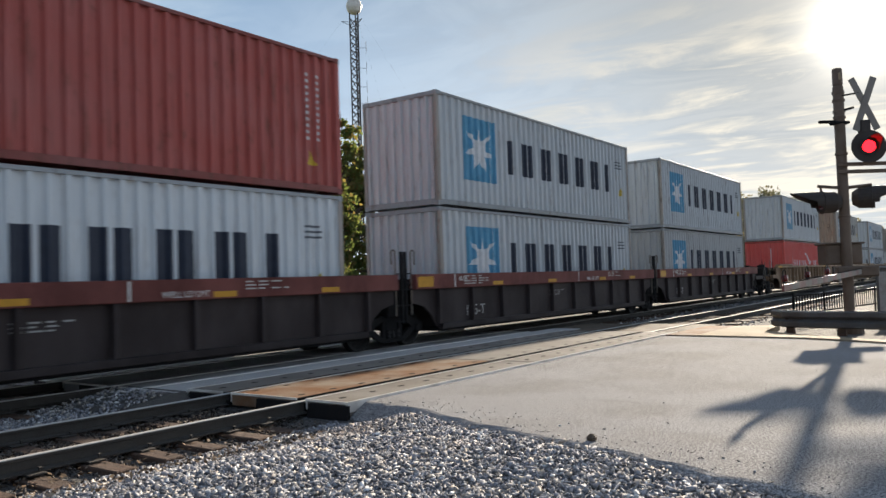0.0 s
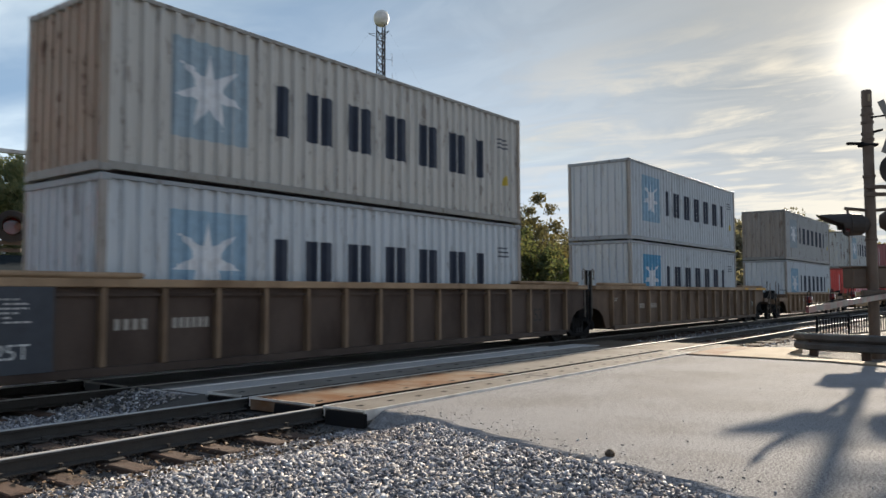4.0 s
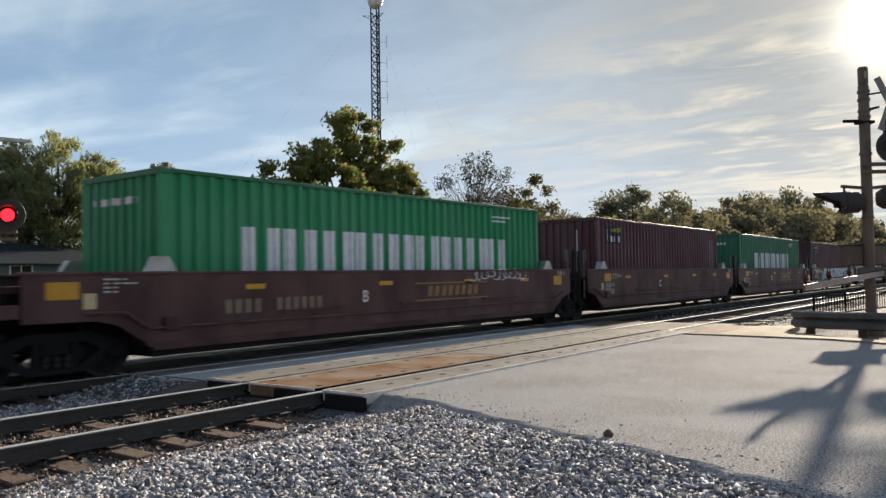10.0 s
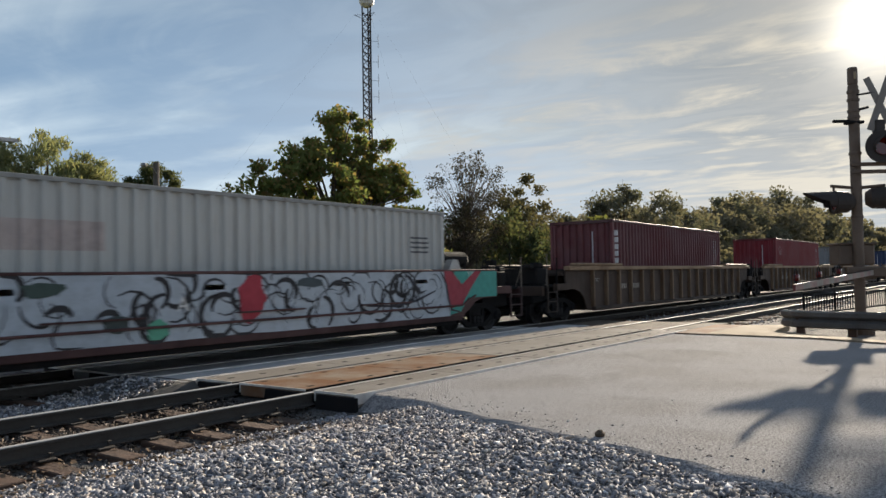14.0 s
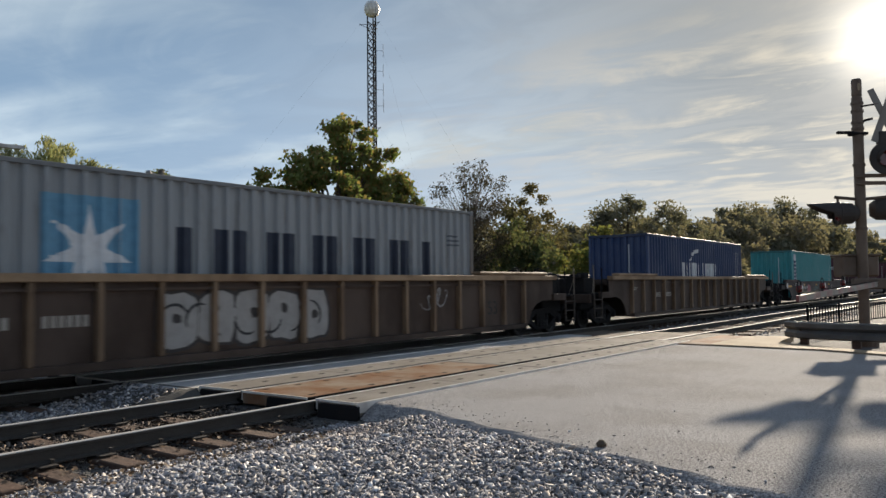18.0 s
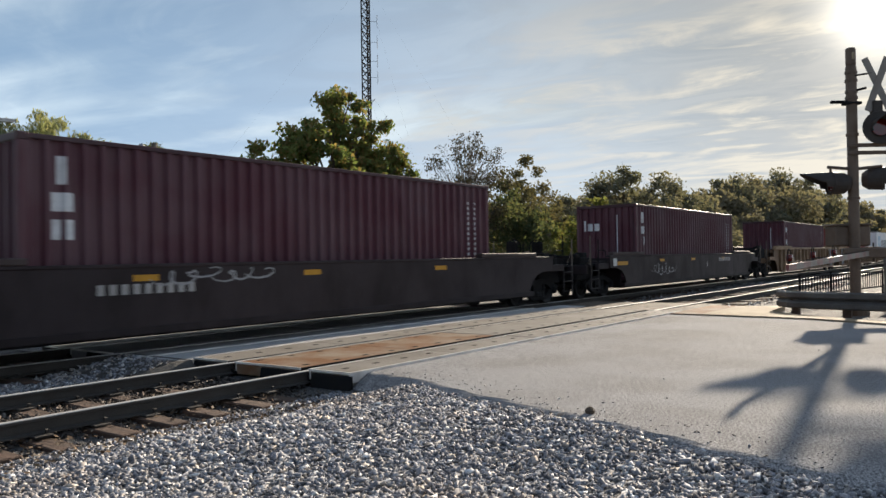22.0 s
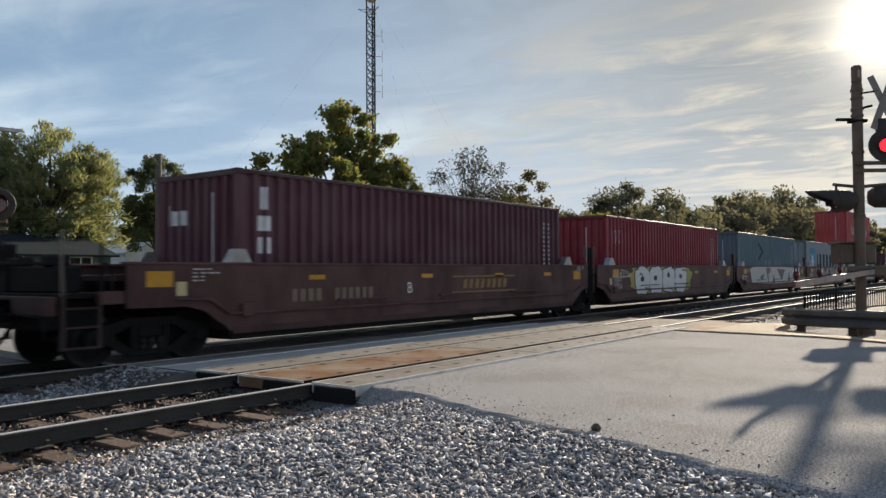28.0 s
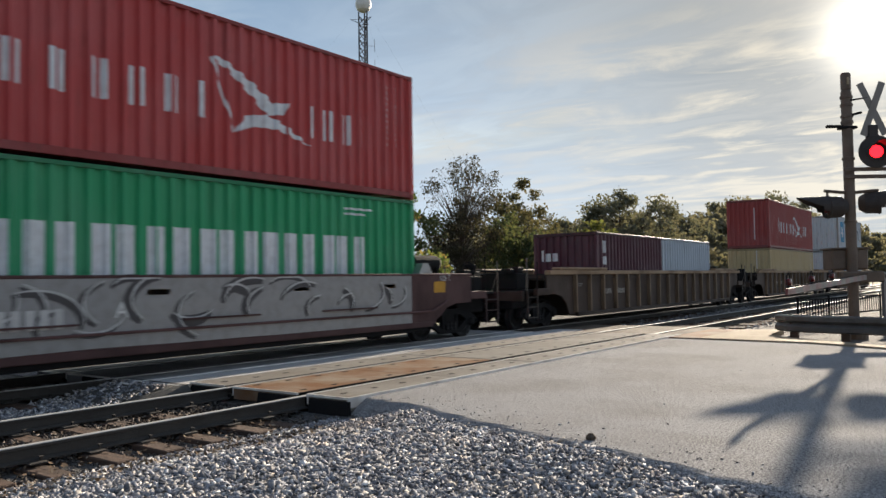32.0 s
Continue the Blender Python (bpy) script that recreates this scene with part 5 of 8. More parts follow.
GLYPHS = [
    [[(0.05, 0.0), (0.62, 0.03), (0.98, 0.35), (0.92, 0.78), (0.5, 1.0), (0.0, 0.97), (0.22, 0.75), (0.25, 0.2)], [(0.42, 0.28), (0.68, 0.42), (0.64, 0.68), (0.42, 0.74)]],
    [[(0.0, 1.0), (0.80, 0.98), (0.72, 0.76), (0.42, 0.76), (0.46, 0.60), (0.82, 0.55), (0.76, 0.40), (0.50, 0.42), (0.54, 0.25), (1.0, 0.22), (0.84, 0.0), (0.22, 0.02), (0.14, 0.5)]],
    [[(0.02, 0.98), (0.38, 1.0), (0.62, 0.48), (0.68, 0.98), (1.0, 1.0), (0.92, 0.02), (0.60, 0.0), (0.36, 0.52), (0.34, 0.02), (0.04, 0.0), (0.12, 0.5)]],
    [[(0.0, 1.0), (0.32, 0.98), (0.34, 0.40), (0.50, 0.27), (0.64, 0.42), (0.66, 1.0), (1.0, 0.96), (0.95, 0.26), (0.72, 0.0), (0.24, 0.02), (0.06, 0.3)]],
    [[(0.1, 0.06), (0.5, 0.0), (0.9, 0.16), (1.0, 0.52), (0.86, 0.92), (0.46, 1.0), (0.08, 0.86), (0.0, 0.5)], [(0.38, 0.36), (0.62, 0.33), (0.66, 0.64), (0.40, 0.68)]],
]


def spray_letters(car, x0, x1, z0, z1, n, fill, line, seed, inner=True, name="spray_shape", gap=1.0, bubble=False, y=SIDE_Y):
    """Chunky sprayed shapes side by side, each with a darker edge and a few thin strokes."""
    rnd = random.Random(seed)
    w = (x1 - x0) / n
    for i in range(n):
        g = [[(1 - u if (i + seed) % 2 else u, 1 - v if i % 3 else v) for u, v in poly] for poly in GLYPHS[(i * 2 + seed) % len(GLYPHS)]]
        a, lean, h = x0 + i * w, rnd.uniform(-0.10, 0.10), rnd.uniform(0.93, 1.0)
        polys = [[(a + w * gap * (0.02 + 0.93 * u + lean * (v - 0.5)) + rnd.uniform(-0.02, 0.02), z0 + (z1 - z0) * h * v + rnd.uniform(-0.015, 0.015)) for u, v in poly] for poly in g]
        if bubble:
            cx, cz, rx, rz = a + w / 2, (z0 + z1) / 2, w * 0.50, (z1 - z0) * 0.47
            body = blob(cx, cz, rx, rz, rnd, 18, 0.62, 0.09)
            if i % 3 != 1:
                body = [(u, v) if not (abs(u - cx) < rx * 0.25 and v > cz) else (u, v - rz * 0.35) for u, v in body]
            polys = [body]
            eye = [blob(cx + rnd.uniform(-0.15, 0.2) * rx, cz + rnd.uniform(-0.1, 0.4) * rz, rx * 0.24, rz * 0.20, rnd, 9, 0.9, 0.2)]
            car_mark(car, eye, line, name, "dark sprayed eye", y, 0.015)
        mu, mv = sum(q[0] for q in polys[0]) / len(polys[0]), sum(q[1] for q in polys[0]) / len(polys[0])
        rim = 1.0 + 0.14 / w
        big = [[(mu + (u - mu) * rim, mv + (v - mv) * 1.12) for u, v in polys[0]]]
        car_mark(car, big, line, name, "dark sprayed edge", y, 0.004 + 0.003 * (i % 2))
        car_mark(car, polys, fill, name, "pale sprayed shape", y, 0.010 + 0.003 * (i % 2))
        if inner:
            for _ in range(2):
                k = rnd.randrange(len(polys[0]) - 1)
                (pa, qa), (pb, qb) = polys[0][k], polys[0][k + 1]
                scribble(car, [(pa + (pb - pa) * t + 0.03, qa + (qb - qa) * t + 0.02 * math.sin(3 * t)) for t in (0.05, 0.35, 0.65, 0.95)], 0.03, WHITE, 0.017, y=y)
    return car


def scribble(car, pts, w, color, out=0.012, name="spray_stroke", y=SIDE_Y):
    """One sprayed stroke along a line of points: a single ribbon."""
    s, y, verts = Shape(), -y - out, []
    for i, (a, b) in enumerate(pts):
        p, q = pts[max(0, i - 1)], pts[min(len(pts) - 1, i + 1)]
        l = math.hypot(q[0] - p[0], q[1] - p[1])
        nx, nz = (-(q[1] - p[1]) / l, (q[0] - p[0]) / l) if l > 0.02 else (0.7, 0.7)
        g = w * (0.18 + 0.82 * math.sin(math.pi * min(1.0, (i + 0.35) / (len(pts) - 0.3))) ** 0.6) / 2
        verts += [(a - nx * g, y, b - nz * g), (a + nx * g, y, b + nz * g)]
    s.add(verts, [(2 * i, 2 * i + 2, 2 * i + 3, 2 * i + 1) for i in range(len(pts) - 1)])
    return part(name, s, M_DECAL, car, "", color)


def tag_scrawl(car, x0, x1, z0, z1, color, seed, n=14, w=0.03, y=SIDE_Y):
    """A sprayed scrawl: loops of uneven height run together, broken here and there."""
    rnd = random.Random(seed)
    loops = max(2, n // 2)
    mid, amp, step = (z0 + z1) / 2, (z1 - z0) / 2, (x1 - x0) / loops
    pts = []
    for i in range(loops):
        h, lean, wide = rnd.uniform(0.45, 1.1), rnd.uniform(-0.25, 0.35), rnd.uniform(0.25, 0.62)
        up = rnd.choice((-0.25, 0.0, 0.0, 0.3)) * amp
        for k in range(8):
            a = 2 * math.pi * k / 8 + math.pi
            pts.append((x0 + step * (i + k / 8 + wide * math.cos(a)) + lean * amp * math.sin(a), mid + up + amp * h * math.sin(a)))
        if rnd.random() < 0.3 or i == loops - 1:
            if len(pts) > 3:
                scribble(car, pts, w, color, 0.008, y=y)
            pts = []


YELLOW = (0.52, 0.26, 0.015)


def reflectors(car, xs, z, w=0.42, h=0.10, y=SIDE_Y):
    for x in xs:
        car_mark(car, [rect(x, x + w, z, z + h)], YELLOW, "reflector", "yellow reflector", y)


def print_block(car, x, z, w, rows, color=(0.46, 0.45, 0.43), y=SIDE_Y):
    rnd = random.Random(int(x * 10) + rows)
    ob = car_mark(car, [rect(a, a + w * rnd.uniform(0.10, 0.22), z - 0.062 * i, z - 0.062 * i + 0.026) for i in range(rows) for a in [x + w * q / 4 for q in range(rnd.choice((2, 3, 4)))]], color, "small_print", "small printed lines", y)
    ob["kind"] = "stuff"


# ---- the train, well by well ----
FLOOR, STACK = 0.47, 3.395
DARK, TAN, BROWN, OCHRE, MAR = (0.046, 0.036, 0.036), (0.245, 0.156, 0.095), (0.080, 0.056, 0.044), (0.33, 0.19, 0.080), (0.092, 0.048, 0.046)
BLACK = (0.018, 0.018, 0.022)


def old_well(s, left="joint", right="joint", label="blackened ribbed well car with a dull maroon top sill"):
    """Low maroon sill over blackened ribbed sides."""
    car = well_unit(s, DARK, label, -0.45, 12.65, 1.68, over=0.95, left=left, right=right, ribs=1.45, sill=(1.33, (0.175, 0.058, 0.050)), truck=1.36)
    y = SIDE_Y + 0.02
    reflectors(car, (-1.35,), 1.38, 0.60, 0.24, y)
    reflectors(car, (1.9, 5.0, 8.6, 11.2), 1.36, 0.5, 0.10, y)
    print_block(car, 0.55, 1.60, 1.3, 4, y=y)
    print_block(car, 9.3, 1.60, 1.2, 3, y=y)
    for x in (0.12, 7.0):
        car_mark(car, [rect(x, x + 0.045, 1.35, 1.66)], (0.6, 0.6, 0.58), "white_line", "short white upright line", y)
    print_block(car, 5.3, 1.1, 1.0, 3, (0.35, 0.35, 0.34), SIDE_Y - 0.12)
    words("125-T", 0.38, M_DECAL, car, facing(0.75, -SIDE_Y + 0.112, 0.62), color=(0.42, 0.41, 0.40))
    words("40/20", 0.16, M_DECAL, car, facing(0.3, -y - 0.004, 1.50), color=(0.6, 0.6, 0.58))
    words("WELL LD LMT", 0.15, M_DECAL, car, facing(7.6, -y - 0.004, 1.38), color=(0.6, 0.6, 0.58))
    return car


def tan_well(s, left="coupler", right="coupler", color=BROWN, over=1.76, half=8.2, mark="53", label="rust-brown ribbed well car with a worn tan top chord", reach=3.2, truck=1.71, top=1.73, caps=True, over_r=None):
    car = well_unit(s, color, label, 6.096 - half, 6.096 + half, top, 0.35, over=over, left=left, right=right, ribs=1.03, chord=0.13, reach=reach, truck=truck, caps=caps, over_r=over_r, trim=(0.33, 0.225, 0.138), foot=0.38)
    y = SIDE_Y - 0.12
    x = 6.096 - half
    if mark:
        words(mark, 0.5, M_DECAL, car, facing(6.096 + half - 1.75, -y - 0.006, 0.72), color=(0.014, 0.012, 0.011))
    print_block(car, x + 0.3, 1.3, 0.5, 2, (0.4, 0.38, 0.34), y)
    for k in range(4):
        car_mark(car, [rect(x + 2.28 + 0.15 * k, x + 2.37 + 0.15 * k, 0.95, 1.12)], (0.34, 0.31, 0.27), "number_bar", "", y)
    for k in range(6):
        car_mark(car, [rect(x + 3.28 + 0.12 * k, x + 3.36 + 0.12 * k, 0.95, 1.12)], (0.34, 0.31, 0.27), "number_bar", "", y)
    return car


def blue_panel(car, x, text):
    car_mark(car, [rect(x, x + 1.1, 0.42, 1.62)], (0.035, 0.042, 0.055), "panel", "dark blue marking panel", SIDE_Y + 0.012, 0.002)
    print_block(car, x + 0.3, 1.42, 0.5, 6, y=SIDE_Y + 0.018)
    words(text, 0.30, M_DECAL, car, facing(x + 0.15, -SIDE_Y - 0.022, 0.62), color=(0.6, 0.6, 0.58))


def maroon_well(s, letter, left="joint", right="joint", color=MAR, label="dull maroon smooth-sided well car"):
    car = well_unit(s, color, label, -0.35, 12.55, 1.65, 0.47, over=1.0, left=left, right=right, chord=0.05, pipes=True, guides=True, truck=1.26, reach=3.1, za=0.93, tank=True,
                    over_l=1.95 if left == "coupler" else None, over_r=1.55 if right == "coupler" else None)
    px0 = -1.98 if left == "coupler" else -0.14
    reflectors(car, (px0,), 1.25, 0.48, 0.25)
    reflectors(car, (1.5, 5.0, 8.1, 10.7), 1.33, 0.42, 0.09)
    reflectors(car, (12.55,), 1.2, 0.45, 0.26)
    if left == "coupler":
        print_block(car, px0 + 0.86, 1.52, 0.6, 4)
    else:
        print_block(car, px0 + 0.60, 1.46, 0.8, 3)
        print_block(car, px0 + 0.08, 1.16, 0.7, 6)
    print_block(car, 7.0, 1.6, 1.4, 1)
    car_mark(car, [rect(px0 + 0.54, px0 + 0.74, 1.10, 1.33)] if left == "coupler" else [rect(px0 - 0.27, px0 - 0.09, 0.98, 1.20)], (0.5, 0.42, 0.22), "placard", "small cream placard")
    words(letter, 0.34, M_DECAL, car, facing(4.45, -SIDE_Y - 0.022, 1.0), color=(0.72, 0.72, 0.70))
    words("125 T", 0.2, M_DECAL, car, facing(12.75, -SIDE_Y - 0.008, 1.48), color=(0.6, 0.6, 0.58))
    return car


def number_bars(car, x, z, h, color, out=0.020):
    """A car's mark and number as plain upright bars."""
    for k in range(4):
        car_mark(car, [rect(x + 0.21 * k, x + 0.21 * k + 0.14, z, z + h)], color, "number_bar", "", out=out)
    for k in range(6):
        car_mark(car, [rect(x + 1.14 + 0.20 * k, x + 1.14 + 0.20 * k + 0.13, z, z + h)], color, "number_bar", "", out=out)


def gold_bars(car, x0, x1, z0, z1):
    """A worn golden name as plain bars between two lines."""
    w = (x1 - x0) / 4
    for i in range(4):
        for k in (0.08, 0.56):
            car_mark(car, [rect(x0 + (i + k) * w, x0 + (i + k + 0.30) * w, z0, z1, 0.05)], (0.22, 0.125, 0.04), "letter_bar", "worn golden bar")
    for z in (z0 - 0.10, z1 + 0.05):
        car_mark(car, [rect(x0 - 0.4, x1 + 0.4, z, z + 0.035)], (0.22, 0.125, 0.04), "line", "worn golden line")


def beacon_panel(c):
    side_mark(c, [rect(0.68, 1.90, 2.04, 2.63)], (0.02, 0.024, 0.035), "sign_panel", "black panel", 0.004)
    for i in range(4):
        side_mark(c, [[(0.98, 2.47 + 0.012 * i), (1.88, 2.42 + 0.05 * i), (1.88, 2.445 + 0.05 * i), (0.98, 2.48 + 0.012 * i)]], (0.55, 0.48, 0.03), "ray", "yellow ray", 0.007)
    side_mark(c, [rect(0.74, 0.84, 2.1, 2.52)], WHITE, "letter_bar", "", 0.007)
    name_bars(c, 0.88, 1.86, 2.1, 2.30, 5, WHITE, 0.6)


def arc(cx, cz, r, a0, a1, n=9, squash=1.0):
    """Points along a bow, kept on the car's side."""
    return [(cx + r * math.cos(math.radians(a0 + (a1 - a0) * i / (n - 1))), min(1.60, max(0.48, cz + squash * r * math.sin(math.radians(a0 + (a1 - a0) * i / (n - 1)))))) for i in range(n)]


def mural(car):
    """Sprayed from end to end: yellow and blue bows, a grey figure field, then pale slanted bars and red-orange facets on navy."""
    rnd = random.Random(12)
    ochre, blue, wine, cream = (0.40, 0.31, 0.10), (0.07, 0.16, 0.28), (0.24, 0.075, 0.06), (0.42, 0.40, 0.34)
    navy, pale, orange, red = (0.035, 0.055, 0.10), (0.40, 0.44, 0.49), (0.46, 0.19, 0.045), (0.33, 0.045, 0.04)
    car_mark(car, [rect(-0.9, 4.6, 0.46, 1.58)], (0.20, 0.165, 0.14), "paint_field", "muddy sprayed ground", out=0.003)
    car_mark(car, [rect(4.6, 6.9, 0.46, 1.58, 0.1)], (0.25, 0.26, 0.28), "paint_field", "grey sprayed ground", out=0.003)
    car_mark(car, [rect(6.85, 11.7, 0.46, 1.58, 0.1)], navy, "paint_field", "navy sprayed ground", out=0.004)
    for i in range(11):
        cx = -0.7 + 0.52 * i
        hue = (ochre, blue, wine, ochre, cream)[i % 5]
        cz = 0.98 + rnd.uniform(-0.18, 0.18)
        scribble(car, arc(cx, cz, rnd.uniform(0.26, 0.42), rnd.choice((170, 20)), rnd.choice((380, 240)), 10, 1.1), rnd.uniform(0.14, 0.24), hue, 0.007 + 0.001 * (i % 4))
        scribble(car, arc(cx + 0.12, cz + rnd.uniform(-0.2, 0.2), 0.36, 160, 330, 10, 1.1), 0.05, (blue, BLACK, cream)[i % 3], 0.012 + 0.001 * (i % 3))
    for i in range(6):
        cx, cz = 4.95 + 0.36 * i, rnd.uniform(0.75, 1.25)
        car_mark(car, [blob(cx, cz, 0.24, rnd.uniform(0.18, 0.34), rnd, 14, 0.8, 0.16)], (0.30 + 0.04 * (i % 3), 0.31 + 0.04 * (i % 3), 0.33 + 0.04 * (i % 3)), "paint_blob", "", out=0.006 + 0.001 * (i % 3))
        scribble(car, arc(cx, cz, rnd.uniform(0.2, 0.32), rnd.uniform(0, 180), rnd.uniform(250, 420), 9, 1.2), 0.05, BLACK, 0.011 + 0.001 * (i % 4))
    for i in range(7):
        x, lean = 7.0 + 0.68 * i, (-0.36, 0.34, 0.22)[i % 3]
        car_mark(car, [rect(x, x + 0.24, 0.50, 1.55, lean)], pale, "paint_band", "", out=0.007 + 0.001 * (i % 2))
        if i % 2:
            for k in range(6):
                t = 0.08 + 0.15 * k
                scribble(car, [(x + 0.02 + lean * t, 0.52 + 1.03 * t), (x + 0.12 + lean * t, 0.58 + 1.03 * t), (x + 0.22 + lean * t, 0.60 + 1.03 * t)], 0.045, navy, 0.012)
        fx, fz = x + 0.36, (1.36, 0.70, 1.06)[i % 3]
        car_mark(car, [[(fx - 0.30, fz - 0.02), (fx - 0.12, fz + 0.19), (fx + 0.24, fz + 0.19), (fx + 0.34, fz + 0.02), (fx + 0.05, fz + 0.02)]], orange, "paint_facet", "", out=0.010 + 0.001 * (i % 3))
        car_mark(car, [[(fx - 0.30, fz - 0.02), (fx + 0.05, fz + 0.02), (fx + 0.34, fz + 0.02), (fx + 0.22, fz - 0.17), (fx - 0.16, fz - 0.19)]], red, "paint_facet", "", out=0.010 + 0.001 * (i % 3))
    car_mark(car, [rect(11.75, 13.5, 0.98, 1.58)], (0.135, 0.085, 0.075), "paint_field", "bare brown end of the side", out=0.003)
    car_mark(car, [rect(12.62, 13.0, 1.28, 1.52)], YELLOW, "placard", "yellow placard", out=0.006)
    print_block(car, 13.08, 1.5, 0.3, 4)
    tag_scrawl(car, 11.8, 12.5, 0.8, 1.45, (0.5, 0.5, 0.5), 77, 8, 0.03)
    car_mark(car, [rect(1.17, 4.15, 0.88, 1.40)], (0.022, 0.024, 0.026), "number_panel", "black number panel", out=0.021)
    for k in range(4):
        car_mark(car, [rect(1.42 + 0.17 * k, 1.53 + 0.17 * k, 1.03, 1.22)], (0.62, 0.62, 0.60), "number_bar", "", out=0.024)
    for k in range(6):
        car_mark(car, [rect(2.9 + 0.14 * k, 2.99 + 0.14 * k, 1.06, 1.24)], (0.62, 0.62, 0.60), "number_bar", "", out=0.024)
    car_mark(car, [rect(2.3, 2.75, 1.25, 1.35)], YELLOW, "reflector", "yellow reflector", out=0.024)
    car_mark(car, [rect(7.4, 8.6, 0.95, 1.25)], (0.022, 0.024, 0.026), "notice_panel", "small black panel", out=0.021)
    print_block(car, 7.6, 1.15, 0.8, 2, y=SIDE_Y + 0.020)
    reflectors(car, (-0.9, 6.3, 10.5), 1.28, 0.45, 0.10, SIDE_Y + 0.018)


def pale_piece(car, x0, x1, fill, accents, seed, strokes=26):
    """A pale sprayed field with dark curling strokes."""
    rnd = random.Random(seed)
    top = [(x1 - (x1 - x0) * i / 8, 1.62 + rnd.uniform(-0.03, 0.0)) for i in range(9)]
    low = [(x0 + (x1 - x0) * i / 8, 0.52 + rnd.uniform(-0.03, 0.05)) for i in range(9)]
    car_mark(car, [low + top], fill, "paint_field", "pale sprayed field", out=0.004)
    for i in range(strokes):
        cx, cz, r = rnd.uniform(x0 + 0.3, x1 - 0.3), rnd.uniform(0.75, 1.45), rnd.uniform(0.10, 0.26)
        a0, da = rnd.uniform(0, 6.3), rnd.choice((-1, 1)) * rnd.uniform(1.8, 3.6)
        pts = [(cx + (r + 0.03 * k) * math.cos(a0 + da * k / 7), min(1.6, max(0.55, cz + (r + 0.03 * k) * math.sin(a0 + da * k / 7)))) for k in range(8)]
        scribble(car, pts, rnd.choice((0.025, 0.035, 0.05, 0.10)), BLACK, 0.008 + 0.001 * (i % 4))
    for (cx, cz, rx, rz, hue) in accents:
        car_mark(car, [blob(cx, cz, rx, rz, rnd, 14, 0.9, 0.2)], hue, "paint_blob", "", out=0.014)


def build_train():
    # three wells of the older car
    old_well(-0.08)
    plain_box(-0.08, STACK, (0.38, 0.088, 0.074), 0.4, "rusty red-brown corrugated shipping container")
    grey_star_box(-0.08, FLOOR, 0.12, color=(0.58, 0.62, 0.65), label="pale grey shipping container with dark navy lettering bars")
    old_well(15.6)
    grey_star_box(15.6, STACK, 0.2)
    grey_star_box(15.6, FLOOR, 0.2)
    old_well(31.28, right="coupler")
    grey_star_box(31.28, STACK, 0.3)
    grey_star_box(31.28, FLOOR, 0.3, color=(0.43, 0.44, 0.44))
    # three articulated tan wells
    for i, s in enumerate((53.22, 72.95, 92.55)):
        car = tan_well(s, "coupler" if i == 0 else "joint", "coupler" if i == 2 else "joint", (TAN, BROWN, (0.145, 0.098, 0.068))[i], over=1.3, over_r=1.85 if i == 2 else None, label="tan ribbed well car, dusty, joined to its neighbours")
        if i == 2:
            for a, b in ((12.5, 13.05), (14.37, 16.1)):
                car_mark(car, [rect(a, b, 1.61, 1.715)], YELLOW, "reflector", "long yellow reflector", SIDE_Y + 0.022)
            car_mark(car, [rect(14.05, 14.6, 0.86, 1.06)], (0.30, 0.31, 0.27), "notice_frame", "small pale framed notice", SIDE_Y - 0.118)
        if i == 1:
            blue_panel(car, -1.9, "125T")
        if i == 0:
            blue_panel(car, 12.6, "53")
            reflectors(car, (-3.3, 11.0), 1.62, 1.0, 0.10, SIDE_Y + 0.022)
    grey_star_box(53.22, STACK, 0.2, faded=0.2, color=(0.55, 0.57, 0.58))
    red_bird_box(53.22, FLOOR, 0.2)
    grey_star_box(72.95, STACK, 0.45, 0.9, faded=0.55, end=(0.36, 0.27, 0.20), color=(0.48, 0.46, 0.42), label="rust-streaked grey container with a white star, rusty end wall")
    grey_star_box(72.95, FLOOR, 0.3, 0.4, faded=0.45)
    grey_star_box(92.55, STACK, 0.3, faded=0.4)
    grey_star_box(92.55, FLOOR, 0.3)
    tan_well(114.37, color=TAN, half=6.7, over=0.35, mark="", reach=2.9, truck=1.04, top=1.49, caps=False, label="short tan ribbed well car with rust stains")
    grey_star_box(114.37, STACK, 0.45, 0.6, faded=0.75, end=(0.27, 0.238, 0.212), color=(0.37, 0.37, 0.36), label="weathered grey shipping container with a faded star, rust-streaked end")
    grey_star_box(114.37, FLOOR, 0.25, faded=0.35)
    # two single smooth-sided cars
    car = well_unit(134.41, OCHRE, "ochre smooth-sided well car with faded spray marks", -0.2, 12.4, 1.50, 0.42, over=2.0, left="coupler", right="coupler", chord=0.10, reach=3.0, truck=1.76)
    reflectors(car, (-1.14,), 1.29, 0.92, 0.12, SIDE_Y + 0.022)
    car_mark(car, [rect(1.95, 4.45, 1.04, 1.32)], (0.075, 0.062, 0.05), "number_panel", "dark number panel")
    for k in range(4):
        car_mark(car, [rect(2.0 + 0.17 * k, 2.1 + 0.17 * k, 1.10, 1.27)], (0.6, 0.58, 0.54), "number_bar", "", out=0.008)
    for k in range(6):
        car_mark(car, [rect(3.55 + 0.14 * k, 3.63 + 0.14 * k, 1.10, 1.27)], (0.6, 0.58, 0.54), "number_bar", "", out=0.008)
    for a, b, sd in ((-0.1, 0.5, 1), (1.1, 4.1, 2), (7.5, 10.5, 3)):
        tag_scrawl(car, a, b, 0.55, 1.0 if sd < 3 else 1.35, (0.06, 0.045, 0.035), sd, 16, 0.06)
    grey_star_box(134.41, STACK, 0.95, 0.9, faded=0.5, color=(0.46, 0.47, 0.46), label="badly rusted pale grey shipping container with a white star")
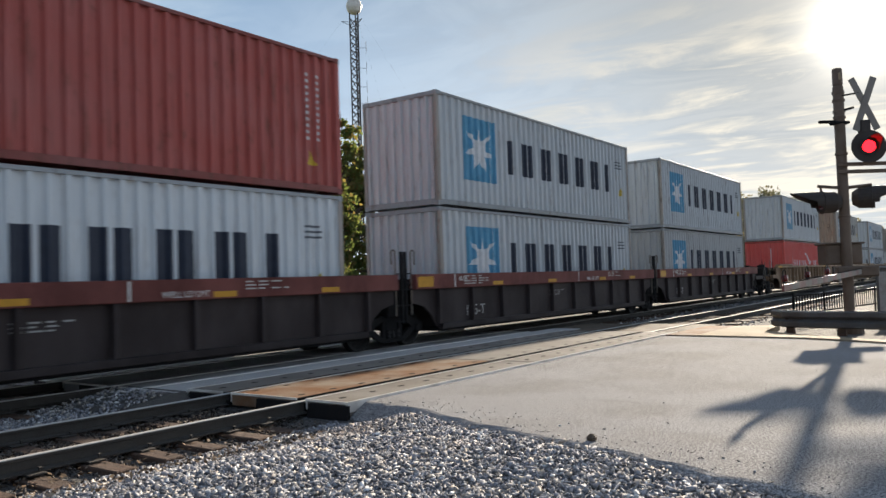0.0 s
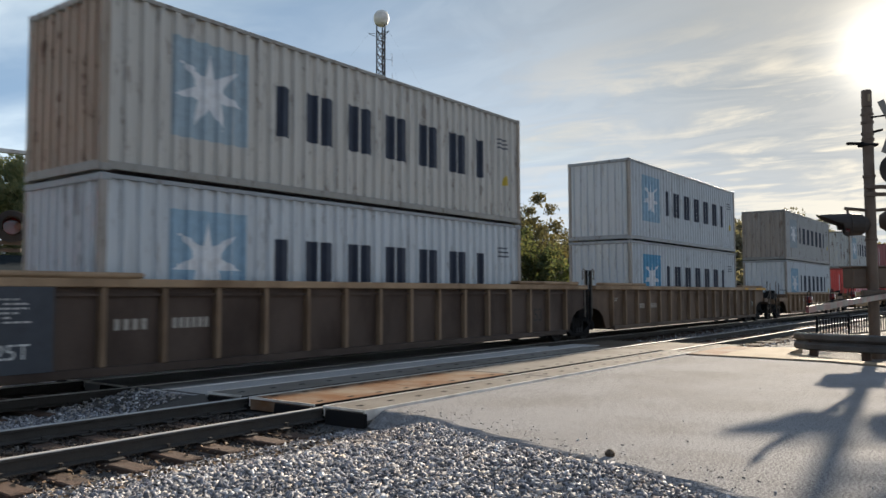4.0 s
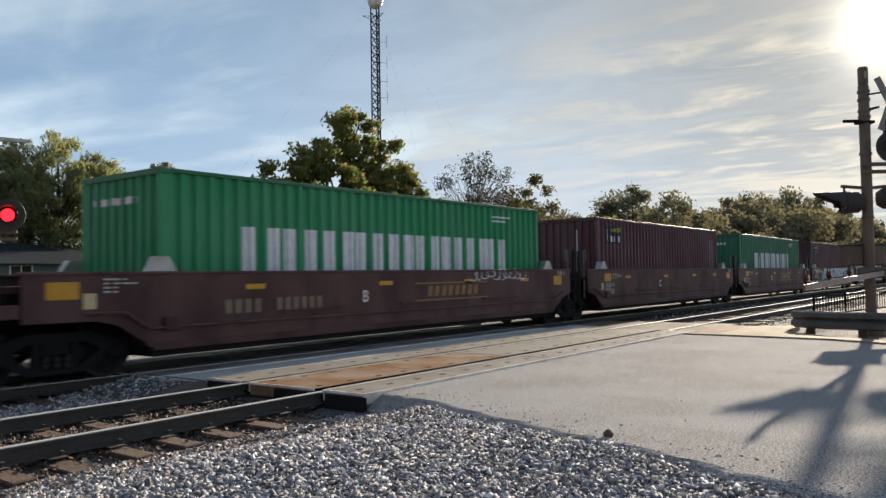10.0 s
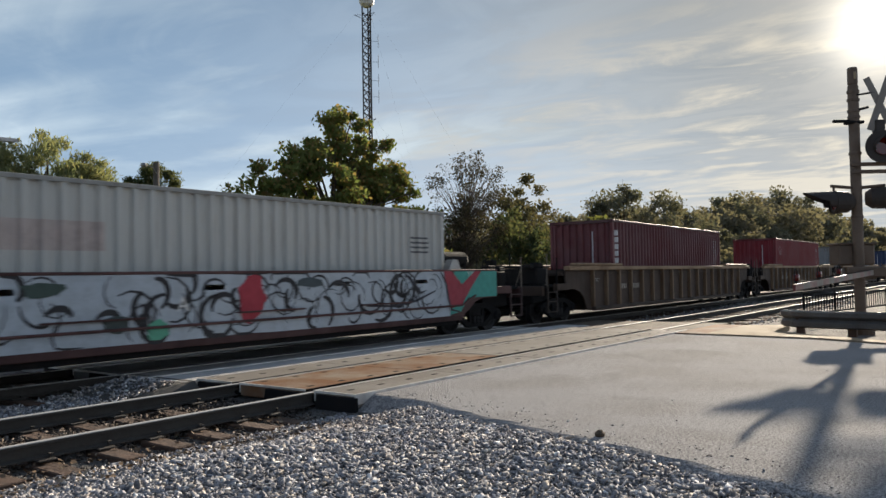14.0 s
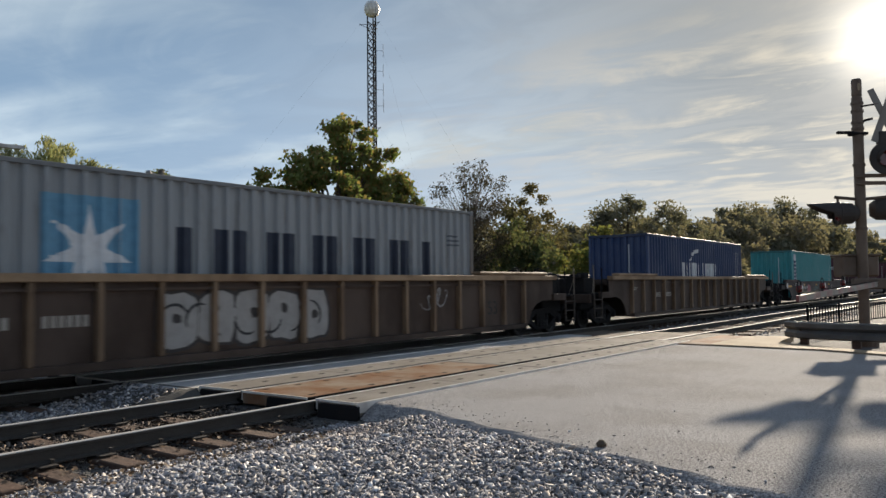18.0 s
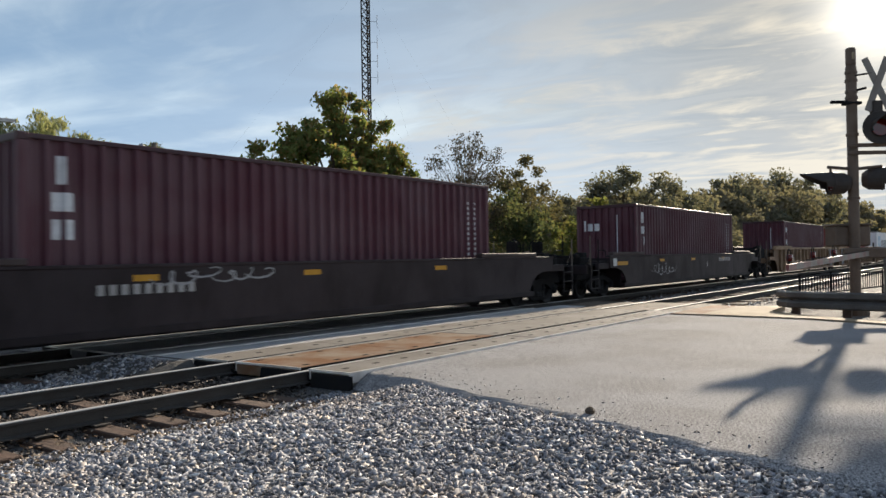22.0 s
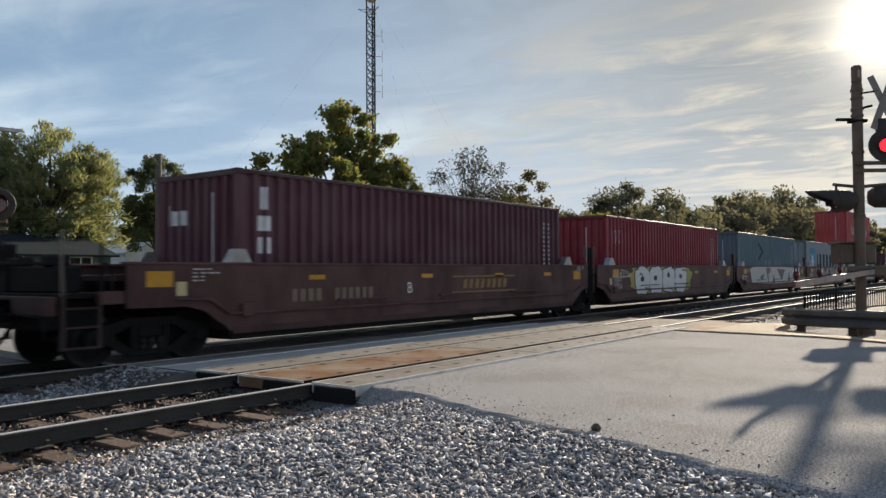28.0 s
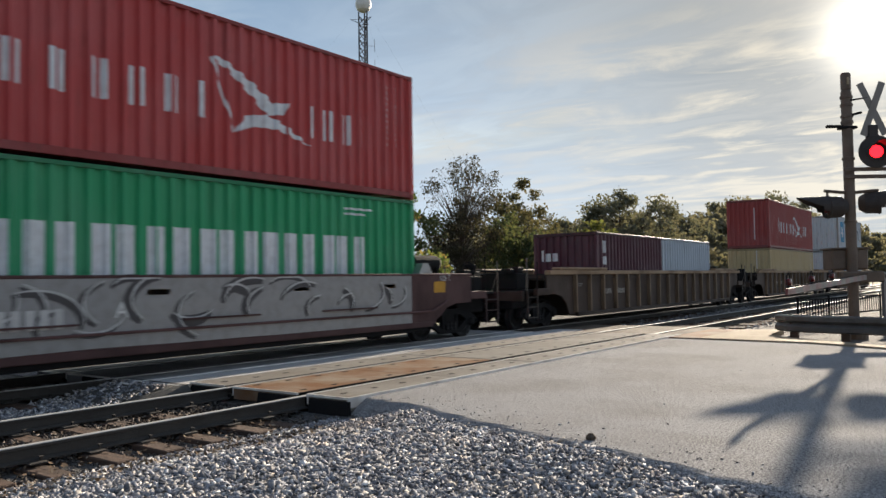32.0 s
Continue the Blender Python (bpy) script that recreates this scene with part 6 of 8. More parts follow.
    red_bird_box(134.41, FLOOR, 0.1)
    car = well_unit(154.66, (0.115, 0.082, 0.075), "well car covered in colourful spray paint", -0.3, 12.5, 1.64, 0.42, over=1.9, left="coupler", right="coupler", chord=0.05, reach=3.0, truck=1.25, foot=0.2)
    mural(car)
    c = plain_box(154.66, STACK, (0.30, 0.125, 0.13), 0.15, "dark maroon shipping container with an upright row of white bars")
    stacked_bars(c, 0.58, 0.86, 1.0, 2.52, 6, WHITE)
    red_bird_box(154.66, FLOOR, 0.1)
    # the first five maroon wells
    cars = []
    for i, (s, let) in enumerate(((174.53, "B"), (190.6, "C"), (206.35, "D"), (222.02, "E"), (237.70, "A"))):
        cars.append(maroon_well(s, let, "coupler" if i == 0 else "joint", "coupler" if i == 4 else "joint",
                                label="dull maroon smooth-sided well car" if i < 3 else "maroon well car with a pale sprayed mural"))
    gold_bars(cars[0], 6.6, 8.7, 1.05, 1.28)
    tag_scrawl(cars[0], 8.4, 11.0, 1.38, 1.62, WHITE, 5, 20, 0.025)
    gold_bars(cars[2], 6.6, 8.7, 1.05, 1.28)
    number_bars(cars[0], 1.04, 0.92, 0.24, (0.17, 0.125, 0.09))
    pale_piece(cars[3], 2.3, 10.6, (0.42, 0.47, 0.53), [(1.95, 1.1, 0.45, 0.28, (0.03, 0.30, 0.27)), (11.0, 1.3, 0.5, 0.22, (0.03, 0.30, 0.27))], 3, 50)
    tag_scrawl(cars[3], -0.9, 1.9, 1.38, 1.60, (0.6, 0.58, 0.55), 6, 22, 0.025)
    pale_piece(cars[4], -0.3, 12.0, (0.40, 0.45, 0.50), [(6.0, 1.15, 0.3, 0.42, (0.36, 0.03, 0.05)), (1.2, 1.3, 0.18, 0.2, (0.10, 0.30, 0.18)), (4.1, 0.72, 0.2, 0.16, (0.10, 0.36, 0.24)), (0.3, 1.45, 0.35, 0.10, (0.04, 0.07, 0.06)), (2.3, 1.40, 0.30, 0.12, (0.04, 0.07, 0.06)), (3.4, 0.85, 0.22, 0.14, (0.04, 0.06, 0.06)), (7.4, 1.42, 0.34, 0.10, (0.05, 0.07, 0.08))], 8, 110)
    teal, crimson = (0.045, 0.30, 0.255), (0.30, 0.028, 0.05)
    car_mark(cars[4], [[(12.2, 1.62), (14.08, 1.62), (14.08, 0.95), (12.75, 0.95), (12.45, 0.62), (12.0, 0.56)]], teal, "paint_field", "teal sprayed field", out=0.009)
    car_mark(cars[4], [[(-0.98, 1.62), (0.0, 1.62), (-0.25, 0.60), (-0.98, 1.0)]], teal, "paint_field", "teal sprayed field", out=0.009)
    car_mark(cars[4], [[(11.75, 1.62), (12.05, 1.62), (12.5, 1.28), (13.1, 1.62), (13.35, 1.60), (12.95, 1.25), (12.5, 0.80), (12.05, 0.72), (11.9, 1.05)]], crimson, "paint_sweep", "crimson sprayed sweep", out=0.016)
    for pts in ([(11.62, 1.6), (11.85, 1.3), (11.92, 0.95), (12.05, 0.68), (12.4, 0.62)], [(10.3, 1.55), (10.8, 1.2), (10.75, 0.9), (10.5, 1.25)], [(9.0, 0.9), (9.9, 0.86), (10.7, 0.95), (11.4, 1.15)]):
        scribble(cars[4], pts, 0.06, (0.03, 0.03, 0.045), 0.019)
    green_box(174.53, FLOOR, 0.05, u0=1.62, u1=10.58)
    beacon_panel(plain_box(190.6, FLOOR, MAROON, 0.1, "dark maroon shipping container with a small black and yellow panel"))
    green_box(206.35, FLOOR, 0.05, (0.016, 0.15, 0.075))
    beacon_panel(plain_box(222.02, FLOOR, MAROON, 0.1, "dark maroon shipping container with a small black and yellow panel"))
    c = plain_box(237.70, FLOOR, (0.50, 0.50, 0.47), 0.08, "off-white corrugated shipping container with a faint red patch", strip=False, height=2.591)
    side_mark(c, [rect(1.6, 3.4, 1.5, 1.95)], (0.47, 0.40, 0.37), "patch", "faint red patch", 0.003)
    small_print(c, 10.9, 1.9, 0.9, 4, (0.12, 0.12, 0.13))
    # single ribbed cars
    cars = [tan_well(s) for s in (259.79, 282.76, 306.69, 330.53)]
    for a, b in ((0.13, 0.76), (1.13, 1.74), (6.28, 7.0), (7.5, 8.2)):
        tag_scrawl(cars[1], a, b, 0.95, 1.42, (0.42, 0.42, 0.42), int(a * 10), 7, 0.03, SIDE_Y - 0.12)
        tag_scrawl(cars[1], a + 0.1, b - 0.1, 0.68, 0.95, (0.34, 0.34, 0.34), int(a * 10) + 3, 5, 0.025, SIDE_Y - 0.12)
    spray_letters(cars[2], 3.0, 6.8, 0.50, 1.46, 5, (0.30, 0.29, 0.28), (0.035, 0.03, 0.03), 4, False, bubble=True, y=SIDE_Y - 0.12)
    for k in range(7):
        scribble(cars[2], arc(3.3 + 0.5 * k, 0.95, 0.28, 20 + 50 * k, 150 + 50 * k, 8), 0.05, BLACK, 0.018, y=SIDE_Y - 0.12)
    tag_scrawl(cars[2], 9.9, 10.8, 0.75, 1.42, (0.40, 0.40, 0.40), 91, 7, 0.03, SIDE_Y - 0.12)
    c = plain_box(259.79, FLOOR, (0.12, 0.026, 0.032), 0.1, "maroon shipping container with an upright row of white bars")
    stacked_bars(c, 0.28, 0.60, 1.1, 2.55, 6, WHITE)
    three_bars(plain_box(282.76, FLOOR, (0.21, 0.017, 0.026), 0.08, "red corrugated shipping container with three white letter bars"))
    grey_star_box(306.69, FLOOR, 0.2, 0.45, faded=0.2, color=(0.27, 0.285, 0.295))
    c = plain_box(330.53, FLOOR, (0.016, 0.040, 0.115), 0.05, "dark blue corrugated shipping container with white lettering bars")
    name_bars(c, 3.77, 5.95, 1.2, 1.84, 3, WHITE, 0.7)
    name_bars(c, 6.2, 8.24, 1.2, 1.84, 3, WHITE, 0.7)
    side_mark(c, [[(4.72, 1.92), (4.85, 2.15), (5.2, 2.38), (5.9, 2.46), (5.92, 2.30), (5.4, 2.26), (5.0, 2.12), (4.82, 1.95)]], WHITE, "emblem", "white swoosh", 0.005)
    # three dark low cars
    for i, s in enumerate((353.52, 375.94, 398.21)):
        car = well_unit(s, (0.034, 0.025, 0.027), "soot-dark smooth-sided well car", -1.9, 14.1, 1.45, 0.40, over=1.1, left="coupler", right="coupler", chord=0.06, reach=2.65, truck=1.05, foot=-0.25)
        reflectors(car, (-2.42,), 1.10, 0.90, 0.13)
        reflectors(car, (1.6, 5.2, 9.4), 1.18, 0.45, 0.10)
        for side in (-1.3, 12.9):
            part("end_rail", Shape().box(side - 1.5, side + 1.3, -SIDE_Y - 0.03, -SIDE_Y + 0.17, 1.45, 1.56, 0.02), M_CAR, car, "", (0.075, 0.055, 0.052))
        car_mark(car, [rect(-2.75, -2.45, 1.08, 1.34)], (0.6, 0.6, 0.58), "placard", "white square placard")
        if i == 0:
            for a, b, hue, sd in ((4.5, 6.2, (0.04, 0.13, 0.13), 31), (9.8, 10.9, (0.34, 0.33, 0.33), 35)):
                tag_scrawl(car, a, b, 0.80, 1.22, hue, sd, 9, 0.06 if sd < 35 else 0.025)
            tag_scrawl(car, -1.0, 2.0, 1.15, 1.42, (0.40, 0.38, 0.38), 3, 20, 0.025)
            car_mark(car, [blob(3.1, 0.98, 0.45, 0.26, random.Random(2))], (0.26, 0.05, 0.07), "paint_blob", "faded red sprayed patch")
            for k, (cx, r) in enumerate(((7.1, 0.36), (7.75, 0.30), (8.35, 0.28))):
                car_mark(car, [blob(cx, 1.0, r, 0.29, random.Random(3 + k), 16, 0.8, 0.08), blob(cx + 0.03, 1.04, r * 0.34, 0.08, random.Random(8 + k), 8, 0.9, 0.1)], (0.36, 0.06, 0.15), "paint_blob", "pink sprayed ring")
            car_mark(car, [[(6.35, 1.12), (6.55, 1.34), (6.66, 1.16), (6.60, 0.98), (6.48, 0.96)]], (0.32, 0.05, 0.12), "paint_blob", "pink sprayed spot")
            car_mark(car, [[(8.95, 0.86), (9.16, 1.12), (9.26, 0.98), (9.12, 0.74)]], (0.30, 0.04, 0.09), "paint_blob", "red sprayed spot")
            scribble(car, arc(10.0, 1.05, 0.22, 200, 340, 8), 0.03, (0.40, 0.39, 0.39), 0.009)
        elif i == 1:
            tag_scrawl(car, 2.0, 4.4, 1.1, 1.4, (0.30, 0.30, 0.31), 9, 12, 0.04)
        else:
            tag_scrawl(car, 0.8, 3.4, 0.7, 1.05, (0.36, 0.36, 0.37), 11, 14, 0.03)
            words("6", 0.3, M_DECAL, car, facing(7.2, -SIDE_Y - 0.008, 0.9), color=(0.5, 0.5, 0.48))
        for k in range(9):
            car_mark(car, [rect(1.0 + 0.2 * k, 1.12 + 0.2 * k, 0.98, 1.14)] if i != 2 else [rect(9.0 + 0.2 * k, 9.12 + 0.2 * k, 1.1, 1.26)], (0.36, 0.35, 0.34), "number_bar", "", out=0.007)
    c = plain_box(353.52, FLOOR, (0.055, 0.28, 0.29), 0.12, "teal corrugated shipping container with a white upright sign strip")
    side_mark(c, [rect(0.56, 1.13, 0.9, 2.66)], WHITE, "sign_strip", "white upright strip", 0.003)
    stacked_bars(c, 0.68, 1.0, 0.95, 2.3, 6, (0.06, 0.09, 0.16))
    tex_box(375.94, FLOOR)
    tex_box(398.21, FLOOR)
    for i, s in enumerate((421.24, 440.99, 460.80)):
        car = tan_well(s, "coupler" if i == 0 else "joint", "coupler" if i == 2 else "joint", TAN, over=1.3, label="tan ribbed well car, joined to its neighbours")
        if i == 1:
            blue_panel(car, -2.2, "125T")
            spray_letters(car, 2.6, 7.0, 0.45, 1.55, 5, (0.030, 0.034, 0.036), (0.40, 0.41, 0.40), 21, y=SIDE_Y - 0.12)
            car_mark(car, [blob(2.5, 0.95, 0.45, 0.4, random.Random(4), 14, 0.8, 0.2)], (0.28, 0.29, 0.28), "paint_blob", "", SIDE_Y - 0.12, 0.003)
        if i == 0:
            blue_panel(car, 12.6, "53")
    c = plain_box(421.24, FLOOR, MAROON, 0.1, "maroon corrugated shipping container with slanted white blocks")
    for v in (2.10, 1.36):
        side_mark(c, [rect(0.52, 0.66, v, v + 0.38, 0.10)], WHITE, "letter_bar", "", 0.005)
        side_mark(c, [rect(0.70, 0.84, v, v + 0.38, 0.10)], WHITE, "letter_bar", "", 0.005)
    plain_box(440.99, FLOOR, (0.25, 0.062, 0.050), 0.15, "red-brown corrugated shipping container")
    c = container(460.80, FLOOR, (0.70, 0.71, 0.72), 0.03, "white smooth-sided refrigerated container with dark lettering bars", smooth=True)
    side_mark(c, [rect(1.2, 2.9, 1.30, 2.44)], (0.35, 0.50, 0.62), "blue_panel", "faded light-blue panel", 0.003)
    side_mark(c, [star(2.05, 1.85, 0.5, 0.2)], WHITE, "star", "white star", 0.006)
    name_bars(c, 3.5, 10.6, 1.15, 2.08, 6, NAVY, 0.62)
    small_print(c, 10.7, 2.5, 0.5, 4, (0.10, 0.11, 0.13))
    # the second five maroon wells
    cars = []
    for i, (s, let) in enumerate(((482.83, "B"), (498.41, "C"), (513.96, "D"), (529.50, "E"), (545.05, "A"))):
        cars.append(maroon_well(s, let, "coupler" if i == 0 else "joint", "coupler" if i == 4 else "joint",
                                label="dull maroon smooth-sided well car" if i == 0 else "maroon well car with grey and white sprayed shapes"))
    gold_bars(cars[0], 6.6, 8.7, 1.05, 1.28)
    rnd = random.Random(3)
    car_mark(cars[1], [blob(4.6, 1.12, 3.25, 0.50, rnd, 26, 0.6, 0.12)], (0.33, 0.29, 0.06), "paint_field", "yellow sprayed halo", out=0.002)
    spray_letters(cars[1], 1.75, 7.0, 0.58, 1.60, 4, (0.62, 0.63, 0.64), BLACK, 31, bubble=True)
    for a, b in ((2.1, 1.30), (2.6, 0.78), (5.1, 0.72), (6.5, 1.45), (6.9, 0.9)):
        scribble(cars[1], [(a, b), (a + 0.14, b + 0.05), (a + 0.30, b - 0.04)], 0.07, BLACK, 0.019)
    tag_scrawl(cars[1], -0.2, 1.3, 1.2, 1.4, (0.6, 0.6, 0.6), 4, 16, 0.025)
    car_mark(cars[2], [[(0.95, 1.5), (1.3, 0.75), (6.0, 0.68), (11.9, 0.72), (12.1, 1.55), (6.0, 1.62), (1.6, 1.60)]], (0.42, 0.43, 0.42), "paint_field", "pale grey sprayed field", out=0.004)
    for k, p in enumerate(([(2.7, 1.05), (3.4, 0.9), (3.7, 1.25)], [(4.0, 1.55), (5.0, 1.55), (4.5, 0.75)], [(6.4, 1.5), (8.3, 1.45), (7.5, 0.8)], [(8.9, 0.75), (9.6, 0.75), (9.3, 1.4)], [(5.3, 0.7), (6.0, 0.7), (5.7, 1.2)])):
        car_mark(cars[2], [p], (0.075, 0.07, 0.075), "paint_wedge", "dark sprayed wedge", out=0.008)
    spray_letters(cars[2], 10.0, 12.0, 0.95, 1.5, 3, (0.62, 0.62, 0.62), BLACK, 44, False)
    spray_letters(cars[3], 1.3, 11.4, 0.55, 1.58, 6, (0.22, 0.20, 0.195), (0.085, 0.05, 0.048), 51, False, gap=0.86)
    pale_piece(cars[4], -0.4, 11.7, (0.27, 0.262, 0.255), [], 61, 0)
    rnd = random.Random(66)
    for k in range(26):
        cx, cz, r = 0.2 + 0.43 * k, rnd.uniform(0.85, 1.3), rnd.uniform(0.35, 0.75)
        a0 = rnd.uniform(0, 360)
        bow = arc(cx, cz, r, a0, a0 + rnd.uniform(70, 130), 10, 0.62)
        scribble(cars[4], bow, rnd.choice((0.07, 0.12, 0.20)), (0.055, 0.050, 0.052), 0.008 + 0.001 * (k % 4))
        scribble(cars[4], [(u + 0.05, min(1.6, v + 0.05)) for u, v in bow], 0.035, (0.50, 0.49, 0.48), 0.014 + 0.001 * (k % 3))
    number_bars(cars[4], 1.38, 0.88, 0.28, (0.50, 0.49, 0.48))
    number_bars(cars[0], 1.04, 0.92, 0.24, (0.17, 0.125, 0.09))
    tex_box(482.83, FLOOR)
    three_bars(plain_box(498.41, FLOOR, (0.23, 0.014, 0.028), 0.06, "red corrugated shipping container with three white letter bars"))
    c = plain_box(513.96, FLOOR, (0.10, 0.17, 0.21), 0.08, "slate-blue corrugated shipping container with a faded chevron")
    side_mark(c, [[(3.8, 2.5), (4.9, 1.95), (3.8, 1.45), (3.9, 1.7), (4.4, 1.95), (3.9, 2.25)]], (0.03, 0.05, 0.08), "emblem", "dark chevron", 0.005)
    name_bars(c, 4.5, 8.4, 0.95, 1.50, 5, (0.17, 0.24, 0.28), 0.6)
    grey_star_box(529.50, FLOOR, 0.08, color=(0.29, 0.325, 0.35), label="clean grey shipping container with a white star on blue")
    red_bird_box(545.05, STACK, 0.15, (0.44, 0.060, 0.056))
    green_box(545.05, FLOOR, 0.05, (0.026, 0.30, 0.125), u0=1.66, u1=10.58)
    # the last wells in view
    for s in (567.23, 590.9, 613.6):
        tan_well(s)
    tex_box(567.23, FLOOR, length=6.058, height=2.591, label="short maroon shipping container with white letter bars")
    c = container(573.40, FLOOR, (0.45, 0.50, 0.55), 0.05, "pale blue-grey short shipping container", length=6.058, height=2.591)
    red_bird_box(590.9, FLOOR + 2.591 + 0.012, 0.15, (0.30, 0.05, 0.045))
    plain_box(590.9, FLOOR, (0.50, 0.38, 0.20), 0.1, "tan corrugated shipping container", height=2.591)
    grey_star_box(613.6, STACK, 0.2)
    grey_star_box(613.6, FLOOR, 0.2)


build_train()


# ---- trees, houses, tower ----
def land(x, y):
    """Height of the ground, rising gently behind the tracks."""
    return ground_height(x, y)


def tree(x, y, lobes, leaf, label, seed, clumps=60, each=150, size=0.16, puff=0.65, trunk=0.2, name="tree", wood=True, limbs=3, spiky=0.0):
    """A tapered trunk with limbs, and a crown of many small leaves in clumps.
    lobes: rounded masses of the crown, each (dx, dy, height of its middle, half width, half height)."""
    rnd = random.Random(seed)
    rng = np.random.default_rng(seed)
    tr = thing(name, label, "tree" if name == "tree" else "bush", at=pose(x, y, land(x, y)))
    lob = np.array(lobes) * (1, 1, 1.06, 1.03, 1.08)
    wt = lob[:, 3] ** 1.7 * lob[:, 4]
    pick = rng.choice(len(lob), clumps, p=wt / wt.sum())
    d = rng.normal(size=(clumps, 3))
    d /= np.linalg.norm(d, axis=1, keepdims=True)
    rad = rng.uniform(0.25, 1.0, clumps) ** 0.5 * rng.uniform(0.86, 1.10, clumps)
    L = lob[pick]
    c = np.stack([L[:, 0] + d[:, 0] * rad * L[:, 3], L[:, 1] + d[:, 1] * rad * L[:, 3] * 0.8, L[:, 2] + d[:, 2] * rad * L[:, 4]], 1)
    low = c[:, 2] < 0.25
    c[low, 2] = rng.uniform(0.2, 1.2, low.sum())
    top = float((lob[:, 2] + lob[:, 4]).max())
    if wood:
        s = Shape()
        knots = [Vector((0, 0, -0.3))]
        for k in range(1, 6):
            knots.append(Vector((rnd.uniform(-0.03, 0.03) * top, rnd.uniform(-0.03, 0.03) * top, top * 0.15 * k)))
        for k in range(5):
            s.rod(knots[k], knots[k + 1], trunk * (1 - 0.17 * k), 8, trunk * (1 - 0.17 * (k + 1)))
        for k in range(0, clumps, limbs):
            q = Vector(c[k])
            z0 = min(top * 0.7, max(top * 0.10, q.z * 0.55))
            j = min(4, int(z0 / (top * 0.15)))
            a = knots[j].lerp(knots[j + 1], z0 / (top * 0.15) - j if j < 4 else 0.5)
            m = a.lerp(q, 0.55) + Vector((0, 0, 0.05 * top * rnd.uniform(-0.3, 1)))
            s.rod(a, m, trunk * 0.34, 5, trunk * 0.2).rod(m, q, trunk * 0.2, 5, trunk * 0.06)
            for _ in range(2):
                s.rod(m.lerp(q, rnd.uniform(0.2, 0.8)), q + Vector((rnd.uniform(-1, 1), rnd.uniform(-1, 1), rnd.uniform(-0.6, 1))) * puff * 1.2, trunk * 0.09, 4, trunk * 0.03)
        part("trunk", s, M_BARK, tr, "grey-brown trunk and limbs")
    n = clumps * each
    k = np.repeat(np.arange(clumps), each)
    spread = puff * rng.uniform(0.55, 1.25, clumps)
    off = np.clip(rng.normal(size=(n, 3)), -1.7, 1.7) * (1.0, 1.0, 0.72)
    pos = c[k] + off * spread[k][:, None] * 0.62
    pos[:, 2] = np.maximum(pos[:, 2], 0.05)
    a = rng.normal(size=(n, 3))
    a /= np.linalg.norm(a, axis=1, keepdims=True)
    if spiky:
        way = c[k] - np.array((0.0, 0.0, top * 0.25))
        way /= np.linalg.norm(way, axis=1, keepdims=True)
        a = a * (1 - spiky) + way * spiky
        a /= np.linalg.norm(a, axis=1, keepdims=True)
    b = np.cross(a, rng.normal(size=(n, 3)))
    b /= np.linalg.norm(b, axis=1, keepdims=True)
    s = size * rng.uniform(0.6, 1.3, (n, 1))
    wide = 0.55 - 0.3 * spiky
    v = np.stack([pos - a * s * (1 + spiky), pos + b * s * wide, pos + a * s * (1 + spiky), pos - b * s * wide], 1).reshape(-1, 3)
    part("crown", raw_mesh("crown", v, np.arange(n * 4).reshape(-1, 4), leaf), leaf, tr, "")
    return tr


def masses(h, r, seed, n=5):
    """Uneven crown masses for a tree of height h and half width r, down to the ground."""
    rnd = random.Random(seed)
    out = [(0, 0, h * 0.30, r * 0.95, h * 0.28), (rnd.uniform(-0.2, 0.2) * r, 0, h * 0.66, r * 0.62, h * 0.34)]
    for i in range(n):
        a = rnd.uniform(0, 6.28)
        k = rnd.uniform(0.35, 0.8)
        z = rnd.uniform(0.35, 0.75) * h
        out.append((math.cos(a) * r * k, math.sin(a) * r * k, z, r * rnd.uniform(0.28, 0.45), min(h - z, h * rnd.uniform(0.14, 0.25))))
    return out


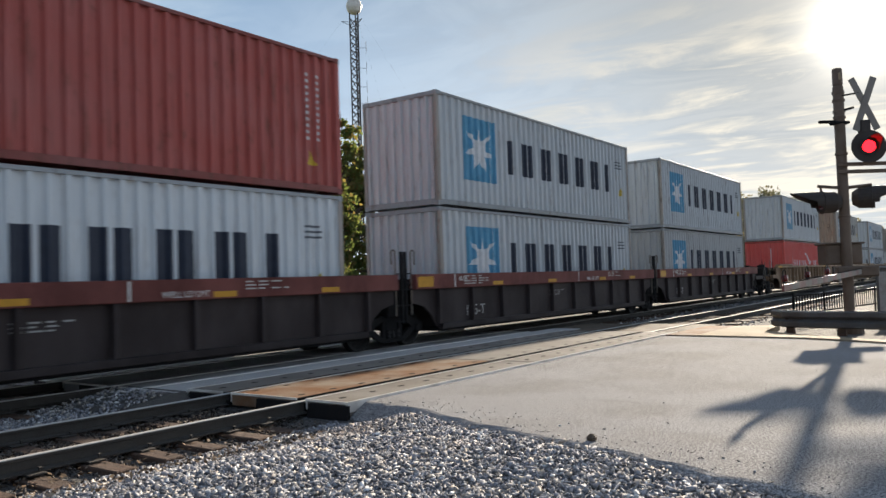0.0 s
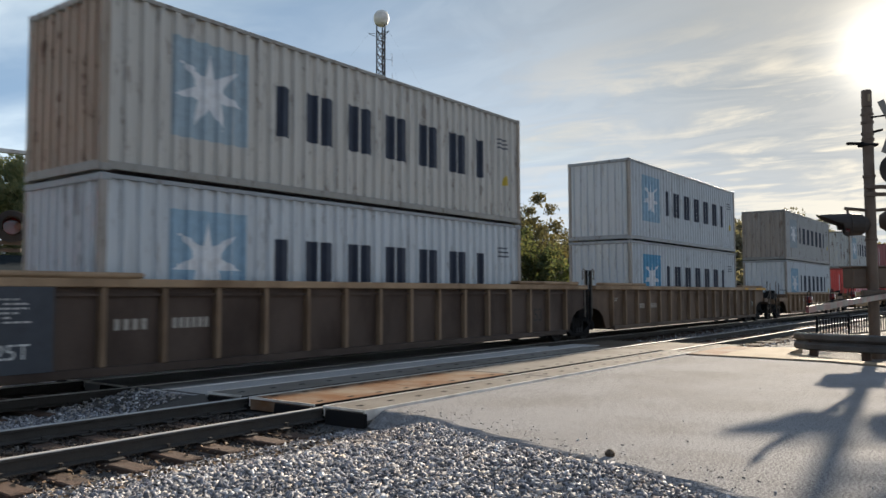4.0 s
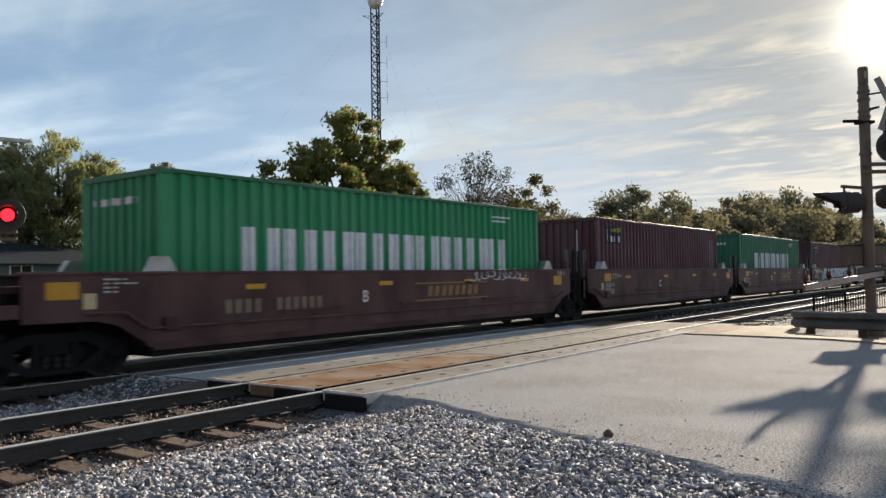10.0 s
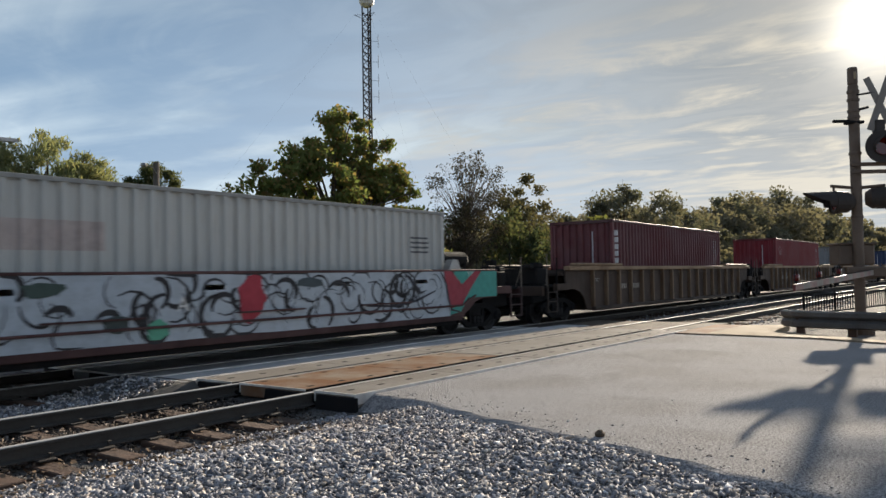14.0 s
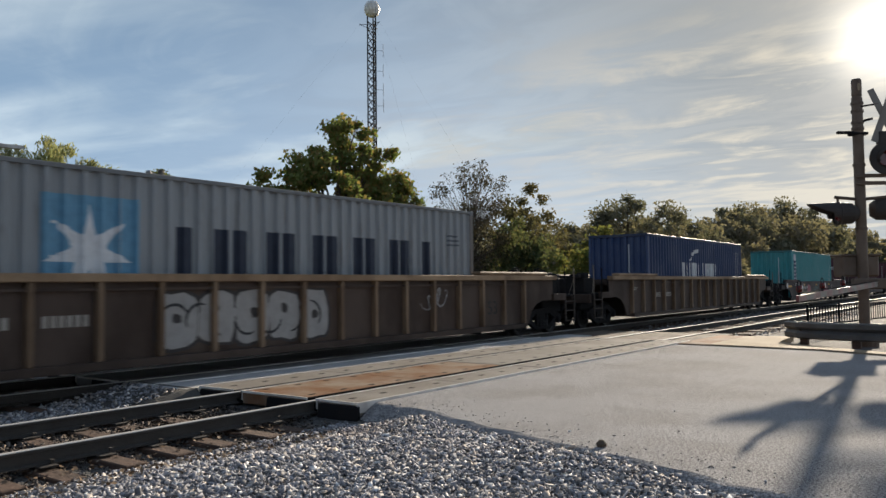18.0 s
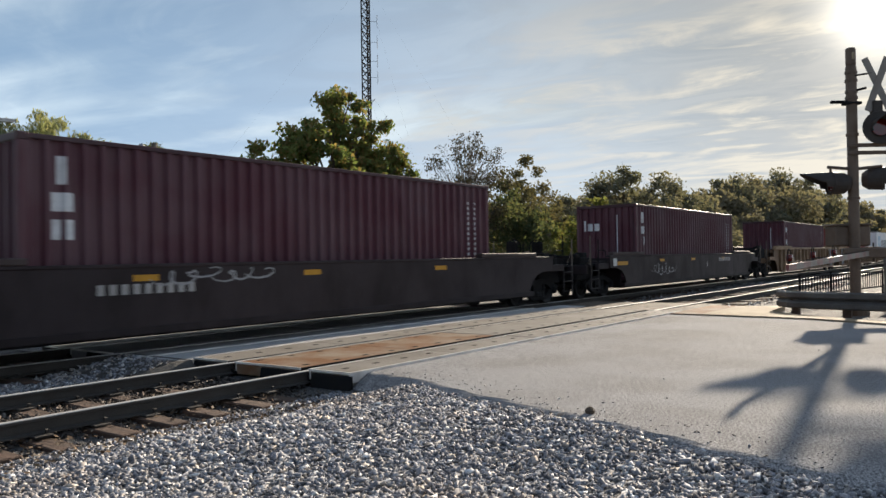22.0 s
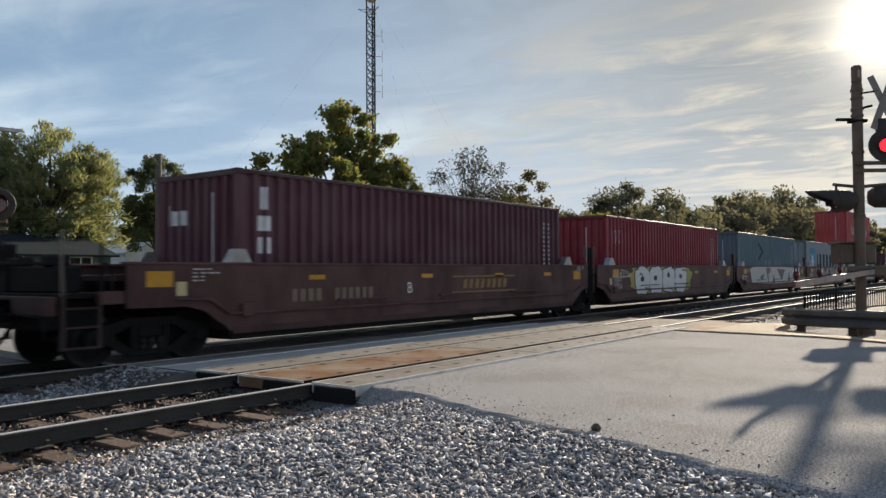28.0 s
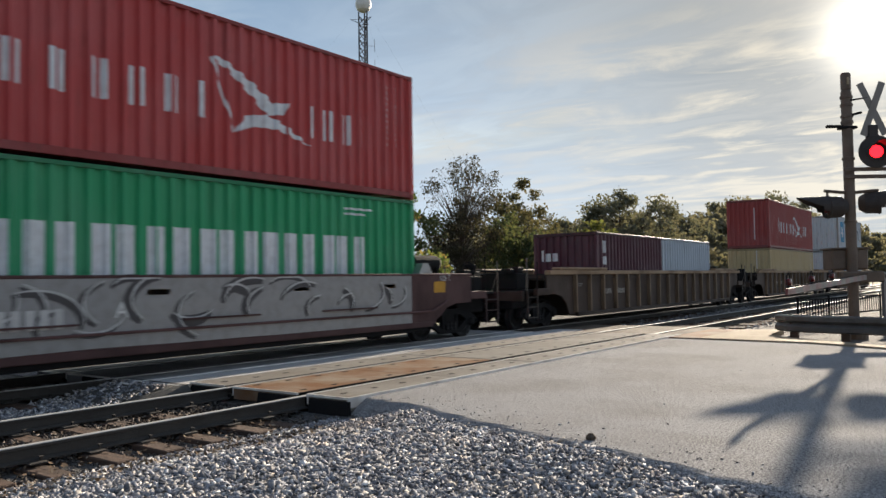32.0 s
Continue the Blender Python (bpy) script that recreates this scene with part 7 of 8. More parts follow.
def build_trees():
    # the large trees behind the houses
    tree(25.2, 50, [(0, 0, 5.2, 3.9, 4.0), (-2.8, 0, 5.6, 2.4, 3.3), (2.6, 0, 5.1, 2.5, 3.0), (0.4, 0, 2.4, 3.8, 1.4), (-4.6, 1, 4.8, 1.8, 2.6)], LEAF_B, "large feathery green tree behind the houses", 3, 420, 120, 0.11, 0.55, 0.32, limbs=6, spiky=0.55)
    tree(18.6, 51, masses(7.8, 3.4, 4), LEAF_B, "green tree with wispy branches", 4, 170, 110, 0.11, 0.55, limbs=5, spiky=0.55)
    tree(34.9, 53, [(0, 0, 5.2, 2.3, 3.9), (1.2, 0, 4.0, 2.6, 2.2), (-1.6, 0, 3.6, 1.8, 2.4), (0.4, 0, 7.0, 1.4, 1.9)], LEAF_C, "tall dark green tree behind a utility pole", 5, 100, 200, 0.11, 0.55, spiky=0.4)
    tree(42.4, 66, masses(5.6, 4.0, 6), LEAF_D, "low olive-green tree behind white sheds", 6, 70, 160, 0.14, 0.7)
    tree(47.8, 70, masses(5.0, 3.2, 46), LEAF_C, "low dark green tree", 47, 40, 90, 0.2, 0.7)
    # the maple: a broad dome, a lower shoulder beside it, branches drooping low
    tree(31.6, 31, [(1.4, 0, 8.8, 1.5, 1.5), (1.5, 0, 10.1, 0.6, 0.8), (-0.4, 0, 8.3, 1.5, 1.7), (-0.9, 0, 9.5, 0.5, 0.6), (-2.3, 0, 7.1, 1.4, 1.3), (-2.4, 0, 8.2, 0.3, 0.6), (-4.2, 0, 6.1, 1.3, 1.0), (-0.8, 0, 5.9, 2.7, 2.0), (2.0, 0, 6.6, 1.3, 1.6), (4.4, 0, 7.7, 1.3, 1.8), (3.2, 0, 6.4, 1.1, 1.2), (5.6, 0, 6.5, 1.1, 1.5), (4.8, 0, 5.4, 2.2, 1.9), (-4.8, 0, 4.2, 2.3, 1.8), (-0.5, 0, 3.4, 3.6, 2.0), (3.2, 0, 2.6, 3.0, 1.9), (-2.5, 0, 1.6, 3.8, 1.4), (-6.9, 0, 4.6, 0.8, 0.9)], LEAF_A, "broad maple tree with green and yellowing leaves", 17, 380, 125, 0.145, 0.47, 0.30)
    tree(27.2, 32, masses(4.2, 2.0, 8), LEAF_C, "dark green bush beside a maple", 8, 45, 110, 0.12, 0.5, name="bush", wood=False)
    tree(46.6, 32, [(0.4, 0, 6.9, 2.5, 3.0), (2.4, 0, 7.2, 2.0, 2.3), (-2.6, 0, 6.0, 2.0, 2.6), (0.5, 0, 4.0, 3.8, 2.2)], LEAF_H, "thin autumn tree with sparse leaves", 9, 210, 34, 0.095, 0.55, 0.12, limbs=1)
    tree(52.0, 31, masses(5.8, 3.6, 10), LEAF_C, "dark shrubby tree by the tracks", 10, 60, 110, 0.15, 0.6)
    tree(61.6, 36, masses(9.2, 5.6, 11), LEAF_D, "rounded olive tree by the railway", 11, 95, 110, 0.17, 0.8)
    tree(70.0, 33, masses(6.0, 4.2, 12), LEAF_E, "bright yellow-green shrub by the railway", 12, 60, 100, 0.2, 0.7)
    tree(57.0, 29, masses(4.2, 3.0, 14), LEAF_E, "bright yellow-green bush by the railway", 14, 40, 100, 0.15, 0.55, name="bush", wood=False)
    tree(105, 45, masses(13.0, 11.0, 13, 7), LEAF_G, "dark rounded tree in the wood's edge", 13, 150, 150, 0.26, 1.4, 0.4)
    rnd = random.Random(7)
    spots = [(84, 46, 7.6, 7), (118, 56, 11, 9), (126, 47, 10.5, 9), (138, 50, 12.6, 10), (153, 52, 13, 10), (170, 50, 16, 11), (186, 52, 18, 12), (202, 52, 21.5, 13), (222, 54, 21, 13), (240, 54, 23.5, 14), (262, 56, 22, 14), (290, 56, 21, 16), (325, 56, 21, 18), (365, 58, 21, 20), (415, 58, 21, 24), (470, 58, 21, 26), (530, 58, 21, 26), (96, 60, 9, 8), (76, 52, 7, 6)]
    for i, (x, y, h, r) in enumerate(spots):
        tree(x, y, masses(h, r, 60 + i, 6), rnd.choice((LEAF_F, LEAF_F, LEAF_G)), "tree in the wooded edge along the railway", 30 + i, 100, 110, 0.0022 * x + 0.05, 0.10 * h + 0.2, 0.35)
    # undergrowth between the trees
    for i, (x, y, h, r) in enumerate(((23.5, 30, 2.4, 2.2), (28.0, 28, 2.8, 2.6), (36.0, 28, 3.0, 2.8), (41.0, 33, 5.4, 3.4), (43.0, 36, 3.0, 2.6), (64.0, 28, 3.6, 3.4), (78.0, 30, 4.5, 4.0), (88.0, 34, 5.0, 4.5), (98.0, 36, 5.5, 5.0), (110, 38, 6, 6), (124, 40, 7, 7), (140, 42, 8, 8), (160, 42, 9, 9), (182, 44, 10, 10), (208, 44, 11, 12), (240, 46, 12, 15), (280, 48, 13, 18), (330, 48, 13, 22))):
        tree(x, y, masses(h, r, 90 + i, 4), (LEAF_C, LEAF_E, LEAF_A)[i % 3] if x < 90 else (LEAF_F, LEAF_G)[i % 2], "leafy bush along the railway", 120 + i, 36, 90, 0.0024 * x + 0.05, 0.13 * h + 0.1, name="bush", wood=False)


build_trees()


def building(name, label, x0, x1, y0, y1, eave, ridge, along, wall, roof, windows=()):
    """A gabled building: walls, two roof slopes, gables and framed windows in the wall that faces the tracks."""
    z = land((x0 + x1) / 2, y0)
    h = thing(name, label, "house" if name == "house" else "shed", at=pose(0, 0, z))
    for a in ((x0, x1, y0, y0 + 0.2), (x0, x1, y1 - 0.2, y1), (x0, x0 + 0.2, y0 + 0.2, y1 - 0.2), (x1 - 0.2, x1, y0 + 0.2, y1 - 0.2)):
        part("wall", Shape().box(*a, -0.4, eave), wall, h)
    xm, ym = (x0 + x1) / 2, (y0 + y1) / 2
    if along == "x":
        for x in (x0 + 0.003, x1 - 0.203):
            part("gable", Shape().prism([(y0, eave), (y1, eave), (ym, ridge)], "x", x, x + 0.2), wall, h)
        for ya, k in ((y0 - 0.4, 1), (y1 + 0.4, -1)):
            drop = (ridge - eave) / (ym - y0) * 0.4
            part("roof", Shape().prism([(ya, eave - drop + 0.03), (ym, ridge + 0.03), (ym, ridge + 0.15), (ya, eave - drop + 0.15)], "x", x0 - 0.35, x1 + 0.35), roof, h, "shingled roof slope")
    else:
        for y in (y0 + 0.003, y1 - 0.203):
            part("gable", Shape().prism([(x0, eave), (x1, eave), (xm, ridge)], "y", y, y + 0.2), wall, h)
        for xa in (x0 - 0.3, x1 + 0.3):
            drop = (ridge - eave) / (xm - x0) * 0.3
            part("roof", Shape().prism([(xa, eave - drop + 0.03), (xm, ridge + 0.03), (xm, ridge + 0.14), (xa, eave - drop + 0.14)], "y", y0 - 0.3, y1 + 0.3), roof, h, "pale metal roof slope")
    for wx, wz, ww, wh in windows:
        w = part("window", Shape().box(wx - ww / 2, wx + ww / 2, y0 - 0.03, y0 + 0.02, wz - wh / 2, wz + wh / 2), M_GLASS, h, "dark window pane")
        for q in ((wx - ww / 2 - 0.09, wx - ww / 2, wz - wh / 2 - 0.09, wz + wh / 2 + 0.09), (wx + ww / 2, wx + ww / 2 + 0.09, wz - wh / 2 - 0.09, wz + wh / 2 + 0.09), (wx - ww / 2, wx + ww / 2, wz + wh / 2, wz + wh / 2 + 0.09), (wx - ww / 2, wx + ww / 2, wz - wh / 2 - 0.09, wz - wh / 2), (wx - 0.03, wx + 0.03, wz - wh / 2, wz + wh / 2)):
            part("window_frame", Shape().box(q[0], q[1], y0 - 0.07, y0 - 0.0, q[2], q[3]), M_PALEWALL, w, "white window frame")
    return h


building("house", "single-storey house with blue-grey siding and white window frames", 12.6, 26.2, 44.5, 52.0, 1.6, 2.75, "x", M_SIDING, M_ROOF, ((24.3, 1.05, 1.25, 0.8), (20.4, 1.05, 1.1, 0.9), (16.4, 1.05, 1.1, 0.9)))
building("shed", "low white gabled shed among trees", 36.6, 41.8, 60, 70, 1.4, 2.3, "y", M_PALEWALL, M_METALROOF)
building("house", "small white house with a dark gabled roof", 40.6, 43.6, 63, 72, 1.5, 2.7, "y", M_PALEWALL, M_ROOF)
building("shed", "white gabled garage behind a parked car", 44.6, 47.4, 62, 70, 1.35, 2.25, "y", M_PALEWALL, M_METALROOF)


def parked_car(x, y, turn, label, paint=None):
    c = thing("parked_car", label, "car", at=pose(x, y, land(x, y), 0, 0, turn))
    body = [(-2.2, 0.35), (-2.25, 0.75), (-2.0, 0.92), (-0.95, 0.98), (1.5, 0.98), (2.15, 0.9), (2.25, 0.6), (2.2, 0.3)]
    cabin = [(-1.05, 0.97), (-0.45, 1.42), (0.9, 1.45), (1.6, 0.97)]
    part("body", Shape().prism(body, "y", -0.85, 0.85), paint or M_CARWHITE, c)
    part("cabin", Shape().prism(cabin, "y", -0.70, 0.70), M_GLASS, c, "dark glazed cabin")
    part("roof", Shape().box(-0.5, 0.95, -0.68, 0.68, 1.42, 1.48, 0.02), paint or M_CARWHITE, c)
    for wx in (-1.4, 1.4):
        for wy in (-0.78, 0.78):
            w = part("wheel", Shape().lathe([(0.2, -0.1), (0.31, -0.1), (0.33, 0.0), (0.31, 0.1), (0.2, 0.1)], (wx, wy, 0.33), "y", 16), M_RUBBER, c)
            part("rim", Shape().lathe([(0.0, -0.09), (0.2, -0.08), (0.2, 0.08), (0.0, 0.09)], (wx, wy, 0.33), "y", 12), M_GALV, w)
    for wy in (-0.6, 0.6):
        part("headlight", Shape().box(-2.26, -2.16, wy - 0.18, wy + 0.18, 0.66, 0.80, 0.02), M_GALV, c)


parked_car(45.0, 60.0, 62, "white car parked before a pale garage")


def build_poles():
    p = thing("utility_pole", "stout wooden utility pole with a bracket lamp at its top", "utility pole", at=pose(23.85, 36, land(23.85, 36)))
    part("pole", Shape().rod((0, 0, -0.3), (0, 0, 7.15), 0.19, 10, 0.15), M_POLE, p)
    part("arm", Shape().pipe([(0, -0.1, 6.5), (-0.3, -0.15, 6.85), (-0.75, -0.2, 6.95)], 0.03), M_GALV, p, "thin curved lamp arm")
    part("lamp_head", Shape().lathe([(0.0, 0.16), (0.10, 0.13), (0.17, 0.0), (0.13, -0.08), (0.0, -0.1)], (-0.85, -0.2, 6.88), "z", 12), M_GALV, p, "grey lamp head")
    part("wire", Shape().pipe([(0, 0, 4.0), (-6, 2, 3.55), (-12, 4, 3.45), (-20, 7, 3.6)], 0.015, 4), M_RUBBER, p, "slack black wire")
    s = thing("street_lamp", "slim steel street lamp with a long flat head", "street lamp", at=pose(10.6, 30, land(10.6, 30)))
    part("pole", Shape().rod((0, 0, -0.3), (0, 0, 6.4), 0.08, 10, 0.06), M_GALV, s)
    part("arm", Shape().rod((0, 0, 6.35), (2.2, 0, 6.55), 0.035, 6), M_GALV, s)
    part("lamp_head", Shape().prism([(1.9, 6.50), (3.35, 6.56), (3.45, 6.62), (3.3, 6.68), (1.9, 6.64)], "y", -0.14, 0.14), M_GALV, s, "flat grey lamp head")


build_poles()


def build_tower(x, y):
    tw = thing("radio_tower", "tall slim lattice radio tower with a white round drum on top", "tower", at=pose(x, y, -0.15))
    w, top = 0.56, 33.0
    legs = [(w * math.cos(a), w * math.sin(a)) for a in (0.5, 0.5 + 2 * math.pi / 3, 0.5 + 4 * math.pi / 3)]
    for lx, ly in legs:
        part("leg", Shape().rod((lx, ly, 0), (lx, ly, top), 0.085, 6), M_TOWER, tw)
    br = Shape()
    z = 0.0
    while z < top - 0.9:
        for i in range(3):
            a, b = legs[i], legs[(i + 1) % 3]
            br.rod((*a, z), (*b, z + 0.9), 0.046, 4)
            br.rod((*b, z), (*a, z + 0.9), 0.046, 4)
        z += 0.9
    part("bracing", br, M_TOWER, tw, "crossed steel bracing")
    drum = Shape().lathe([(0.0, 0.0), (0.42, 0.06), (0.74, 0.3), (0.9, 0.7), (0.92, 1.0), (0.84, 1.4), (0.6, 1.75), (0.3, 1.9), (0.0, 1.95)], (0.0, 0.0, 32.9), "z", 24)
    part("drum", drum, M_WHITE, tw, "white drum-shaped antenna housing")
    for zz in (19.6, 31.9):
        ring = Shape()
        for a in (0.3, 2.4, 4.5):
            ring.rod((0, 0, zz - 0.5), (1.5 * math.cos(a), 1.5 * math.sin(a), zz + 0.1), 0.035, 5)
            ring.rod((0, 0, zz + 0.1), (1.5 * math.cos(a), 1.5 * math.sin(a), zz + 0.1), 0.03, 5)
        part("guy_bracket", ring, M_TOWER, tw, "star-shaped guy bracket")
    for i, (zz, s) in enumerate(((22.5, 1), (24.4, 1), (26.6, 1), (29.0, 1))):
        an = Shape().rod((0, 0, zz), (1.0 * s, -0.8, zz), 0.022, 5).rod((1.0 * s, -0.8, zz - 0.7), (1.0 * s, -0.8, zz + 0.8), 0.025, 5)
        part("antenna", an, M_TOWER, tw, "whip antenna on a bracket")
    for a in (0.3, 2.4, 4.5):
        for zz, d in ((31.9, 26), (19.6, 20)):
            part("guy_wire", Shape().rod((1.5 * math.cos(a), 1.5 * math.sin(a), zz), (d * math.cos(a), d * math.sin(a), 0), 0.003, 4), M_TOWER, tw, "thin guy wire")
    return tw


build_tower(67.2, 59.7)


# ---- the crossing signals, the gate and the guard rail ----
FLASH_DISCS = []            # (added covering disc, first flash, its pose in the lamp)


def lamp(parent, x, y, z, turn, first, lit=True, disc=0.40, k=1.3):
    """A hooded flashing lamp; an added disc, no part of such a lamp, covers its red light and draws back into the
    housing when it flashes.
    """
    m = pose(x, y, z, 0, 0, turn)
    back = part("target_disc", Shape().lathe([(0.0, 0.03), (disc - 0.01, 0.03), (disc, 0.015), (disc - 0.01, 0.0), (0.0, 0.0)], (0, 0, 0), "y", 28), M_BLACK, parent, "round black backing disc")
    back.matrix_basis = m
    body = Shape().lathe([(0.0, 0.30 * k), (0.10 * k, 0.29 * k), (0.165 * k, 0.20 * k), (0.175 * k, 0.03), (0.175 * k, -0.04)], (0, 0, 0), "y", 20)
    part("housing", body, M_BLACK, back, "black lamp housing")
    hood, n = Shape(), 18
    for r in (0.176 * k, 0.166 * k):
        ring = []
        for i in range(n + 1):
            a = math.radians(-25 + 230 * i / n)
            long = (0.10 + 0.36 * max(0.0, math.sin(a)) ** 0.8) * k
            ring.append(((r * math.cos(a), -0.03, r * math.sin(a)), (r * 0.94 * math.cos(a), -long, r * 0.94 * math.sin(a))))
        hood.add([p for pair in ring for p in pair], [(2 * i, 2 * i + 2, 2 * i + 3, 2 * i + 1) for i in range(n)])
    part("hood", hood, M_BLACK, back, "long black hood")
    part("light", Shape().lathe([(0.0, -0.006), (0.115 * k, -0.002), (0.12 * k, 0.004), (0.0, 0.006)], (0, 0, 0), "y", 24), M_LIT if lit else M_LENS, back, "glowing red light" if lit else "dark red lens")
    if lit:
        # invented cover: hides the glow so the lamp looks switched off
        sh = part("shutter", Shape().lathe([(0.0, -0.006), (0.148 * k, -0.004), (0.154 * k, 0.0), (0.148 * k, 0.004), (0.0, 0.006)], (0, 0, 0), "y", 24), M_LENS, back, "added dark red disc covering the light between flashes")
        sh.matrix_basis = pose(0, -0.025, 0)
        FLASH_DISCS.append((sh, first))
    return back


def lower_arm(sg):
    """A bent arm with one hooded lamp to each side."""
    part("cross_arm", Shape().pipe([(-0.62, 0.0, 3.52), (0.0, 0.0, 3.46), (0.7, 0.0, 3.52)], 0.04, 8).rod((-0.55, 0, 3.5), (-0.55, 0, 3.25), 0.03).rod((0.64, 0, 3.5), (0.64, 0, 3.3), 0.03), M_MAST, sg, "bent steel cross arm")
    lamp(sg, -0.56, 0.0, 3.12, -96, 0.0, False, 0.29, 1.55)
    lamp(sg, 0.72, 0.0, 3.22, 62, 0.0, False, 0.29, 1.55)


def signal(name, at, label, gate=True, drop=0.0):
    sg = thing(name, label, "crossing signal", at=at)
    mast = part("mast", Shape().lathe([(0.125, -0.1), (0.125, 5.95), (0.105, 6.0), (0.118, 6.02), (0.118, 6.38), (0.10, 6.42), (0.0, 6.42)], (0, 0, 0), "z", 18), M_MAST, sg, "thick weathered steel mast")
    part("mast_cap_slot", Shape().box(-0.03, 0.03, -0.13, -0.10, 6.12, 6.30, 0.01), M_PAD, mast, "pale slot near the top")
    part("base", Shape().lathe([(0.30, -0.1), (0.30, 0.06), (0.17, 0.12), (0.15, 0.32), (0.126, 0.34)], (0, 0, 0), "z", 16), M_MAST, sg, "cast base")
    for zz in (5.82, 5.62, 5.35, 5.20, 4.30, 2.75):
        part("band", Shape().lathe([(0.128, zz - 0.035), (0.145, zz - 0.03), (0.145, zz + 0.03), (0.128, zz + 0.035)], (0, 0, 0), "z", 16), M_MAST, sg)
    for s in (-1, 1):
        a = Matrix.Translation((0.56, -0.14, 5.50)) @ Euler((0, radians(s * 67 - 2), 0)).to_matrix().to_4x4()
        b = part("crossbuck_blade", Shape().box(-0.70, 0.70, -0.008 + s * 0.009, 0.008 + s * 0.009, -0.085, 0.085, 0.004), M_BACKLITWHITE, sg, "white crossbuck blade, greyed for its backlit side")
        b.matrix_basis = a
    part("crossbuck_bracket", Shape().pipe([(0.0, -0.1, 5.72), (0.22, -0.12, 5.75), (0.45, -0.12, 5.78)], 0.022), M_STEEL, sg)
    part("crossbuck_bracket", Shape().rod((0.0, -0.1, 5.35), (0.3, -0.12, 5.42), 0.03), M_STEEL, sg)
    part("finger_arm", Shape().box(-0.52, -0.1, -0.05, 0.05, 5.07, 5.14, 0.02).box(-0.2, 0.2, -0.13, 0.13, 5.03, 5.1, 0.02), M_STEEL, sg, "short steel side arm")
    # the upper pair, with two straight beams
    for zz in (4.02 - drop, 3.84 - drop):
        part("beam", Shape().box(-0.20, 1.7, -0.20, -0.12, zz - 0.045, zz + 0.045, 0.01), M_MAST, sg, "steel cross beam")
    lamp(sg, 0.50, -0.35, 4.42 - drop, -12, 0.0)
    part("bracket", Shape().rod((0.5, -0.16, 4.05 - drop), (0.5, -0.12, 4.42 - drop), 0.04, 8), M_BLACK, sg)
    part("bell", Shape().box(0.42, 0.66, -0.2, 0.0, 4.80 - drop, 5.1 - drop, 0.02), M_BLACK, sg, "black bell housing")
    lamp(sg, 1.45, -0.35, 4.42 - drop, -12, 0.515)
    # the lower arm, with one lamp to each side
    if not drop:
        lower_arm(sg)
    if gate:
        box = part("gate_machine", Shape().box(-0.46, 0.44, 0.05, 0.55, 1.58, 2.10, 0.04), M_MAST, sg, "dark gate machine housing")
        part("machine_lid", Shape().box(-0.5, 0.48, 0.0, 0.6, 2.08, 2.13, 0.02), M_MAST, box)
        part("counterweight_beam", Shape().box(-0.40, 0.62, -0.32, -0.16, 1.28, 1.54, 0.03), M_MAST, sg, "thick steel gate beam")
    return sg


MAST_AT = (21.25, 3.07)
front = signal("crossing_signal", pose(*MAST_AT, 0, 0, 0, -53.7), "weathered crossing signal mast with crossbuck and hooded red lights")
signal("crossing_signal", pose(7.495, 20.64, -0.1, 0, 0, -12), "crossing signal mast with red lights beyond the tracks", False, 1.14)


def build_gate():
    g = thing("crossing_gate", "lowered crossing gate arm with red and white bands", "gate")
    a, b = Vector((21.0, 2.75, 1.40)), Vector((12.2, 2.62, 1.24))
    n = 16
    for i in range(n):
        p, q = a.lerp(b, i / n), a.lerp(b, (i + 1) / n)
        h0, h1 = 0.058 - 0.012 * i / n, 0.058 - 0.012 * (i + 1) / n
        v = [(c.x, c.y + dy, c.z + dz) for c, h in ((p, h0), (q, h1)) for dy, dz in ((-0.02, -h), (0.02, -h), (0.02, h), (-0.02, h))]
        s = Shape().add(v, [(0, 1, 2, 3), (7, 6, 5, 4), (0, 4, 5, 1), (1, 5, 6, 2), (2, 6, 7, 3), (3, 7, 4, 0)])
        part("band", s, M_RED if i % 2 else M_BACKLITWHITE, g, "red band" if i % 2 else "white band")
    for t in (0.55, 0.78, 0.985):
        c = a.lerp(b, t)
        body = part("gate_light", Shape().lathe([(0.0, -0.05), (0.05, -0.045), (0.055, 0.03), (0.0, 0.05)], (c.x, c.y, c.z + 0.14), "y", 12), M_LENS, g, "small red arm light")
        part("light_bracket", Shape().pipe([(c.x, c.y, c.z + 0.05), (c.x, c.y, c.z + 0.1)], 0.015).pipe([(c.x - 0.09, c.y, c.z + 0.06), (c.x - 0.09, c.y, c.z + 0.24), (c.x, c.y, c.z + 0.27), (c.x + 0.09, c.y, c.z + 0.24), (c.x + 0.09, c.y, c.z + 0.06)], 0.008), M_STEEL, body)
    part("cable", Shape().pipe([tuple(a.lerp(b, i / 8) + Vector((0, -0.03, 0.085 - 0.015 * (i % 2)))) for i in range(9)], 0.010), M_RUBBER, g, "thin black cable")


build_gate()


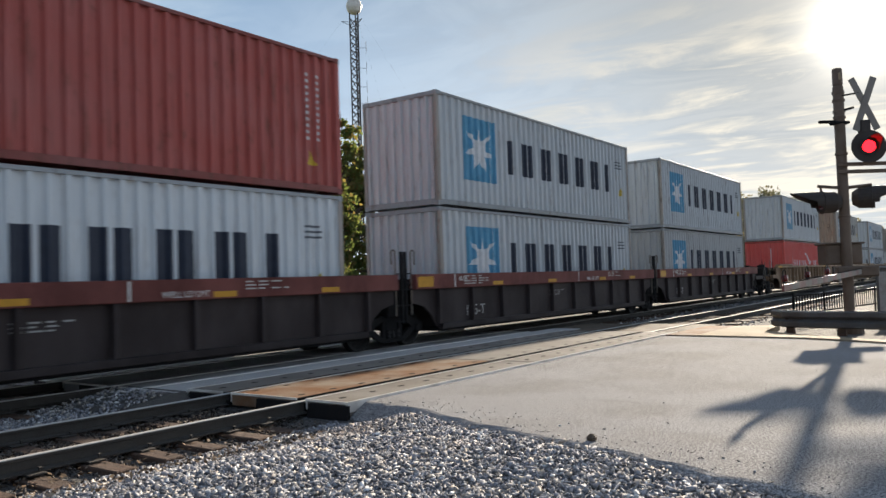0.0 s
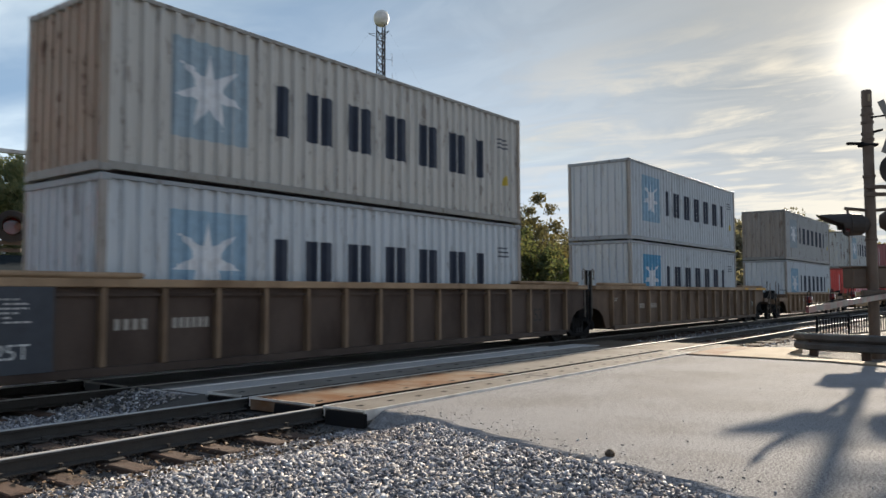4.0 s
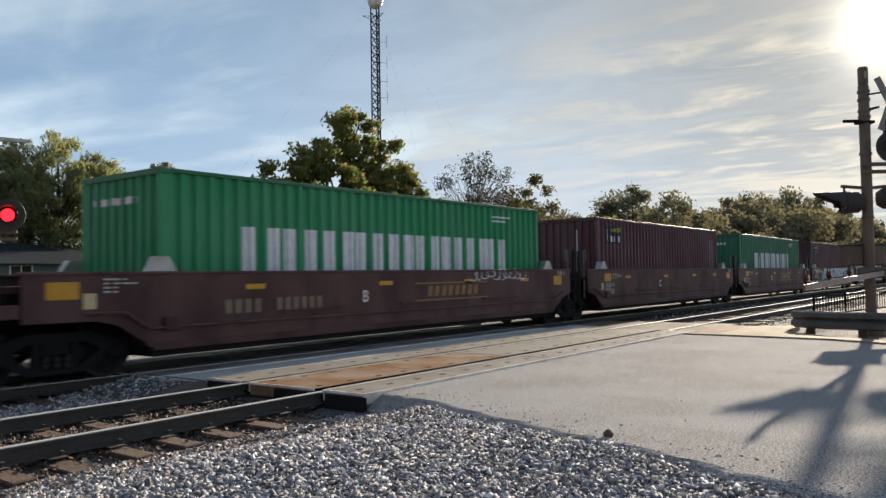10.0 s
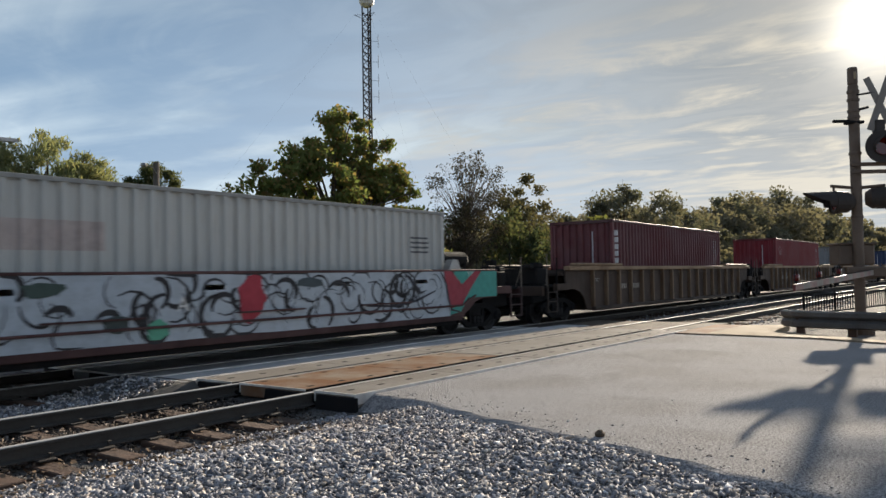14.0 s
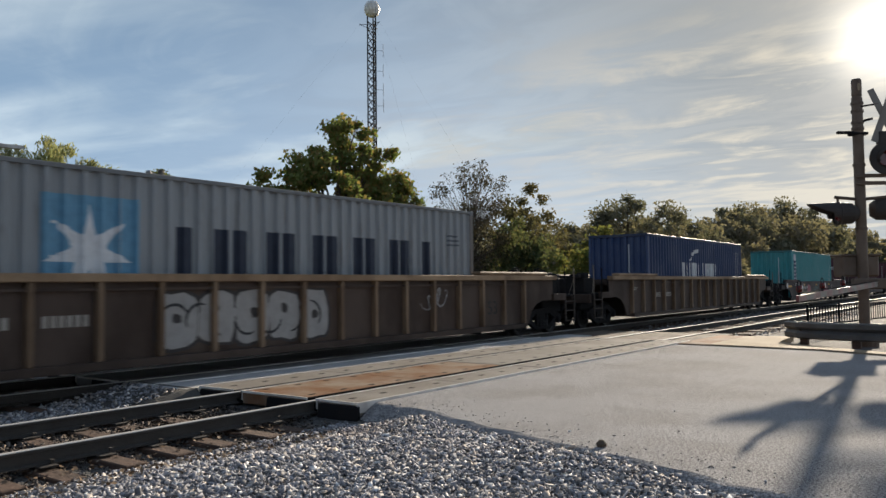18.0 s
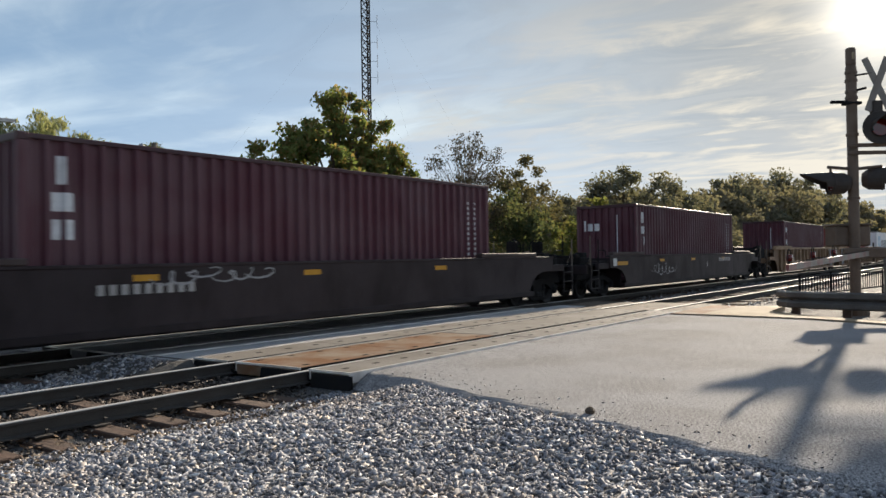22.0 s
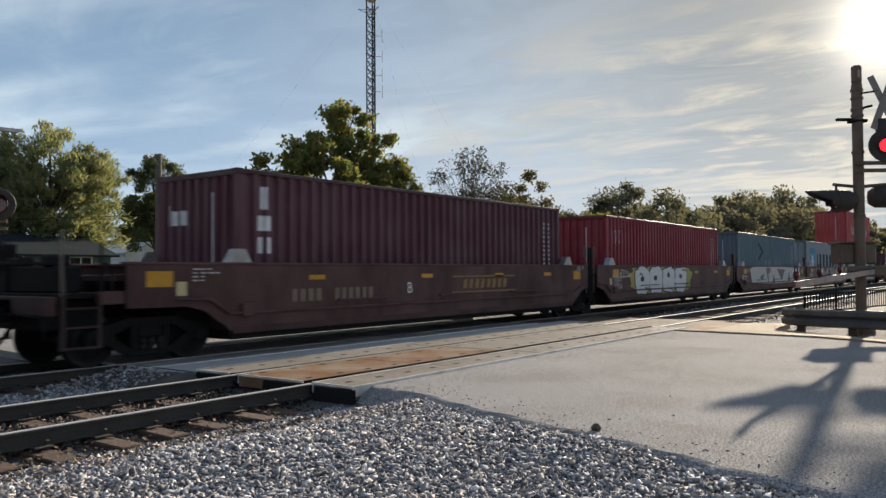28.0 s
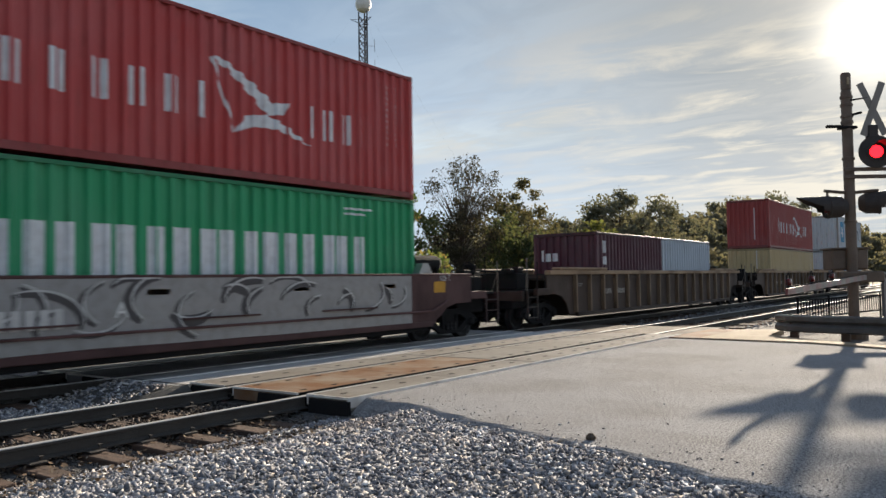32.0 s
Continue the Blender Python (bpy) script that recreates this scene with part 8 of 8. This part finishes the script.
def build_guard():
    """A steel beam barrier along the road before the mast."""
    g = thing("guard_rail", "dull galvanised beam guard rail on wooden posts", "guard rail")
    pts = [(21.1, 4.78), (20.70, 4.45), (20.45, 3.9), (20.2, 2.8), (19.7, 0.6), (18.6, -3.0), (17.2, -7.0)]
    prof = [(0.0, 0.69), (-0.08, 0.65), (-0.08, 0.55), (0.0, 0.48), (-0.08, 0.41), (-0.08, 0.31), (0.0, 0.27)]
    s = Shape()
    norm = []
    for i, p in enumerate(pts):
        q, r = pts[max(0, i - 1)], pts[min(len(pts) - 1, i + 1)]
        d = Vector((r[0] - q[0], r[1] - q[1])).normalized()
        norm.append((-d.y, d.x))
    verts, k = [], len(prof)
    for (px, py), (nx, ny) in zip(pts, norm):
        for th in (0.0, 0.012):
            for o, z in prof:
                verts.append((px + nx * (o - th), py + ny * (o - th), z - 0.19))
    faces = []
    for i in range(len(pts) - 1):
        for side in (0, k):
            for j in range(k - 1):
                a = i * 2 * k + side + j
                faces.append((a, a + 1, a + 1 + 2 * k, a + 2 * k))
        for j in (0, k - 1):
            a = i * 2 * k + j
            faces.append((a, a + k, a + 3 * k, a + 2 * k))
    s.add(verts, faces)
    part("beam", s, M_GUARD, g, "ribbed steel beam")
    for t in (1.3, 2.75, 3.5, 4.3, 5.0, 5.6):
        i = min(int(t), len(pts) - 2)
        w = t - i
        x, y = pts[i][0] * (1 - w) + pts[i + 1][0] * w + 0.16, pts[i][1] * (1 - w) + pts[i + 1][1] * w + 0.05
        part("post", Shape().box(x - 0.09, x + 0.09, y - 0.09, y + 0.09, -0.2, 0.48, 0.012), M_TIE, g, "weathered wooden post")
        part("spacer_block", Shape().box(x - 0.15, x - 0.08, y - 0.08, y + 0.08, 0.20, 0.48, 0.01), M_TIE, g)


build_guard()


def build_railing():
    """A low picket railing past the mast, beside the near track."""
    r = thing("railing", "low steel picket railing beside the track", "railing")
    a, b = Vector((24.0, 4.9, 0)), Vector((31.0, 3.6, 0))
    for z in (0.22, 0.74):
        part("rail", Shape().rod(a + Vector((0, 0, z)), b + Vector((0, 0, z)), 0.025, 6), M_STEEL, r)
    n = 34
    me = Shape().box(-0.012, 0.012, -0.012, 0.012, 0.2, 0.76).mesh("picket", M_STEEL)
    for i in range(n + 1):
        o = new("picket", me)
        o.parent, o.location = r, a.lerp(b, i / n)
    for i in range(0, n + 1, 11):
        c = a.lerp(b, i / n)
        part("post", Shape().box(c.x - 0.03, c.x + 0.03, c.y - 0.03, c.y + 0.03, -0.2, 0.82, 0.005), M_STEEL, r)
    cab = thing("relay_cabinet", "small dark steel relay cabinet by the track", "cabinet")
    part("body", Shape().box(26.6, 27.3, 2.4, 3.1, -0.15, 1.45, 0.02), M_GUARD, cab)
    part("roof", Shape().box(26.5, 27.4, 2.3, 3.2, 1.45, 1.52, 0.02), M_GALV, cab)
    part("door", Shape().box(26.58, 26.6, 2.48, 3.02, 0.0, 1.35, 0.005), M_GALV, cab)


build_railing()


# ---- what moves ----
def motions():
    for ob, s, z in MOVERS:
        walk(ob, [(2.0 * i, pose(s - d, FAR_Y, z)) for i, d in enumerate(TICKS)])
    # wheels turn while they pass, one row for less than a quarter turn
    ride = [2.0 * i for i in range(len(TICKS))]
    for w, s, x in WHEELS:
        ts = [i / 30.0 for i in range(961) if -6.0 < s + x - float(np.interp(i / 30.0, ride, TICKS)) < 75.0]
        if not ts:
            continue
        ang = [math.degrees((float(np.interp(t, ride, TICKS))) / 0.425) for t in ts]
        rows = [(t, pose(x, 0, 0.425, 0, -a, 0)) for t, a in zip(ts, ang)]
        if ts[0] > 0.0:
            rows.insert(0, (0.0, rows[0][1]))
        if ts[-1] < 32.0:
            rows.append((32.0, rows[-1][1]))
        walk(w, rows)
    # the lamps flash in turn: each added covering disc is drawn back for half of every 1.03 s
    for sh, first in FLASH_DISCS:
        rows = []
        t = first - 0.25
        while t < 32.0:
            for dt, back in ((0.0, -0.025), (0.05, 0.016), (0.47, 0.016), (0.52, -0.025)):
                if 0.0 < t + dt < 32.0:
                    rows.append((t + dt, back))
            t += 1.03
        rows = [(0.0, 0.016 if first < 0.2 else -0.025)] + rows + [(32.0, rows[-1][1])]
        walk(sh, [(t, pose(0, back, 0)) for t, back in rows])


motions()
